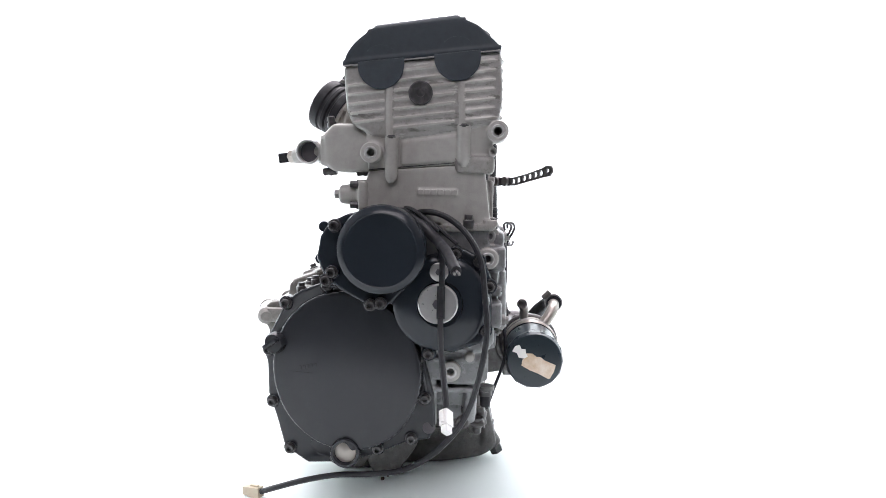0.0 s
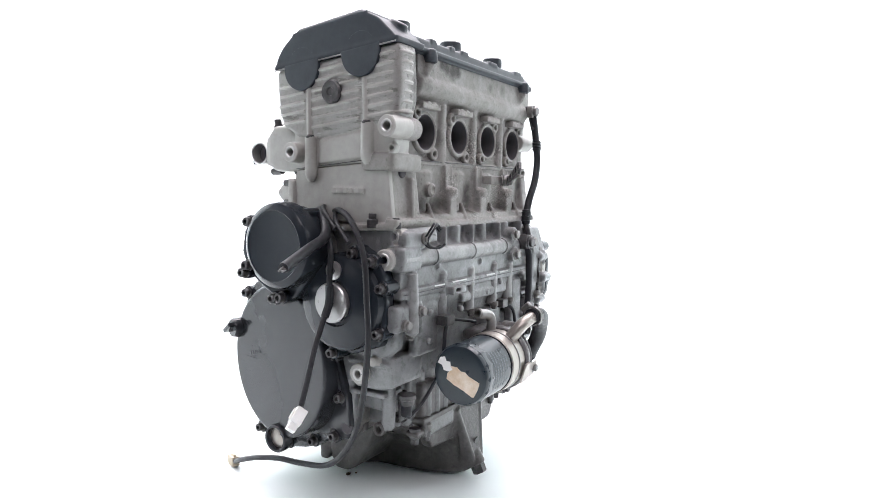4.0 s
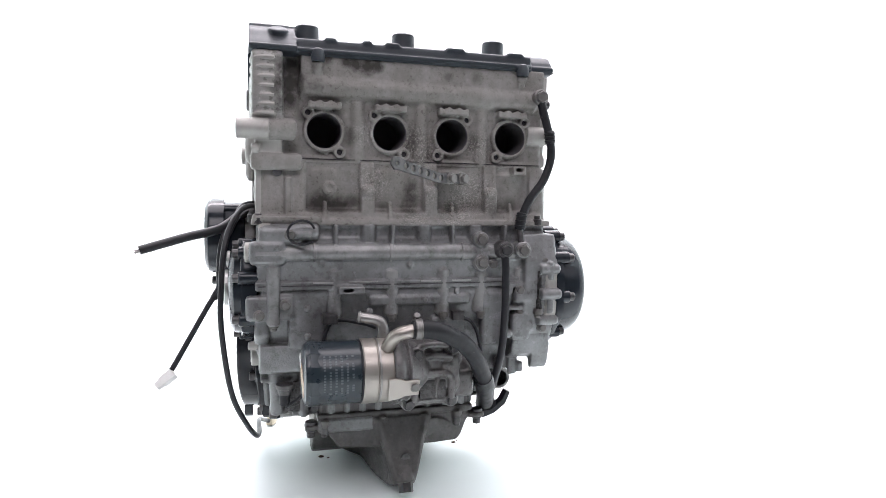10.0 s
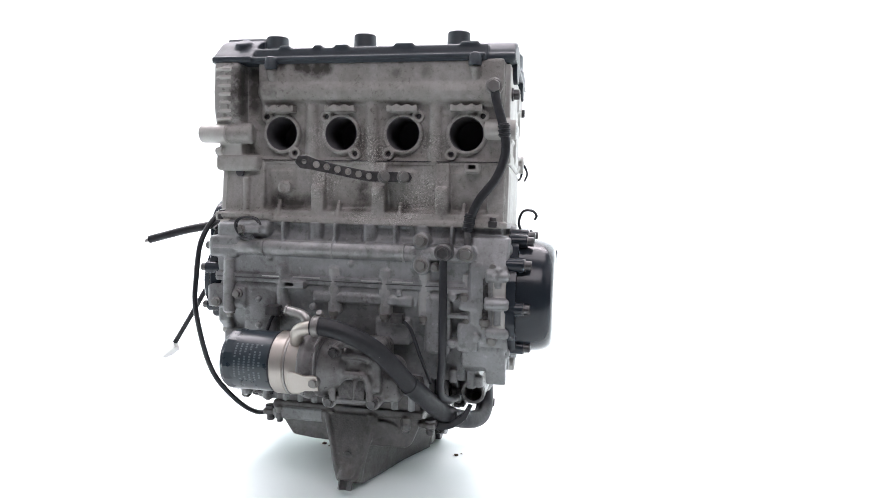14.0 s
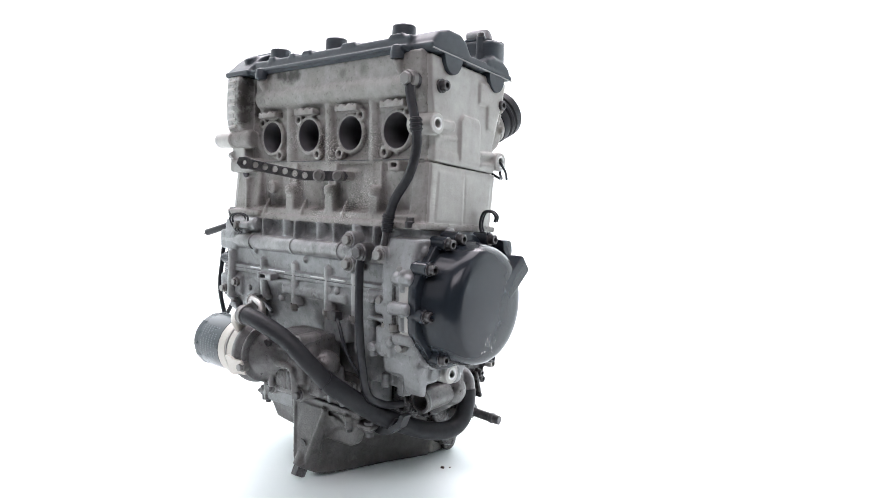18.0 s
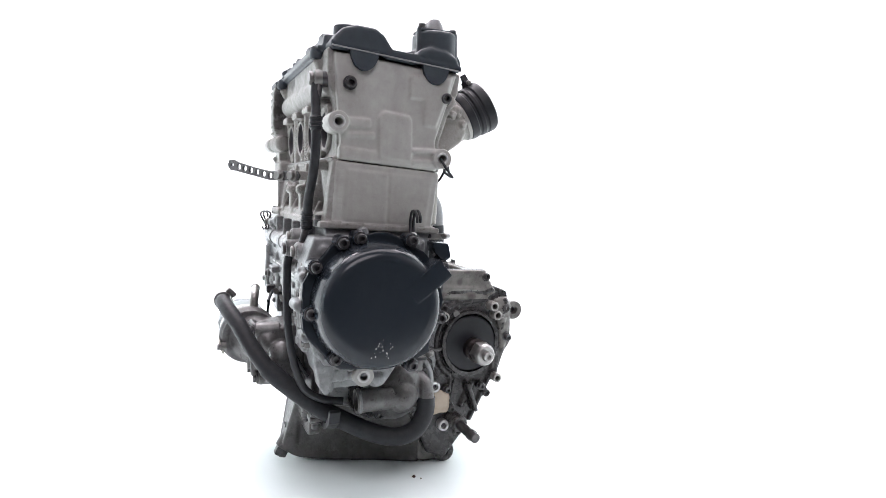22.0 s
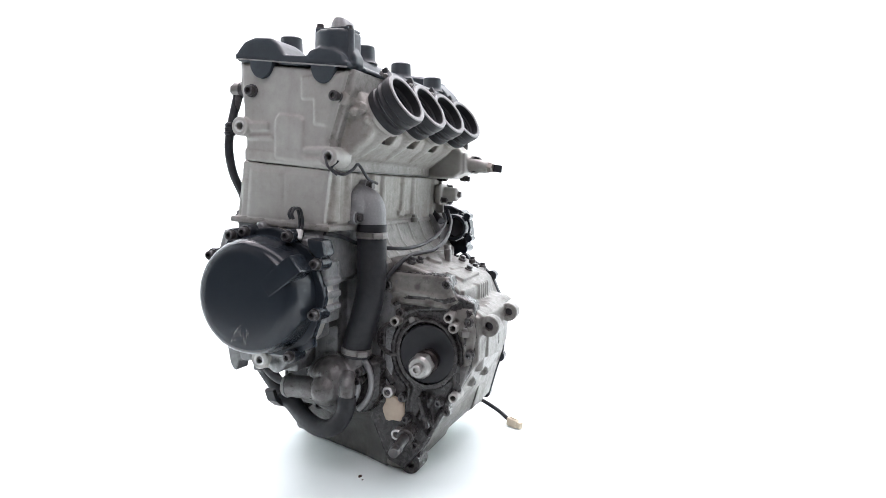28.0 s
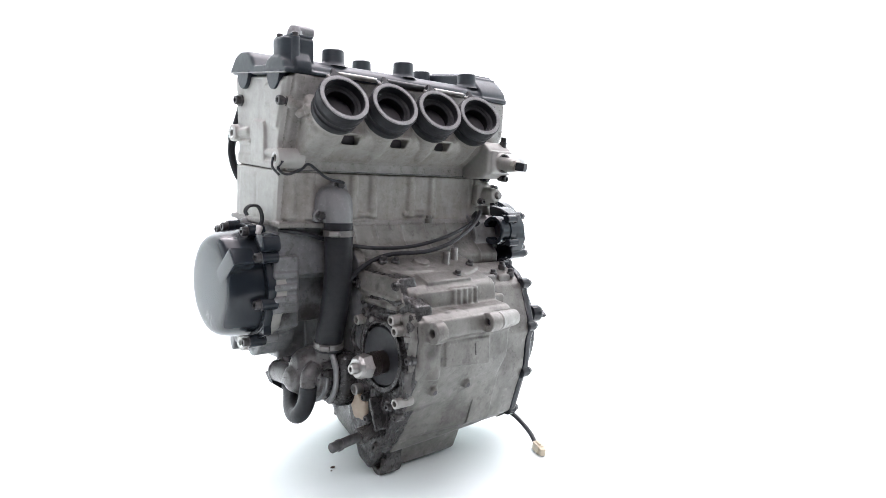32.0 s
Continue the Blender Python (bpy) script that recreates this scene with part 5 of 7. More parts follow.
    for p, h in (((-0.041, 0.072, 0.276), 0.026), ((-0.066, 0.062, 0.280), 0.026)):
        part("breather_nipple", lathe([(0, 0), (0.0075, 0), (0.0075, 0.005), (0.0052, 0.006), (0.0050, h - 0.004), (0.0056, h - 0.003), (0.0050, h), (0.003, h), (0.003, h - 0.004), (0, h - 0.004)], p, UP, 18), STEEL, deck, "bright breather nipple")
    for x, y in ((-0.078, 0.082), (-0.030, 0.108), (0.040, 0.060), (0.058, 0.056)):
        zz = 0.2818 - (y - 0.078) * 0.350 + 0.004
        bolt(deck, (x, y, zz), (0, 0.36, 0.93), 0.0046, 0.006, "hex", BOLT_BLACK)
    part("pivot_round", moved(lathe([(0, 0), (0.012, 0), (0.012, 0.002), (0.0105, 0.003), (0, 0.003)], (0.000, -0.014, 0.0035), UP, 24), tilt), CAST_GEAR, deck)
    for x, y, z in ((-0.120, 0.090, 0.268), (-0.155, 0.074, 0.2755), (-0.155, 0.092, 0.2665), (-0.075, 0.115, 0.2475)):
        bolt(gear, (x, y, z), UP, 0.0045, 0.006, "hex", BOLT_BLACK)
    for x0, x1, y0, y1, z0, z1 in ((-0.115, -0.072, 0.060, 0.102, 0.250, 0.268), (-0.150, -0.125, 0.060, 0.098, 0.250, 0.266), (-0.110, -0.060, 0.100, 0.124, 0.215, 0.243)):
        part("case_pad", box(x0, x1, y0, y1, z0, z1, 0.004), CAST_GEAR, gear)
    # shelf bolts and rear mounting lugs
    for x, y in ((0.010, 0.145), (0.028, 0.146)):
        part("shelf_oval", lathe([(0.0045, 0), (0.0075, 0), (0.0075, 0.0035), (0.0045, 0.0035)], (x, y, 0.2335), UP, 18), CAST_GEAR, gear)
    lug = part("rear_lug", eye((0.0490, 0.1673, 0.2150), LEFT, 0.0138, 0.0056, 0.017), CAST_GEAR, gear)
    part("lug_hole", rod((0.0495, 0.1673, 0.2150), (0.058, 0.1673, 0.2150), 0.0056), BORE, lug)
    part("lug_web", prism([(0.146, 0.236), (0.160, 0.2265), (0.160, 0.2040), (0.150, 0.196), (0.140, 0.200)], 0.0500, 0.0650, "x", 0.003), CAST_GEAR, lug)
    part("ridge_bar", box(-0.030, 0.052, 0.150, 0.1645, 0.2030, 0.2290, 0.005), CAST_GEAR, gear)
    lug = part("rear_lug", eye((-0.046, 0.1690, 0.2180), LEFT, 0.0130, 0.0056, 0.0185), CAST_GEAR, gear)
    part("lug_hole", rod((-0.046, 0.1690, 0.2180), (-0.034, 0.1690, 0.2180), 0.0056), BORE, lug)
    part("lug_bar", rod((-0.044, 0.1680, 0.2175), (-0.096, 0.1560, 0.2160), 0.0128, 0.0115, 0.005), CAST_GEAR, lug)
    part("lug_web", box(-0.094, -0.044, 0.118, 0.160, 0.2080, 0.2275, 0.005), CAST_GEAR, lug)
    # lowest foot
    foot = part("foot_lug", eye((0.036, 0.0606, 0.0152), LEFT, 0.0150, 0.0060, 0.031), CAST_OIL, gear, "dark oily foot lug")
    part("foot_web", prism([(0.046, 0.020), (0.040, 0.050), (0.080, 0.056), (0.073, 0.022), (0.066, 0.028), (0.054, 0.028)], 0.036, 0.062, "x", 0.001), CAST_OIL, foot)
    # left flank, dark with oil and chain dirt
    flank = part("sprocket_wall", prism([(0.020, 0.282), (0.116, 0.278), (0.124, 0.256), (0.150, 0.246), (0.156, 0.205), (0.150, 0.160), (0.126, 0.116), (0.080, 0.040), (0.056, 0.010), (0.030, 0.020), (0.0, 0.09)],
                                        0.050, 0.078, "x", 0.004, 2), CAST_OIL, gear, "oily dark sprocket side wall")
    casting(flank, ALLOY)
    part("back_wall", prism([(0.122, 0.236), (0.158, 0.228), (0.158, 0.170), (0.146, 0.152), (0.126, 0.150)], 0.048, 0.0765, "x", 0.004, 2), CAST_GEAR, gear)
    rim = [(0.09 + 0.0435 * math.cos(a), 0.175 + 0.047 * math.sin(a)) for a in [math.pi * 2 * i / 28 for i in range(28)]]
    inner = [(0.09 + 0.0385 * math.cos(a), 0.176 + 0.042 * math.sin(a)) for a in [math.pi * 2 * i / 28 for i in range(28)]]
    part("sprocket_rim", cut(prism(rim, 0.070, 0.0862, "x", 0.002), prism(inner, 0.06, 0.1, "x", 0)), CAST_OIL, flank)
    part("bearing_plate", lathe([(0, 0), (0.0392, 0), (0.0392, 0.003), (0.0375, 0.0045), (0.012, 0.0045), (0, 0.0045)], (0.080, 0.0905, 0.1745), LEFT, 40), CABLE, flank, "black oily seal plate")
    shaft = part("output_shaft", rod((0.080, 0.0935, 0.168), (0.108, 0.0940, 0.1675), 0.0150), RUST, flank)
    part("nut", rod((0.106, 0.0940, 0.1675), (0.121, 0.0943, 0.1670), 0.0165, 0.0150, 0.002, 6), STEEL, shaft, "bright hexagon output nut")
    part("washer", rod((0.1195, 0.0943, 0.1670), (0.1265, 0.0946, 0.1668), 0.0152, 0.0140, 0.002), STEEL, shaft)
    for k in range(3):
        part("thread_ring", lathe([(0.0150, -0.0006), (0.0160, 0), (0.0150, 0.0006)], (0.0965 + k * 0.0032, 0.0939, 0.16765), LEFT, 24), RUST, shaft, "brown oily thread ring")
    part("shaft_tip", cut(rod((0.125, 0.0946, 0.1668), (0.1345, 0.0948, 0.1666), 0.0070), rod((0.131, 0.0948, 0.1666), (0.14, 0.0948, 0.1666), 0.0032)), STEEL, shaft)
    for p in ((0.0889, 0.122, 0.2272), (0.0875, 0.1302, 0.1233), (0.0885, 0.047, 0.216), (0.088, 0.128, 0.214)):
        part("dowel_boss", cut(rod((0.066, p[1], p[2]), (p[0] + 0.006, p[1], p[2]), 0.0066), rod((p[0] - 0.018, p[1], p[2]), (0.2, p[1], p[2]), 0.0040)), CAST_GEAR, flank)
        # Dark disc deep in the bore paints its shade.
        part("dowel_bore", rod((p[0] - 0.018, p[1], p[2]), (p[0] - 0.006, p[1], p[2]), 0.0039), CAST_OIL, flank, "dark disc painting the shade in a dowel bore")
    bolt(flank, (0.079, 0.068, 0.218), LEFT, 0.0055, 0.006, "hex")
    bolt(flank, (0.079, 0.141, 0.208), UP, 0.0055, 0.006, "hex")
    part("seal_recess", lathe([(0, 0), (0.0235, 0.0), (0.0235, 0.006), (0.0195, 0.007), (0.0180, 0.003), (0, 0.003)], (0.077, 0.040, 0.190), LEFT, 28), CAST_OIL, flank, "dark round seal recess")
    for (y0, z0), (y1, z1), w in (((0.050, 0.222), (0.070, 0.232), 0.004), ((0.070, 0.232), (0.118, 0.236), 0.003), ((0.030, 0.205), (0.050, 0.222), 0.004), ((0.132, 0.140), (0.092, 0.062), 0.004), ((0.132, 0.165), (0.132, 0.128), 0.005),
                                  ((0.026, 0.205), (0.024, 0.150), 0.004), ((0.024, 0.150), (0.040, 0.128), 0.005), ((0.064, 0.128), (0.056, 0.082), 0.004), ((0.098, 0.118), (0.078, 0.084), 0.005), ((0.146, 0.236), (0.140, 0.190), 0.005)):
        part("cast_rib", rod((0.078, y0, z0), (0.078, y1, z1), w, w, 0.001, 12), CAST_OIL, flank)
    part("case_step", prism([(0.022, 0.2810), (0.1150, 0.2775), (0.1235, 0.2560), (0.132, 0.246), (0.118, 0.239), (0.060, 0.239), (0.030, 0.229)], 0.066, 0.0800, "x", 0.004, 2), CAST_GEAR, flank)
    for y0, z0, y1, z1 in ((0.040, 0.256, 0.112, 0.250), (0.046, 0.243, 0.118, 0.240)):
        part("case_ledge", rod((0.079, y0, z0), (0.079, y1, z1), 0.0042, 0.0036, 0.001, 12), CAST_GEAR, flank)
    part("case_column", rod((0.066, 0.046, 0.232), (0.066, 0.046, 0.276), 0.0075, 0.0070, 0.002), CAST_GEAR, flank)
    part("edge_pad", prism([(0.134, 0.238), (0.150, 0.238), (0.1545, 0.205), (0.149, 0.168), (0.140, 0.158), (0.137, 0.190), (0.131, 0.212)], 0.070, 0.0810, "x", 0.003, 2), CAST_GEAR, flank)
    part("case_step", prism([(0.128, 0.236), (0.152, 0.232), (0.154, 0.196), (0.140, 0.184), (0.132, 0.200)], 0.070, 0.0825, "x", 0.004, 2), CAST_GEAR, flank)
    part("case_step", prism([(0.124, 0.160), (0.148, 0.166), (0.138, 0.136), (0.126, 0.122)], 0.070, 0.082, "x", 0.004, 2), CAST_SUMP, flank)
    for y, z in ((0.056, 0.112), (0.062, 0.084), (0.108, 0.112), (0.148, 0.180)):
        bolt(flank, (0.0835, y, z), LEFT, 0.0048, 0.006)
    for y, z, r in ((0.030, 0.262, 0.0070), (0.114, 0.268, 0.0055), (0.146, 0.222, 0.0060), (0.118, 0.100, 0.0055), (0.028, 0.120, 0.0065), (0.050, 0.226, 0.0060), (0.074, 0.048, 0.0055)):
        boss = part("oil_boss", eye((0.070, y, z), LEFT, r, r * 0.45, 0.0145, 16), CAST_OIL, flank)
        part("boss_hole", rod((0.072, y, z), (0.0805, y, z), r * 0.45), BORE, boss)
    edge = [(0.0785, 0.090 + 0.050 * math.cos(a), 0.175 + 0.054 * math.sin(a)) for a in [1.9 + 0.28 * i for i in range(9)]]
    part("chain_guard_rib", hose(edge, 0.0042, 10, 3), CAST_OIL, flank)
    part("worn_rib", hose([(0.079, 0.126, 0.250), (0.0795, 0.112, 0.246), (0.0795, 0.092, 0.250), (0.079, 0.060, 0.246), (0.079, 0.040, 0.236)], 0.0030, 8, 4), CAST_OIL, flank)
    # gear shift shaft
    shift = part("shift_shaft", rod((0.076, 0.066, 0.068), (0.148, 0.072, 0.0620), 0.0066), BOLT_BLACK, flank, "oily splined gear shift shaft")
    part("shift_collar", rod((0.078, 0.066, 0.068), (0.104, 0.069, 0.066), 0.0110), CAST_OIL, shift)
    part("shift_groove", lathe([(0.0066, 0), (0.0076, 0.0008), (0.0076, 0.006), (0.0066, 0.0068)], (0.132, 0.0708, 0.0632), (1, 0.083, -0.083), 16), BOLT_BLACK, shift)
    for p in ((0.080, 0.050, 0.062), (0.080, 0.036, 0.118)):
        boss = part("ring_boss", cut(rod((0.070, p[1], p[2]), (0.090, p[1], p[2]), 0.0078), rod((0.084, p[1], p[2]), (0.2, p[1], p[2]), 0.0045)), MACHINED, flank)
        part("ring_hole", rod((0.080, p[1], p[2]), (0.0845, p[1], p[2]), 0.0045), BORE, boss)
    part("strut", moved(box(-0.012, 0.012, -0.003, 0.003, -0.022, 0.022, 0.002), pose(0.086, 0.090, 0.100, 18, 0, 0)), CAST_OIL, flank)
    # cream plug in the neutral switch hole
    bm = bmesh.new()
    bmesh.ops.create_icosphere(bm, subdivisions=3, radius=1)
    for v in bm.verts:
        k = 1 + 0.30 * noise.noise(v.co * 1.6)
        v.co = Vector((0.083 + v.co.x * 0.010 * k, 0.044 + max(-0.85, min(0.85, v.co.y)) * 0.0155 * k, 0.096 + max(-0.8, min(0.8, v.co.z)) * 0.0190 * k))
    part("rag_plug", bm, FOAM, flank, "cream rag stuffed in the case")


gearbox()


# ---- covers on the right ----
def right_covers():
    out = [(0.048, 0.2805), (0.065, 0.275), (0.087, 0.266), (0.1055, 0.252), (0.120, 0.225), (0.132, 0.203), (0.1365, 0.184), (0.133, 0.172), (0.134, 0.132), (0.124, 0.099), (0.115, 0.061), (0.104, 0.0535), (0.084, 0.0415), (0.050, 0.046),
           (0.013, 0.056), (-0.009, 0.065), (-0.044, 0.084), (-0.072, 0.091), (-0.079, 0.105), (-0.077, 0.148), (-0.066, 0.189), (-0.063, 0.210), (-0.031, 0.242), (-0.007, 0.254), (0.023, 0.273)]
    # the cover's plane leans a little: it stands further out to the front and to the top
    lean = Matrix(((1, 0.17, -0.13, -0.17 * 0.02 + 0.13 * 0.165), (0, 1, 0, 0), (0, 0, 1, 0), (0, 0, 0, 1)))

    upright = Matrix(((1, 0.17, 0, -0.17 * 0.02), (0, 1, 0, 0), (0, 0, 1, 0), (0, 0, 0, 1)))

    def at(x, y, z):
        return tuple(lean @ Vector((x, y, z)))

    part("clutch_housing", moved(prism([(0.02 + (y - 0.02) * 0.985, 0.17 + (z - 0.17) * 0.985) for y, z in out], -0.168, -0.078, "x", 0.003), lean), CAST_GEAR, label="grey cast clutch housing")
    cover = part("clutch_cover", moved(prism(out, -0.167, -0.180, "x", 0.004, 3), lean), CLUTCH, label="worn black clutch cover")
    ring = [(0.0275 + 0.0940 * math.cos(a), 0.1745 + 0.0985 * math.sin(a)) for a in [2 * math.pi * i / 64 for i in range(64)]]
    part("cover_face", moved(prism(ring, -0.160, -0.2035, "x", 0.006, 4, shrink=(0.965, 0.0275, 0.1745)), upright), CLUTCH, cover, "worn dark satin clutch face")
    window = part("plug_rim", lathe([(0.0125, 0), (0.0180, 0), (0.0178, 0.010), (0.0165, 0.012), (0.0140, 0.012), (0.0125, 0.009)], (-0.196, 0.026, 0.078), RIGHT, 32), CLUTCH, cover)
    part("plug", lathe([(0, 0), (0.0128, 0), (0.0128, 0.006), (0.004, 0.008), (0, 0.008)], (-0.196, 0.026, 0.078), RIGHT, 28), CHROME, window, "dull sight glass plug")
    cap = part("filler_cap", lathe([(0, 0), (0.0130, 0), (0.0130, 0.013), (0.011, 0.016), (0, 0.016)], (-0.180, 0.1115, 0.204), (-1, 0.25, 0), 24), CLUTCH, cover, "black oil filler cap")
    part("cap_grip", moved(box(-0.010, 0.010, -0.0030, 0.0030, -0.006, 0.008, 0.002), aim((-0.196, 0.116, 0.205), (-1, 0.25, 0.0)) @ pose(0, 0, 0, 0, 0, 35)), CLUTCH, cap)
    arc = [tuple(upright @ Vector((-0.1985, 0.0275 + 0.0975 * math.cos(a), 0.1745 + 0.1020 * math.sin(a)))) for a in [1.35 + 0.12 * i for i in range(13)]]
    part("cast_arc", hose(arc, 0.0018, 8, 3), CLUTCH, cover)
    # Solid dark disc paints the shade of an open hole.
    part("dowel_hole_shade", rod(at(-0.176, -0.0715, 0.1062), at(-0.1808, -0.0715, 0.1062), 0.0078), BORE, cover, "dark disc standing in for a shaded dowel hole")
    for (y0, z0), (y1, z1) in (((-0.056, 0.178), (-0.062, 0.150)), ((-0.062, 0.182), (-0.068, 0.152))):
        part("edge_rib", rod(at(-0.181, y0, z0), at(-0.181, y1, z1), 0.0022, 0.0018, 0.0006, 8), CLUTCH, cover)
    part("rim_step", moved(prism([(0.046, 0.052), (0.070, 0.0565), (0.080, 0.070), (0.074, 0.079), (0.052, 0.077)], -0.178, -0.1845, "x", 0.003, 2), lean), CLUTCH, cover)
    for i in range(5):
        part("raised_letter", moved(box(-0.2041, -0.2025, 0.081 - i * 0.0046, 0.0845 - i * 0.0046, 0.1735 + i * 0.0011, 0.178 + i * 0.0011, 0.0005), upright), CLUTCH, cover)
    part("raised_mark", moved(box(-0.2039, -0.2025, 0.068, 0.096, 0.1695, 0.1705, 0.0003), upright), CLUTCH, cover)
    for y, z in ((0.127, 0.122), (-0.0665, 0.144), (-0.058, 0.192), (-0.069, 0.204), (0.104, 0.250), (0.129, 0.190), (0.106, 0.061), (0.046, 0.055), (-0.008, 0.073), (-0.050, 0.091), (0.052, 0.275)):
        lug = part("bolt_lug", rod(at(-0.167, y, z), at(-0.1815, y, z), 0.0088), CLUTCH, cover)
        bolt(lug, at(-0.1815, y, z), RIGHT, 0.0055, 0.0075)
    # starter clutch cover above
    base2 = part("starter_cover", prism([(0.050, 0.336), (0.040, 0.352), (0.018, 0.362), (-0.020, 0.368), (-0.042, 0.362), (-0.060, 0.340), (-0.066, 0.305), (-0.050, 0.285), (-0.030, 0.262), (-0.006, 0.258),
                                         (0.025, 0.275), (0.044, 0.288), (0.054, 0.312)], -0.205, -0.233, "x", 0.004, 3), BLACK, label="gloss black round starter clutch cover")
    part("starter_dome", lathe([(0, 0), (0.049, 0), (0.0490, 0.014), (0.0475, 0.019), (0.0430, 0.0225), (0.0400, 0.0235), (0.0385, 0.0225), (0, 0.0225)], (-0.231, -0.020, 0.3235), RIGHT, 56), BLACK, base2)
    part("starter_body", rod((-0.206, -0.020, 0.315), (-0.15, -0.020, 0.315), 0.040), CAST_LOW, base2)
    tail = part("gear_socket", lathe([(0.0165, 0.0), (0.0235, 0.0), (0.0235, 0.030), (0.0220, 0.033), (0.0180, 0.033), (0.0165, 0.031)], (-0.208, 0.032, 0.326), LEFT, 32), BLACK, base2, "open black starter gear socket")
    part("socket_bore", rod((-0.207, 0.032, 0.326), (-0.196, 0.032, 0.326), 0.0168), BORE, tail)
    part("socket_band", lathe([(0.0230, 0), (0.0255, 0.0005), (0.0255, 0.006), (0.0230, 0.0065)], (-0.1995, 0.032, 0.326), LEFT, 32), BLACK, tail)
    for y, z in ((0.052, 0.345), (0.056, 0.308)):
        part("socket_lug", rod((-0.207, y, z), (-0.186, y, z), 0.0062), BLACK, tail)
    for y, z in ((0.032, 0.348), (-0.039, 0.358), (-0.057, 0.306), (-0.019, 0.264), (-0.008, 0.262), (0.041, 0.288), (0.035, 0.297)):
        lug = part("bolt_lug", rod((-0.205, y, z), (-0.240, y, z), 0.0078), BLACK, base2)
        bolt(lug, (-0.240, y, z), RIGHT, 0.0055, 0.0075)
    # ignition pickup cover with its bright inspection cap
    idler = part("pickup_cover", prism([(-0.141, 0.290), (-0.142, 0.240), (-0.133, 0.216), (-0.097, 0.203), (-0.066, 0.210), (-0.036, 0.240), (-0.034, 0.280), (-0.060, 0.312), (-0.105, 0.325), (-0.132, 0.312)],
                                       -0.190, -0.2105, "x", 0.005, 3), BLACK, label="gloss black pickup cover")
    part("pickup_dome", lathe([(0, 0), (0.056, 0), (0.054, 0.008), (0.048, 0.013), (0.026, 0.016), (0.0245, 0.0135), (0, 0.0135)], (-0.2095, -0.084, 0.262), RIGHT, 48), BLACK, idler)
    icap = part("inspection_cap", lathe([(0, 0), (0.0225, 0), (0.0225, 0.0055), (0.021, 0.007), (0, 0.007)], (-0.2235, -0.0815, 0.263), RIGHT, 36), MACHINED, idler, "bright machined inspection cap")
    part("cap_slot", lathe([(0, 0), (0.006, 0), (0.006, 0.001), (0, 0.001)], (-0.2304, -0.0815, 0.263), RIGHT, 6), BORE, icap)
    cap2 = part("small_cap", lathe([(0, 0), (0.0105, 0), (0.0105, 0.003), (0.009, 0.004), (0, 0.004)], (-0.2230, -0.082, 0.2985), RIGHT, 24), MACHINED, idler, "bright small plug")
    part("cap_slot", lathe([(0, 0), (0.004, 0), (0.004, 0.001), (0, 0.001)], (-0.2269, -0.082, 0.2985), RIGHT, 6), BORE, cap2)
    for y, z in ((-0.126, 0.310), (-0.139, 0.282), (-0.135, 0.232), (-0.071, 0.2025), (-0.100, 0.318)):
        lug = part("bolt_lug", rod((-0.188, y, z), (-0.2125, y, z), 0.0085), BLACK, idler)
        bolt(lug, (-0.2125, y, z), RIGHT, 0.0052, 0.0075)


right_covers()


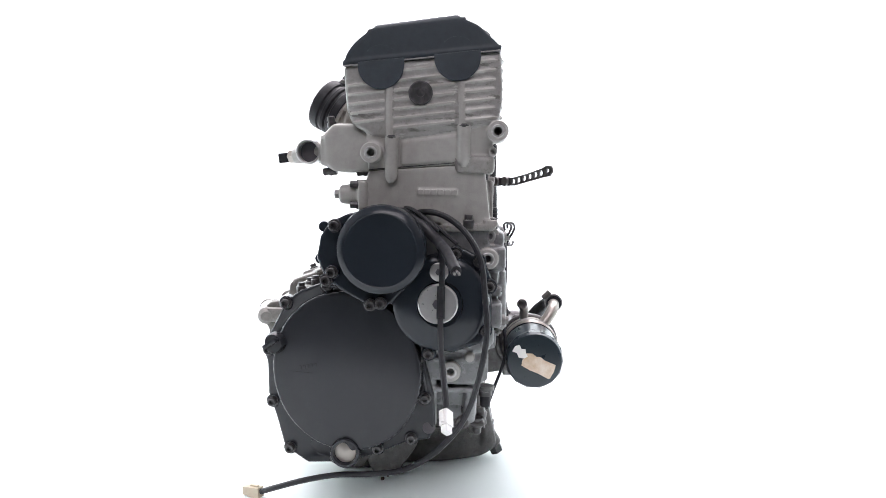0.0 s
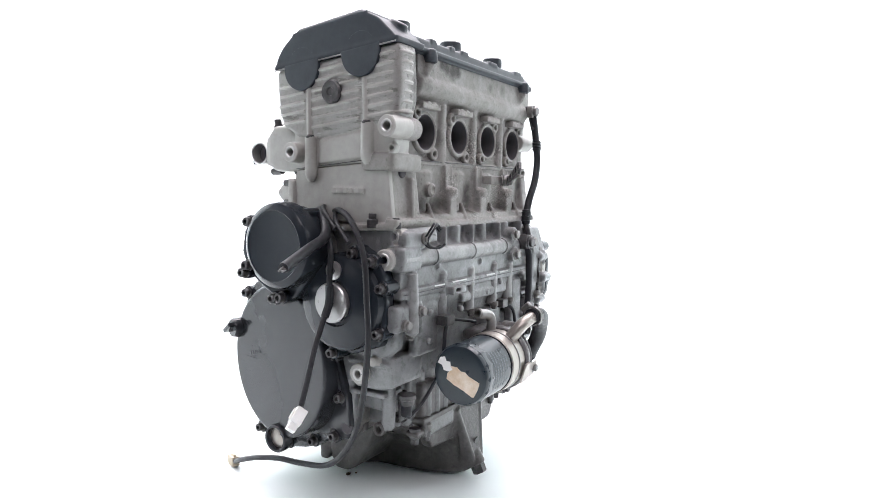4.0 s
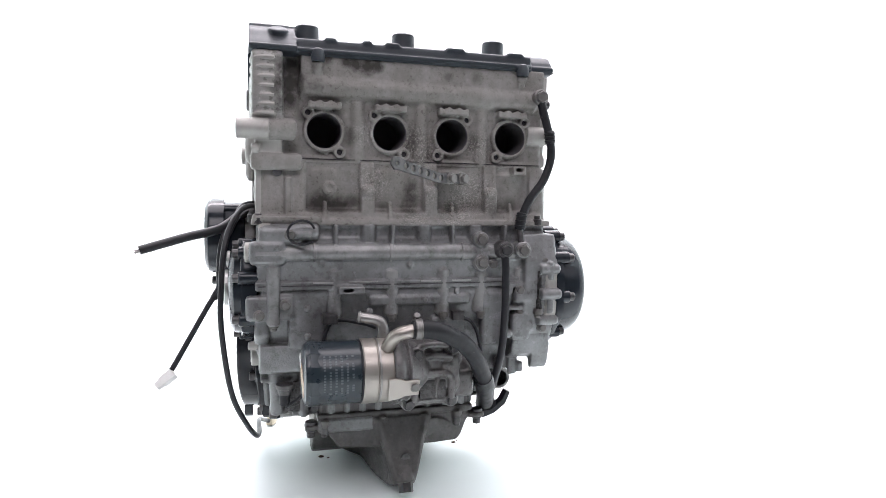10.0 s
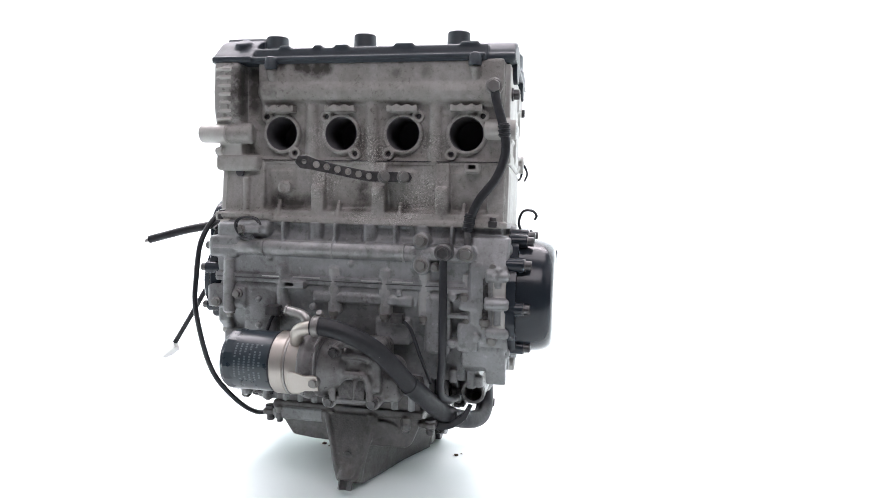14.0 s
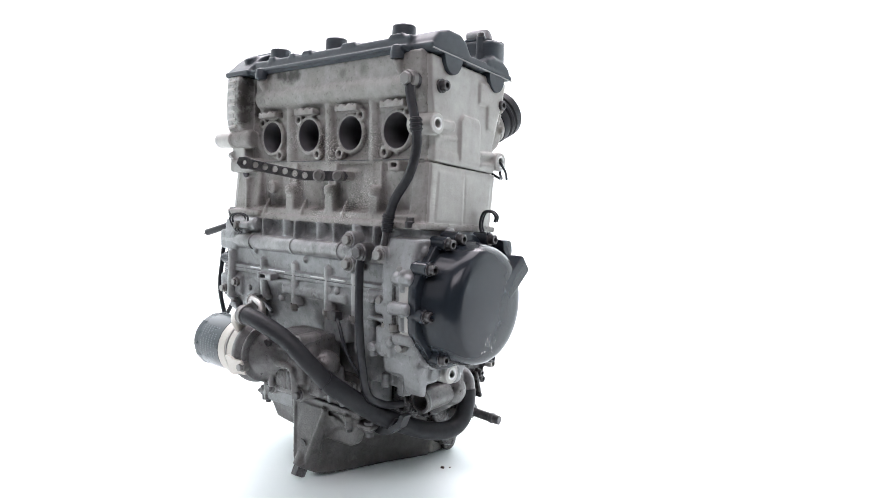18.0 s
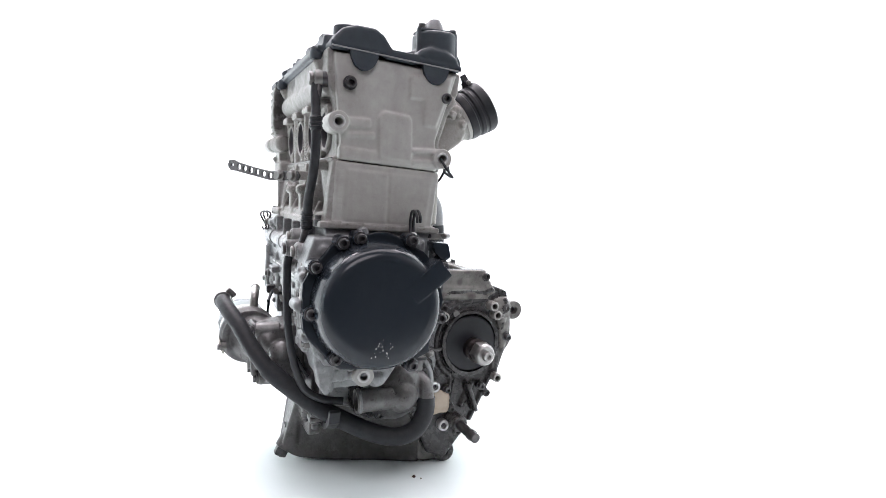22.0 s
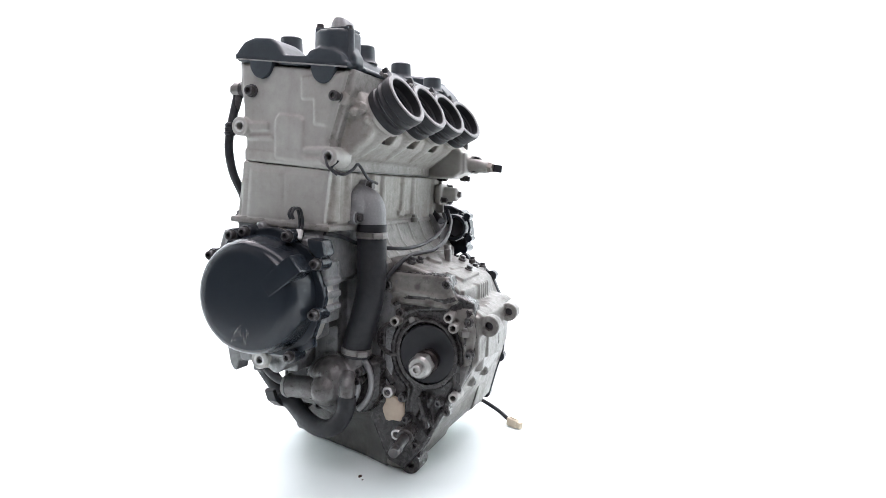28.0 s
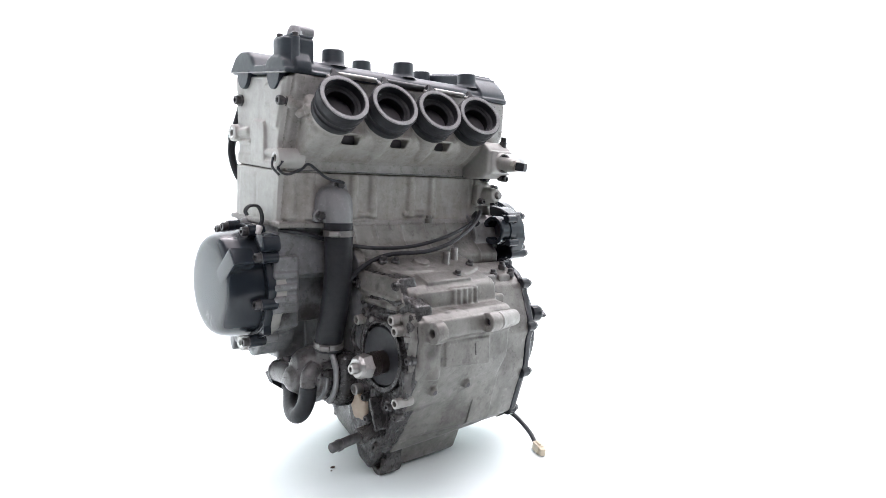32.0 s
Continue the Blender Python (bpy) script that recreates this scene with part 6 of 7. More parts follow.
# ---- alternator cover on the left ----
def alternator():
    cy, cz = -0.0835, 0.2585
    base_out = [(cy + (0.0835 + 0.0022 * math.cos(9 * a)) * math.cos(a), cz + max(-0.0755, (0.0810 + 0.0022 * math.cos(9 * a)) * math.sin(a))) for a in [2 * math.pi * i / 40 for i in range(40)]]
    base = part("alternator_cover", prism(base_out, 0.184, 0.196, "x", 0.003), BLACK, label="gloss black alternator cover with scratches")
    part("cover_bowl", lathe([(0, 0), (0.0742, 0), (0.0730, 0.010), (0.0712, 0.022), (0.0695, 0.031), (0.0672, 0.0375), (0.0635, 0.0424), (0.0585, 0.0450), (0.051, 0.0460), (0.030, 0.0464), (0, 0.0465)], (0.192, cy, cz), LEFT, 72), BLACK, base)
    part("corner_fin", prism([(-0.016, 0.212), (-0.0145, 0.197), (-0.0395, 0.1862), (-0.056, 0.196), (-0.036, 0.214)], 0.184, 0.195, "x", 0.002), BLACK, base)
    # raised outlet ridge
    for (y0, z0), (y1, z1), w in (((-0.054, 0.2695), (-0.012, 0.3035), 0.0125),):
        d = Vector((0, y1 - y0, z1 - z0))
        m = Matrix.Translation((0.2325, (y0 + y1) / 2, (z0 + z1) / 2)) @ Matrix(((1, 0, 0, 0), (0, d.y / d.length, -d.z / d.length, 0), (0, d.z / d.length, d.y / d.length, 0), (0, 0, 0, 1)))
        part("cover_ridge", moved(box(-0.024, 0.0062, -d.length / 2, d.length / 2, -w, w, 0.0035), m), BLACK, base)
    part("wire_outlet", prism([(-0.018, 0.330), (-0.014, 0.316), (-0.002, 0.304), (0.008, 0.310), (0.004, 0.328)], 0.180, 0.206, "x", 0.005, 2), BLACK, base)
    for y, z in ((-0.1025, 0.334), (-0.152, 0.303), (-0.157, 0.252), (-0.122, 0.329), (-0.130, 0.200), (-0.040, 0.186), (-0.004, 0.300), (-0.006, 0.240), (-0.042, 0.331)):
        lug = part("bolt_lug", rod((0.182, y, z), (0.2045, y, z), 0.0085), BLACK, base)
        bolt(lug, (0.2045, y, z), LEFT, 0.0058, 0.0080)
    for i in range(22):
        a, d = -1.35 - 0.55 * random.random(), 0.030 + 0.024 * random.random()
        k = 0.0002 + 0.0006 * random.random() ** 2
        fixing("paint_chip", lambda: lathe([(0, 0), (1.0, 0), (0.8, 0.2), (0, 0.25)], (0, 0, 0), UP, 7), "paint_chip", MACHINED, base,
               aim((0.1925 + 0.0461 - max(0, d - 0.045) * 0.12, cy + d * math.cos(a), cz + d * math.sin(a)), LEFT) @ Matrix.Diagonal((k, k * (1 + random.random()), 0.0006, 1)))
    for a in (2.75, 3.15, 3.6, 4.05, 4.6, 5.2, 2.3, 1.7, 0.9):
        part("rim_boss", rod((0.160, cy + 0.0835 * math.cos(a), cz + 0.0815 * math.sin(a)), (0.1885, cy + 0.0835 * math.cos(a), cz + 0.0815 * math.sin(a)), 0.0075, 0.0068, 0.002, 16), CAST_LOW, CASE)
    for y, z0, z1 in ((-0.1635, 0.232, 0.262), (-0.1630, 0.276, 0.300)):
        part("front_rib", rod((0.175, y, z0), (0.175, y, z1), 0.0040, 0.0040, 0.0015, 12), CAST_LOW, CASE)
    part("gasket_wall", prism([(cy + (y - cy) * 0.985, cz + (z - cz) * 0.985) for y, z in base_out], 0.170, 0.185, "x", 0.001), CAST, CASE)
    part("fin_block", box(0.150, 0.186, -0.026, -0.002, 0.225, 0.300, 0.004), CAST_LOW, CASE)
    for z in (0.240, 0.256, 0.272):
        part("block_rib", box(0.155, 0.188, -0.008, 0.003, z, z + 0.008, 0.002), CAST_LOW, CASE)


alternator()


# ---- oil filter and cooler ----
def oil_filter():
    ax, cy, cz = LEFT, -0.1985, 0.180
    filt = part("oil_filter", lathe([(0, 0), (0.028, 0), (0.0335, 0.0018), (0.0356, 0.006), (0.0356, 0.060), (0.0345, 0.064), (0, 0.064)], (-0.144, cy, cz), ax, 48), FILTER, label="blue-black oil filter with torn sticker")
    part("grip_end", lathe([(0, 0.0004), (0.027, 0.0002), (0.0335, 0.0022), (0.0366, 0.007), (0.0366, 0.014), (0.0354, 0.0195), (0, 0.0195)], (-0.144, cy, cz), ax, 14), FILTER, filt, "faceted blue-black grip end", smooth=15)
    part("sticker", moved(prism([(-0.021, -0.0095), (-0.019, -0.0108), (-0.004, -0.0102), (0.006, -0.0110), (0.018, -0.0098), (0.020, -0.003), (0.0175, 0.002), (0.019, 0.0065), (0.012, 0.0095), (0.006, 0.0078), (0.001, 0.0100), (-0.005, 0.0082), (-0.020, 0.0088), (-0.0215, 0.001)], -0.0003, 0.0003, "x", 0), pose(-0.1444, cy - 0.004, cz - 0.004, 24, 0, 0)), PAPER, filt, "torn beige sticker on filter end")
    part("sticker_tear", moved(prism([(-0.009, -0.004), (-0.003, -0.0075), (0.002, -0.0045), (0.008, -0.0065), (0.0095, 0.001), (0.006, 0.0055), (0.001, 0.003), (-0.003, 0.0060), (-0.0065, 0.0025), (-0.011, 0.001)], -0.0003, 0.0003, "x", 0), pose(-0.1448, cy + 0.018, cz + 0.012, 38, 0, 0)), PAPER_WHITE, filt, "torn white paper edge")
    for col in range(6):
        for row in range(15):
            if (col * 5 + row * 3) % 8 == 0 or (col == 5 and row % 4 == 0):
                continue
            e = -0.42 + row * 0.085
            fixing("printed_bar", lambda: box(-0.0012, 0.0012, -0.00012, 0.00012, -0.0010, 0.0010, 0), "printed_bar", INK, filt,
                   Matrix.Translation((-0.1225 + col * 0.0062, cy - 0.0357 * math.cos(e), cz + 0.0357 * math.sin(e))) @ pose(0, 0, 0, -math.degrees(e), 0, 0))
    ring = part("cooler_ring", lathe([(0, 0), (0.0355, 0), (0.0372, 0.002), (0.0372, 0.016), (0.0360, 0.0175), (0.0368, 0.019), (0.0368, 0.034), (0.035, 0.036), (0, 0.036)], (-0.080, cy, cz), ax, 48), CHROME, label="plated steel oil cooler ring")
    part("ring_seam", lathe([(0.0366, 0), (0.0378, 0.0006), (0.0378, 0.0022), (0.0366, 0.0028)], (-0.062, cy, cz), ax, 48), STEEL, ring)
    part("rubber_seal", lathe([(0.0330, 0), (0.0362, 0), (0.0362, 0.002), (0.0330, 0.002)], (-0.0815, cy, cz), ax, 40), RUBBER, ring)
    nip = part("cooler_pipe", hose([(-0.052, -0.190, 0.212), (-0.0505, -0.190, 0.226), (-0.056, -0.188, 0.2355), (-0.080, -0.185, 0.2405)], 0.0062, 14, 6, None, 0.01), STEEL, ring, "bent bright pipe stub")
    part("pipe_bead", lathe([(0.0060, 0), (0.0071, 0.0008), (0.0071, 0.002), (0.0060, 0.0028)], (-0.0765, -0.1854, 0.2398), (-1, 0.1, 0.2), 18), STEEL, nip)
    part("cooler_pipe", hose([(-0.052, -0.212, 0.204), (-0.050, -0.221, 0.214), (-0.042, -0.230, 0.2275), (-0.018, -0.2335, 0.2335)], 0.0078, 16, 6), CHROME, ring, "bent plated cooler pipe")
    tongue = [(-0.053, 0.011), (-0.046, 0.0120), (-0.039, 0.011), (-0.034, 0.0085), (-0.022, 0.0095), (-0.018, 0.0085), (-0.018, 0.0035), (-0.026, 0.0030), (-0.026, -0.0035), (-0.018, -0.0040), (-0.018, -0.0100), (-0.034, -0.0110), (-0.039, -0.0135), (-0.046, -0.0150), (-0.053, -0.0145)]
    clampy = part("bracket_ear", moved(prism(tongue, -0.0012, 0.0012, "y", 0.0004, 1), pose(0, -0.2368, 0.169, 16, 0, 0)), CHROME, ring, "plated bracket ear")
    bolt(clampy, (-0.023, -0.2360, 0.169), FRONT, 0.005, 0.006, "hex")
    house = part("filter_housing", prism([(-0.135, 0.206), (-0.160, 0.208), (-0.190, 0.202), (-0.198, 0.192), (-0.199, 0.152), (-0.180, 0.137), (-0.135, 0.128)], -0.030, 0.044, "x", 0.008, 3), CAST_PUMP, label="oily grey cast filter housing")
    casting(house, ALLOY)
    part("filter_seat", lathe([(0, 0), (0.0385, 0), (0.0405, 0.002), (0.0405, 0.008), (0.036, 0.014), (0.030, 0.020), (0, 0.020)], (-0.045, cy, cz), ax, 40), CAST_PUMP, house)
    part("seat_rib", lathe([(0.030, 0), (0.0375, 0.0005), (0.0375, 0.004), (0.030, 0.0045)], (-0.028, cy, cz), ax, 40), CAST_PUMP, house)
    # Dark block set on the housing stands in for a shaded recess.
    part("window_shade", box(-0.008, 0.026, -0.2005, -0.190, 0.1405, 0.165, 0.005), CAST_OIL, house, "dark block painting the shade of a recess")
    part("window_rim", hose([(-0.014, -0.200, 0.138), (-0.012, -0.201, 0.168), (0.004, -0.202, 0.1715), (0.028, -0.201, 0.169), (0.032, -0.199, 0.140)], 0.0042, 12, 5), CAST_PUMP, house)
    part("window_web", rod((0.0125, -0.1985, 0.140), (0.014, -0.1995, 0.166), 0.0022, 0.0026, 0.0008, 10), CAST_SUMP, house)
    part("top_rib", hose([(-0.010, -0.196, 0.204), (0.006, -0.199, 0.2065), (0.024, -0.197, 0.2045), (0.036, -0.190, 0.200)], 0.0040, 12, 5), CAST_PUMP, house)
    part("top_rib", hose([(-0.002, -0.199, 0.192), (0.014, -0.2005, 0.1935), (0.032, -0.199, 0.190)], 0.0034, 12, 5), CAST_PUMP, house)
    part("foot_rib", rod((-0.018, -0.190, 0.137), (0.034, -0.190, 0.139), 0.0060), CAST_PUMP, house)
    part("side_plate", box(0.040, 0.064, -0.188, -0.145, 0.136, 0.170, 0.006), CAST_PUMP, house)
    part("seat_cone", lathe([(0, 0), (0.0365, 0), (0.0330, 0.006), (0.0280, 0.014), (0.0240, 0.024), (0.017, 0.032), (0, 0.034)], (-0.030, cy + 0.010, cz - 0.004), (1, 0.12, 0.0), 36), CAST_PUMP, house)
    for x, y, z, r in ((0.012, -0.186, 0.196, 0.013), (0.034, -0.180, 0.186, 0.016), (0.050, -0.166, 0.172, 0.018), (0.026, -0.190, 0.178, 0.012)):
        bm = bmesh.new()
        bmesh.ops.create_icosphere(bm, subdivisions=3, radius=r)
        part("cast_swell", moved(bm, pose(x, y, z)), CAST_PUMP, house)
    part("side_arm", rod((0.034, -0.178, 0.150), (0.070, -0.140, 0.140), 0.0085, 0.0075, 0.003), CAST_PUMP, house)
    for x, y, z in ((-0.012, -0.200, 0.196), (0.034, -0.196, 0.202), (-0.020, -0.194, 0.1355), (0.0335, -0.192, 0.1365)):
        part("bolt_lug", rod((x, y + 0.03, z), (x, y - 0.003, z), 0.0095, 0.0088, 0.002), CAST_PUMP, house)
        bolt(house, (x, y - 0.003, z), FRONT, 0.0058, 0.006, "hex", BOLT_BLACK)


oil_filter()


# ---- pipes, hoses and cables ----
def clamp(parent, p, axis, r):
    band = part("hose_clamp", lathe([(r, 0), (r + 0.0014, 0.0003), (r + 0.0014, 0.0015), (r + 0.0009, 0.0022), (r + 0.0009, 0.0062), (r + 0.0014, 0.0068), (r + 0.0014, 0.0080), (r, 0.0083)], p, axis, 32), BOLT, parent, "steel hose clamp")
    side = Vector(axis).orthogonal().normalized()
    c = Vector(p) + Vector(axis).normalized() * 0.0044 + side * (r + 0.004)
    part("clamp_screw", rod(c - side.cross(Vector(axis)).normalized() * 0.007, c + side.cross(Vector(axis)).normalized() * 0.007, 0.0040), BOLT, band)
    return band


def plumbing():
    big = part("water_hose", hose([(0.1035, 0.0178, 0.343), (0.104, 0.0185, 0.300), (0.1045, 0.0180, 0.262), (0.105, 0.010, 0.222), (0.1055, 0.000, 0.190), (0.1055, -0.003, 0.168)], 0.0192, 24, 6), RUBBER, label="thick black rubber water hose")
    clamp(big, (0.1035, 0.0178, 0.325), UP, 0.0195)
    clamp(big, (0.1055, -0.0025, 0.172), (0, 0.1, 1), 0.0195)
    low = part("cooler_hose", hose([(-0.026, -0.2335, 0.2335), (-0.010, -0.234, 0.2330), (0.012, -0.230, 0.2270), (0.040, -0.218, 0.2100), (0.060, -0.206, 0.188), (0.078, -0.186, 0.158)], 0.0104, 20, 8), RUBBER, label="black rubber cooler hose with worn print")
    for k in range(4):
        part("printed_mark", rod((0.050 + k * 0.0028, -0.2235 + k * 0.002, 0.2005 - k * 0.0028), (0.0535 + k * 0.0028, -0.2215 + k * 0.002, 0.2025 - k * 0.0028), 0.0007, None, 0.0002, 6), INK_RUBBER, low, "worn pale print mark")
    part("return_hose", hose([(0.076, -0.188, 0.161), (0.087, -0.168, 0.143), (0.102, -0.128, 0.112), (0.114, -0.092, 0.092), (0.130, -0.062, 0.080), (0.140, -0.034, 0.076), (0.143, -0.012, 0.084), (0.1415, 0.001, 0.104), (0.1405, 0.003, 0.124)], 0.0118, 20, 8), RUBBER, label="black rubber water return hose")
    clamp(low, (-0.024, -0.2336, 0.2335), (1, 0, 0.0), 0.0108)
    part("hose_bracket", join(prism([(0.090, 0.0845), (0.104, 0.0835), (0.118, 0.088), (0.134, 0.100), (0.141, 0.116), (0.135, 0.118), (0.129, 0.106), (0.114, 0.0945), (0.090, 0.0925)], -0.122, -0.108, "y", 0.0012),
                              eye((0.112, -0.112, 0.098), LEFT, 0.0085, 0.0038, 0.009)), CABLE, low, "black steel hose bracket")
    # water pump
    pump = part("water_pump", lathe([(0, -0.03), (0.034, -0.03), (0.036, 0.0), (0.036, 0.006), (0.033, 0.010), (0.027, 0.020), (0.018, 0.027), (0, 0.029)], (0.116, -0.032, 0.130), LEFT, 40), CAST_PUMP, label="oily cast water pump")
    casting(pump, ALLOY)
    part("pump_flange", lathe([(0, 0), (0.0405, 0), (0.0405, 0.005), (0.039, 0.006), (0, 0.006)], (0.110, -0.032, 0.130), LEFT, 40), CAST_LOW, pump)
    inlet = part("pump_inlet", hose([(0.138, -0.024, 0.1285), (0.1385, -0.040, 0.1282), (0.1382, -0.060, 0.1275), (0.1375, -0.089, 0.1265)], 0.0150, 20, 6, None, 0.03), CAST_PUMP, pump, "open water inlet pipe")
    part("pump_snail", lathe([(0, -0.02), (0.027, -0.02), (0.0285, 0.0), (0.0265, 0.012), (0.019, 0.021), (0.009, 0.0252), (0, 0.026)], (0.122, -0.028, 0.140), (1, -0.25, 0.1), 32), CAST_PUMP, pump)
    part("inlet_elbow", lathe([(0, -0.024), (0.0215, -0.024), (0.0222, -0.004), (0.0205, 0.005), (0.0165, 0.0125), (0.010, 0.0178), (0, 0.0195)], (0.138, -0.029, 0.1285), (1, 0.05, 0.05), 28), CAST_PUMP, pump)
    part("pipe_bead", lathe([(0.0147, 0), (0.0161, 0.001), (0.0161, 0.003), (0.0147, 0.004)], (0.1376, -0.083, 0.1267), (-0.02, -1, -0.04), 24), CAST_LOW, inlet)
    part("pump_outlet", hose([(0.120, -0.012, 0.140), (0.110, -0.006, 0.154), (0.1055, -0.003, 0.176)], 0.0150, 18, 6), CAST_PUMP, pump)
    part("pump_return", hose([(0.126, -0.004, 0.148), (0.140, 0.002, 0.136), (0.141, 0.003, 0.106)], 0.0104, 16, 6), CAST_PUMP, pump)
    for y, z in ((0.008, 0.150), (0.006, 0.138), (-0.052, 0.098), (-0.004, 0.166), (-0.070, 0.120)):
        bolt(pump, (0.114, y, z), LEFT, 0.005, 0.007)
    rim = [(0.108, -0.024 + 0.0455 * math.cos(a), 0.134 + 0.0455 * math.sin(a)) for a in [-0.95 + 0.21 * i for i in range(10)]]
    part("pump_rim", hose(rim, 0.0042, 12, 4), CAST_LOW, pump, "pale cast pump rim")
    part("pump_seat", prism([(-0.085, 0.165), (-0.085, 0.100), (-0.060, 0.086), (0.010, 0.086), (0.030, 0.110), (0.030, 0.165)], 0.060, 0.104, "x", 0.014, 3), CAST_OIL, pump)
    # oil pipe on the front
    hb = part("oil_line", hose([(0.163, -0.1430, 0.508), (0.165, -0.1450, 0.495), (0.1745, -0.1460, 0.462), (0.1775, -0.1470, 0.435), (0.168, -0.1480, 0.405), (0.148, -0.1490, 0.378), (0.1365, -0.1490, 0.352)], 0.0054, 14, 8), RUBBER, label="black braided oil hose")
    for a, b in (((0.1745, -0.1460, 0.468), (0.1763, -0.1465, 0.452)), ((0.1385, -0.1490, 0.362), (0.1355, -0.1495, 0.340))):
        crimp = part("crimp", rod(a, b, 0.0066), CABLE, hb)
        for f in (0.2, 0.5, 0.8):
            p = Vector(a).lerp(Vector(b), f)
            part("crimp_ring", lathe([(0.0064, -0.0012), (0.0075, -0.0006), (0.0075, 0.0006), (0.0064, 0.0012)], p, Vector(b) - Vector(a), 18), CABLE, crimp)
    part("lower_tube", rod((0.1356, -0.1495, 0.342), (0.1362, -0.1570, 0.316), 0.0042), BOLT_BLACK, hb)
    banjo = part("banjo_fitting", join(rod((0.162, -0.128, 0.5108), (0.162, -0.1450, 0.5108), 0.0088), rod((0.163, -0.1405, 0.508), (0.167, -0.1450, 0.484), 0.005)), BOLT_BLACK, hb, "dark banjo fitting")
    bolt(banjo, (0.162, -0.1450, 0.5108), FRONT, 0.0078, 0.007, "hex")
    tube = part("oil_tube", hose([(0.1097, -0.163, 0.3154), (0.110, -0.167, 0.300), (0.1105, -0.168, 0.285), (0.111, -0.168, 0.235), (0.110, -0.162, 0.185), (0.106, -0.148, 0.142), (0.112, -0.126, 0.126), (0.118, -0.100, 0.122)], 0.0050, 12, 8), CABLE, label="black steel oil tube")
    part("banjo_eye", rod((0.1097, -0.150, 0.3154), (0.1097, -0.169, 0.3154), 0.0115, 0.0110, 0.002), BOLT_BLACK, tube, "black banjo eye")
    bolt(tube, (0.1097, -0.169, 0.3154), FRONT, 0.0075, 0.005, "hex", BOLT_BLACK)
    # perforated bracket
    d = (Vector((-0.046, -0.2195, 0.4185)) - Vector((0.058, -0.1490, 0.4035)))
    flat = Vector((d.x, d.y, 0)).normalized()
    out = [(-0.004, -0.0065), (0.048, -0.0065), (0.078, -0.001), (0.118, 0.006), (0.126, 0.0065), (0.132, 0.013), (0.129, 0.0205), (0.119, 0.0215), (0.109, 0.0175), (0.076, 0.0105), (0.046, 0.0055), (-0.004, 0.0055), (-0.008, -0.0005)]
    plate = prism(out, -0.0015, 0.0015, "y", 0.0004, 1)
    holes = [rod((s, -0.01, h), (s, 0.01, h), 0.0040, None, 0.0002, 14) for s, h in ((0.046, -0.0003), (0.0585, 0.0018), (0.071, 0.0043), (0.0835, 0.0066), (0.096, 0.009), (0.108, 0.0113))]
    holes.append(rod((0.122, -0.01, 0.0142), (0.122, 0.01, 0.0142), 0.0028, None, 0.0002, 14))
    m = Matrix(((flat.x, -flat.y, 0, 0.058), (flat.y, flat.x, 0, -0.1490), (0, 0, 1, 0.4040), (0, 0, 0, 1)))
    bracket = part("perforated_bracket", moved(cut(plate, *holes), m), BOLT_BLACK, label="black perforated steel bracket strip", smooth=30)
    for s in (0.004, 0.028):
        bolt(bracket, tuple(m @ Vector((s, 0.0015, -0.0003))), (-flat.y, flat.x, 0), 0.0060, 0.006, "hex")
    part("bracket_stay", box(0.024, 0.062, -0.147, -0.132, 0.398, 0.410, 0.003), CAST_FRONT, bracket)


plumbing()


def connector(parent, m, mat, label, k=1.0):
    body = part("connector", moved(join(box(-0.0065 * k, 0.0065 * k, -0.008 * k, 0.008 * k, -0.014 * k, 0.010 * k, 0.001), box(-0.005 * k, 0.005 * k, -0.0065 * k, 0.0065 * k, 0.009 * k, 0.020 * k, 0.001),
                                        box(-0.002 * k, 0.002 * k, 0.0075 * k, 0.0105 * k, -0.010 * k, 0.006 * k, 0.0005)), m), mat, parent, label)
    return body


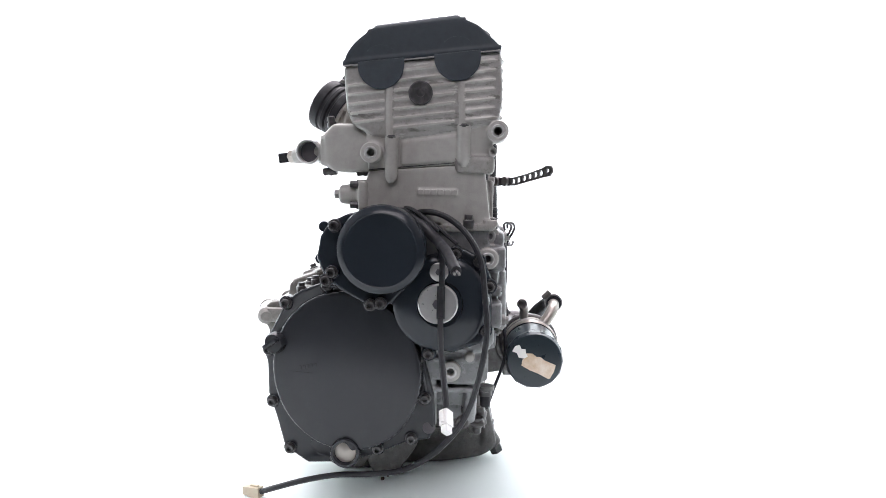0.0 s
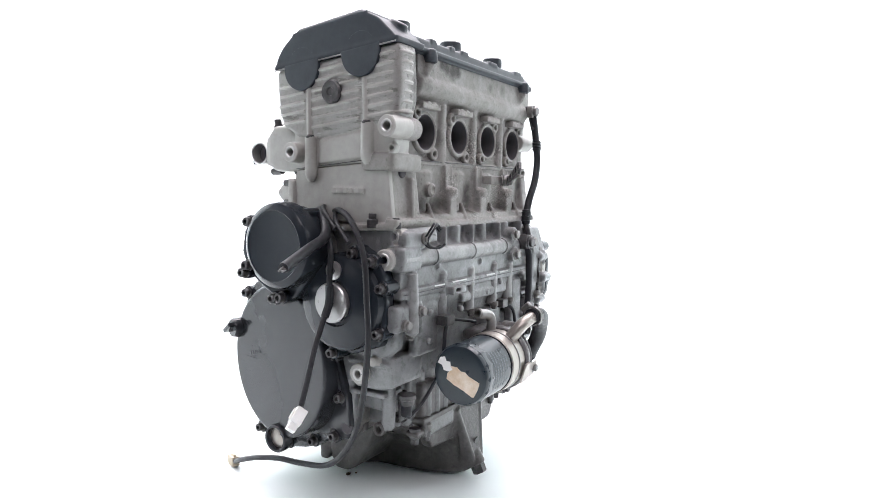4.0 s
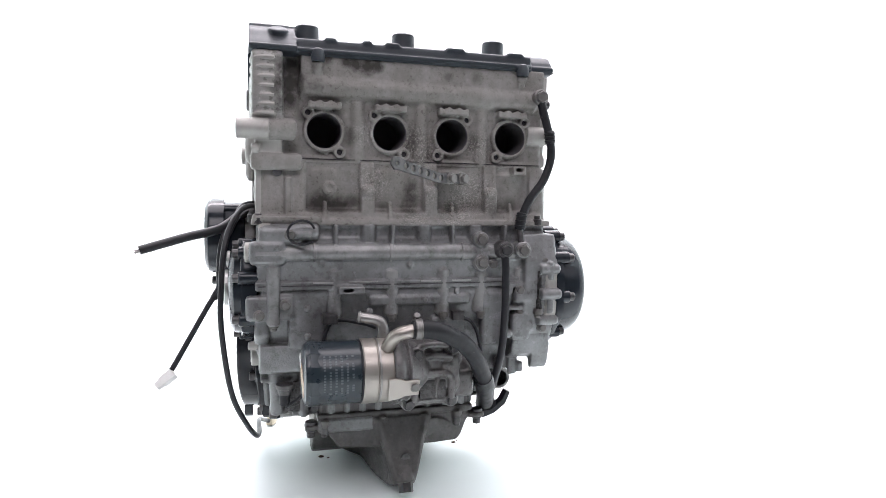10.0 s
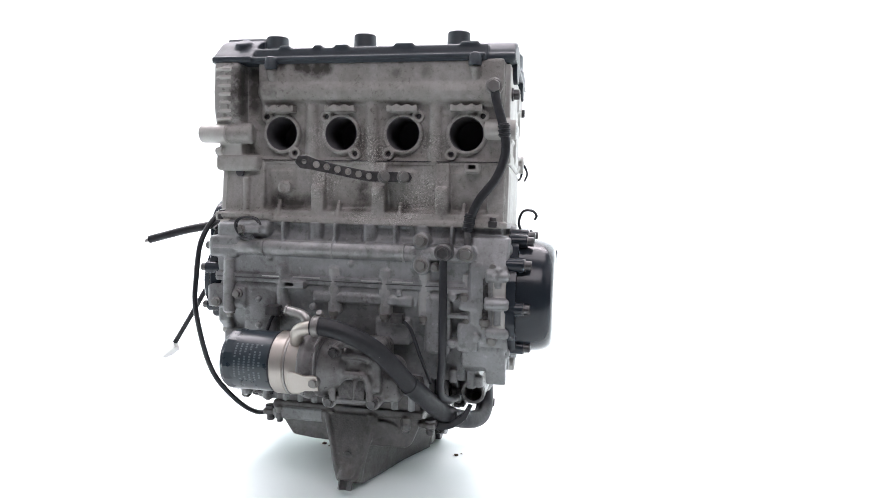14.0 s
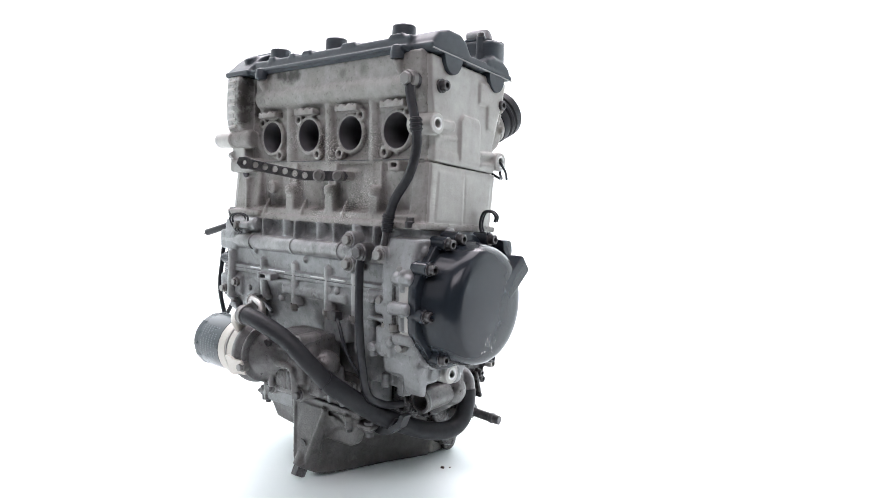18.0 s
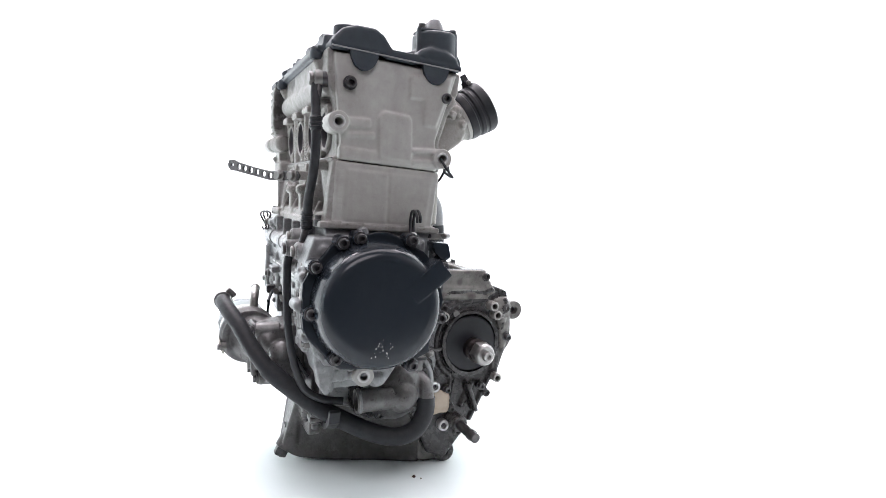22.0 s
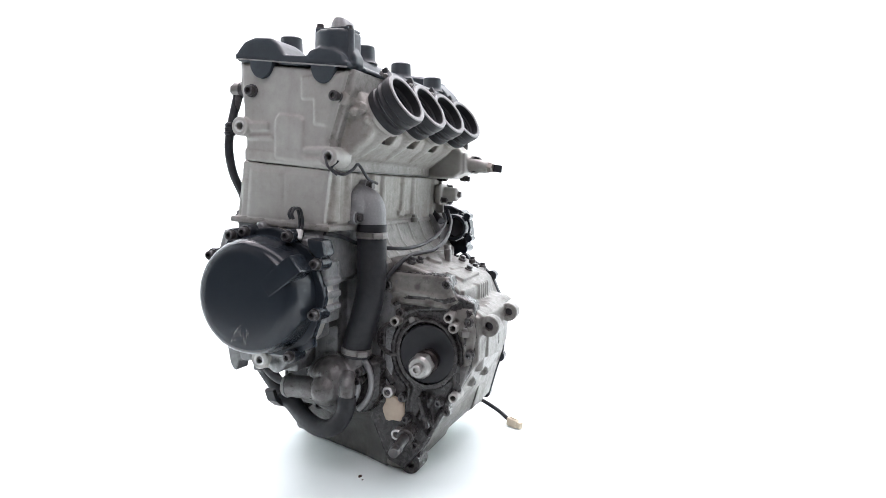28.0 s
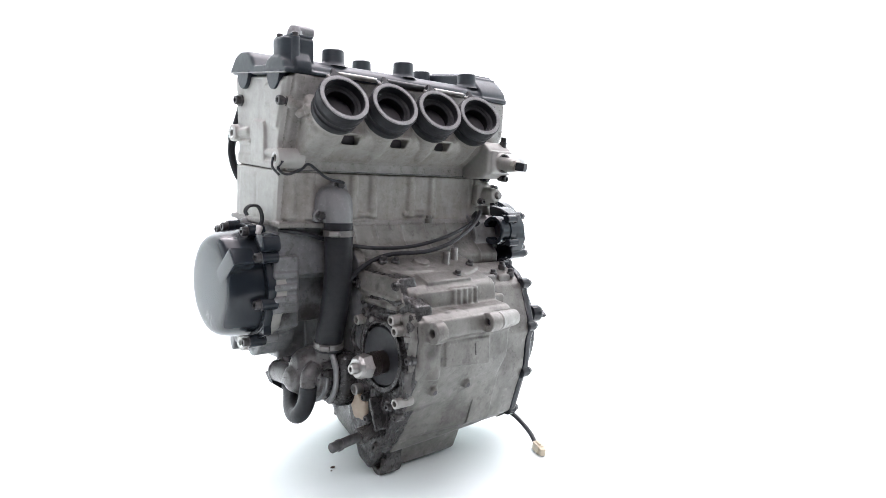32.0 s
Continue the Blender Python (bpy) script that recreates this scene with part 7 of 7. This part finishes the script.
def wiring():
    a = part("wire_sleeve", hose([(-0.150, 0.020, 0.338), (-0.190, -0.030, 0.362), (-0.212, -0.058, 0.352), (-0.235, -0.078, 0.336), (-0.275, -0.092, 0.326), (-0.323, -0.104, 0.312)], 0.0062, 12, 8, 0.0055), CABLE, label="cut black wire sleeve")
    for dy, dz in ((0.0, 0.001), (0.0025, -0.001), (-0.002, -0.001)):
        part("bare_wire", rod((-0.322, -0.104 + dy, 0.312 + dz), (-0.328, -0.1055 + dy, 0.3105 + dz), 0.0013, None, 0.0003, 8), BOLT, a, "cut wire end")
    b = part("pickup_wire", hose([(-0.190, -0.035, 0.356), (-0.220, -0.066, 0.345), (-0.232, -0.084, 0.322), (-0.236, -0.086, 0.290), (-0.235, -0.085, 0.265), (-0.248, -0.086, 0.243), (-0.262, -0.088, 0.218), (-0.283, -0.094, 0.180),
                                  (-0.291, -0.096, 0.166)], 0.0034, 10, 8), CABLE, label="black wire with white connector")
    part("tape_wrap", hose([(-0.2355, -0.0855, 0.284), (-0.2352, -0.085, 0.265), (-0.243, -0.0857, 0.250)], 0.0046, 10, 6), RUBBER, b, "black tape wrap")
    connector(b, aim((-0.2965, -0.0965, 0.1555), (-1.0, -0.1, -0.8)) @ pose(0, 0, 0, 0, 0, 40), PLASTIC, "milky white plastic connector", 0.75)
    c = part("long_cable", hose([(-0.150, -0.004, 0.345), (-0.196, -0.062, 0.364), (-0.216, -0.100, 0.352), (-0.228, -0.126, 0.318), (-0.232, -0.134, 0.270), (-0.232, -0.136, 0.220), (-0.222, -0.118, 0.140), (-0.205, -0.085, 0.088),
                                 (-0.192, -0.045, 0.056), (-0.188, 0.0, 0.046), (-0.188, 0.040, 0.043), (-0.187, 0.080, 0.034), (-0.181, 0.115, 0.021), (-0.172, 0.138, 0.010)], 0.0035, 10, 8), CABLE, label="long black cable trailing onto the turntable")
    connector(c, aim((-0.166, 0.1490, 0.0072), (0.40, 0.9, -0.10)), PLASTIC_OLD, "yellowed plastic connector", 0.8)
    for p, q, r in (((-0.14, -0.010, 0.348), (-0.206, -0.050, 0.366), 0.0026), ((-0.14, -0.016, 0.342), (-0.210, -0.072, 0.352), 0.0026)):
        part("harness_wire", hose([p, ((p[0] + q[0]) / 2, (p[1] + q[1]) / 2, 0.365), q, (q[0] - 0.014, q[1] - 0.030, q[2] - 0.022)], r, 8, 6), CABLE)
    # two cables sagging along the back of the block
    part("harness_wire", hose([(-0.150, 0.030, 0.356), (-0.118, 0.048, 0.338), (-0.070, 0.058, 0.316), (-0.018, 0.058, 0.303), (0.046, 0.050, 0.300), (0.082, 0.040, 0.284), (0.096, 0.028, 0.262)], 0.0031, 10, 6), CABLE, label="black cable")
    part("harness_wire", hose([(-0.150, 0.024, 0.350), (-0.110, 0.042, 0.336), (-0.060, 0.046, 0.320), (0.000, 0.042, 0.309), (0.060, 0.034, 0.309), (0.098, 0.000, 0.316), (0.140, -0.006, 0.328), (0.176, -0.010, 0.334)], 0.0027, 10, 6), CABLE, label="black cable")
    # thin wire loops on the left
    for k in (0.0, 0.004):
        d = part("tie_wire", hose([(0.192, -0.034 - k, 0.332), (0.186, -0.034 - k, 0.347), (0.191, -0.034 - k, 0.3625), (0.203, -0.034 - k, 0.3640), (0.209, -0.034 - k, 0.358), (0.207, -0.033 - k, 0.352)], 0.0018, 8, 8), CABLE, label="curled black wire")
    part("wire_band", rod((0.194, -0.036, 0.327), (0.189, -0.036, 0.338), 0.0048), PLASTIC, d, "pale wire band")
    part("tie_wire", hose([(0.182, 0.012, 0.4215), (0.184, 0.004, 0.412), (0.178, 0.016, 0.405), (0.160, 0.020, 0.412), (0.150, 0.022, 0.418), (0.125, 0.022, 0.402), (0.098, 0.022, 0.396)], 0.0018, 8, 6), CABLE)
    part("tie_wire", hose([(0.188, -0.002, 0.4255), (0.192, 0.004, 0.414), (0.188, 0.014, 0.404)], 0.0016, 8, 6), CABLE)
    # switch wire under the front
    part("switch_wire", hose([(-0.160, -0.140, 0.124), (-0.140, -0.148, 0.140), (-0.124, -0.162, 0.180), (-0.112, -0.160, 0.222), (-0.098, -0.158, 0.232), (-0.070, -0.165, 0.228), (-0.055, -0.17, 0.224)], 0.0022, 8, 8), CABLE)
    sw = part("oil_switch", lathe([(0, 0), (0.0085, 0), (0.0085, 0.006), (0.0108, 0.007), (0.0108, 0.012), (0, 0.0125)], (-0.160, -0.138, 0.140), UP, 24), BOLT_BLACK, label="steel oil pressure switch")
    part("switch_cap", rod((-0.160, -0.138, 0.126), (-0.160, -0.138, 0.141), 0.0065), RUBBER, sw)
    part("switch_wire", hose([(0.050, -0.150, 0.232), (0.070, -0.162, 0.222), (0.082, -0.160, 0.190), (0.092, -0.140, 0.150)], 0.0022, 8, 8), CABLE)
    part("wire_clip", box(0.044, 0.060, -0.160, -0.148, 0.226, 0.238, 0.002), BOLT_BLACK)
    part("wire_clip", box(-0.118, -0.100, -0.166, -0.150, 0.228, 0.240, 0.002), BOLT_BLACK)


wiring()


# ---- crumbs that ride on the turntable ----
def crumb(x, y, r, seed):
    bm = bmesh.new()
    bmesh.ops.create_icosphere(bm, subdivisions=2, radius=1)
    for v in bm.verts:
        k = 1 + 0.35 * noise.noise(v.co * 1.7 + Vector((seed, 0, 0)))
        v.co = Vector((v.co.x * r * 1.4 * k, v.co.y * r * k, max(0.0, (v.co.z * 0.6 + 0.45) * r * k)))
    ob = part("dirt_crumb", bm, DIRT, smooth=50)
    ob.parent = None
    tagged(ob, "small dark crumb of dirt on the turntable", "dirt", "crumbs round the engine")
    return ob, (x, y)


CRUMBS = [crumb(0.1009, 0.0025, 0.0024, 1), crumb(-0.1018, -0.0044, 0.0028, 2), crumb(0.108, 0.010, 0.0012, 3), crumb(-0.092, -0.010, 0.0014, 4)]


for ob, _, voxel, rounds, sources in CASTINGS.values():
    fuse(ob, voxel, rounds, sources)


def motions():
    steps = [32.0 * i / 8 for i in range(9)]
    turn = [82.54 - 7.0363 * t for t in steps]
    walk(ENGINE, [(t, pose(0, 0, 0, 0, 0, a)) for t, a in zip(steps, turn)])
    walk(TABLE, [(t, pose(0, 0, 0, 0, 0, a)) for t, a in zip(steps, turn)])
    for ob, (x, y) in CRUMBS:
        walk(ob, [(t, pose(0, 0, 0, 0, 0, a) @ pose(x, y, 0)) for t, a in zip(steps, turn)])


motions()
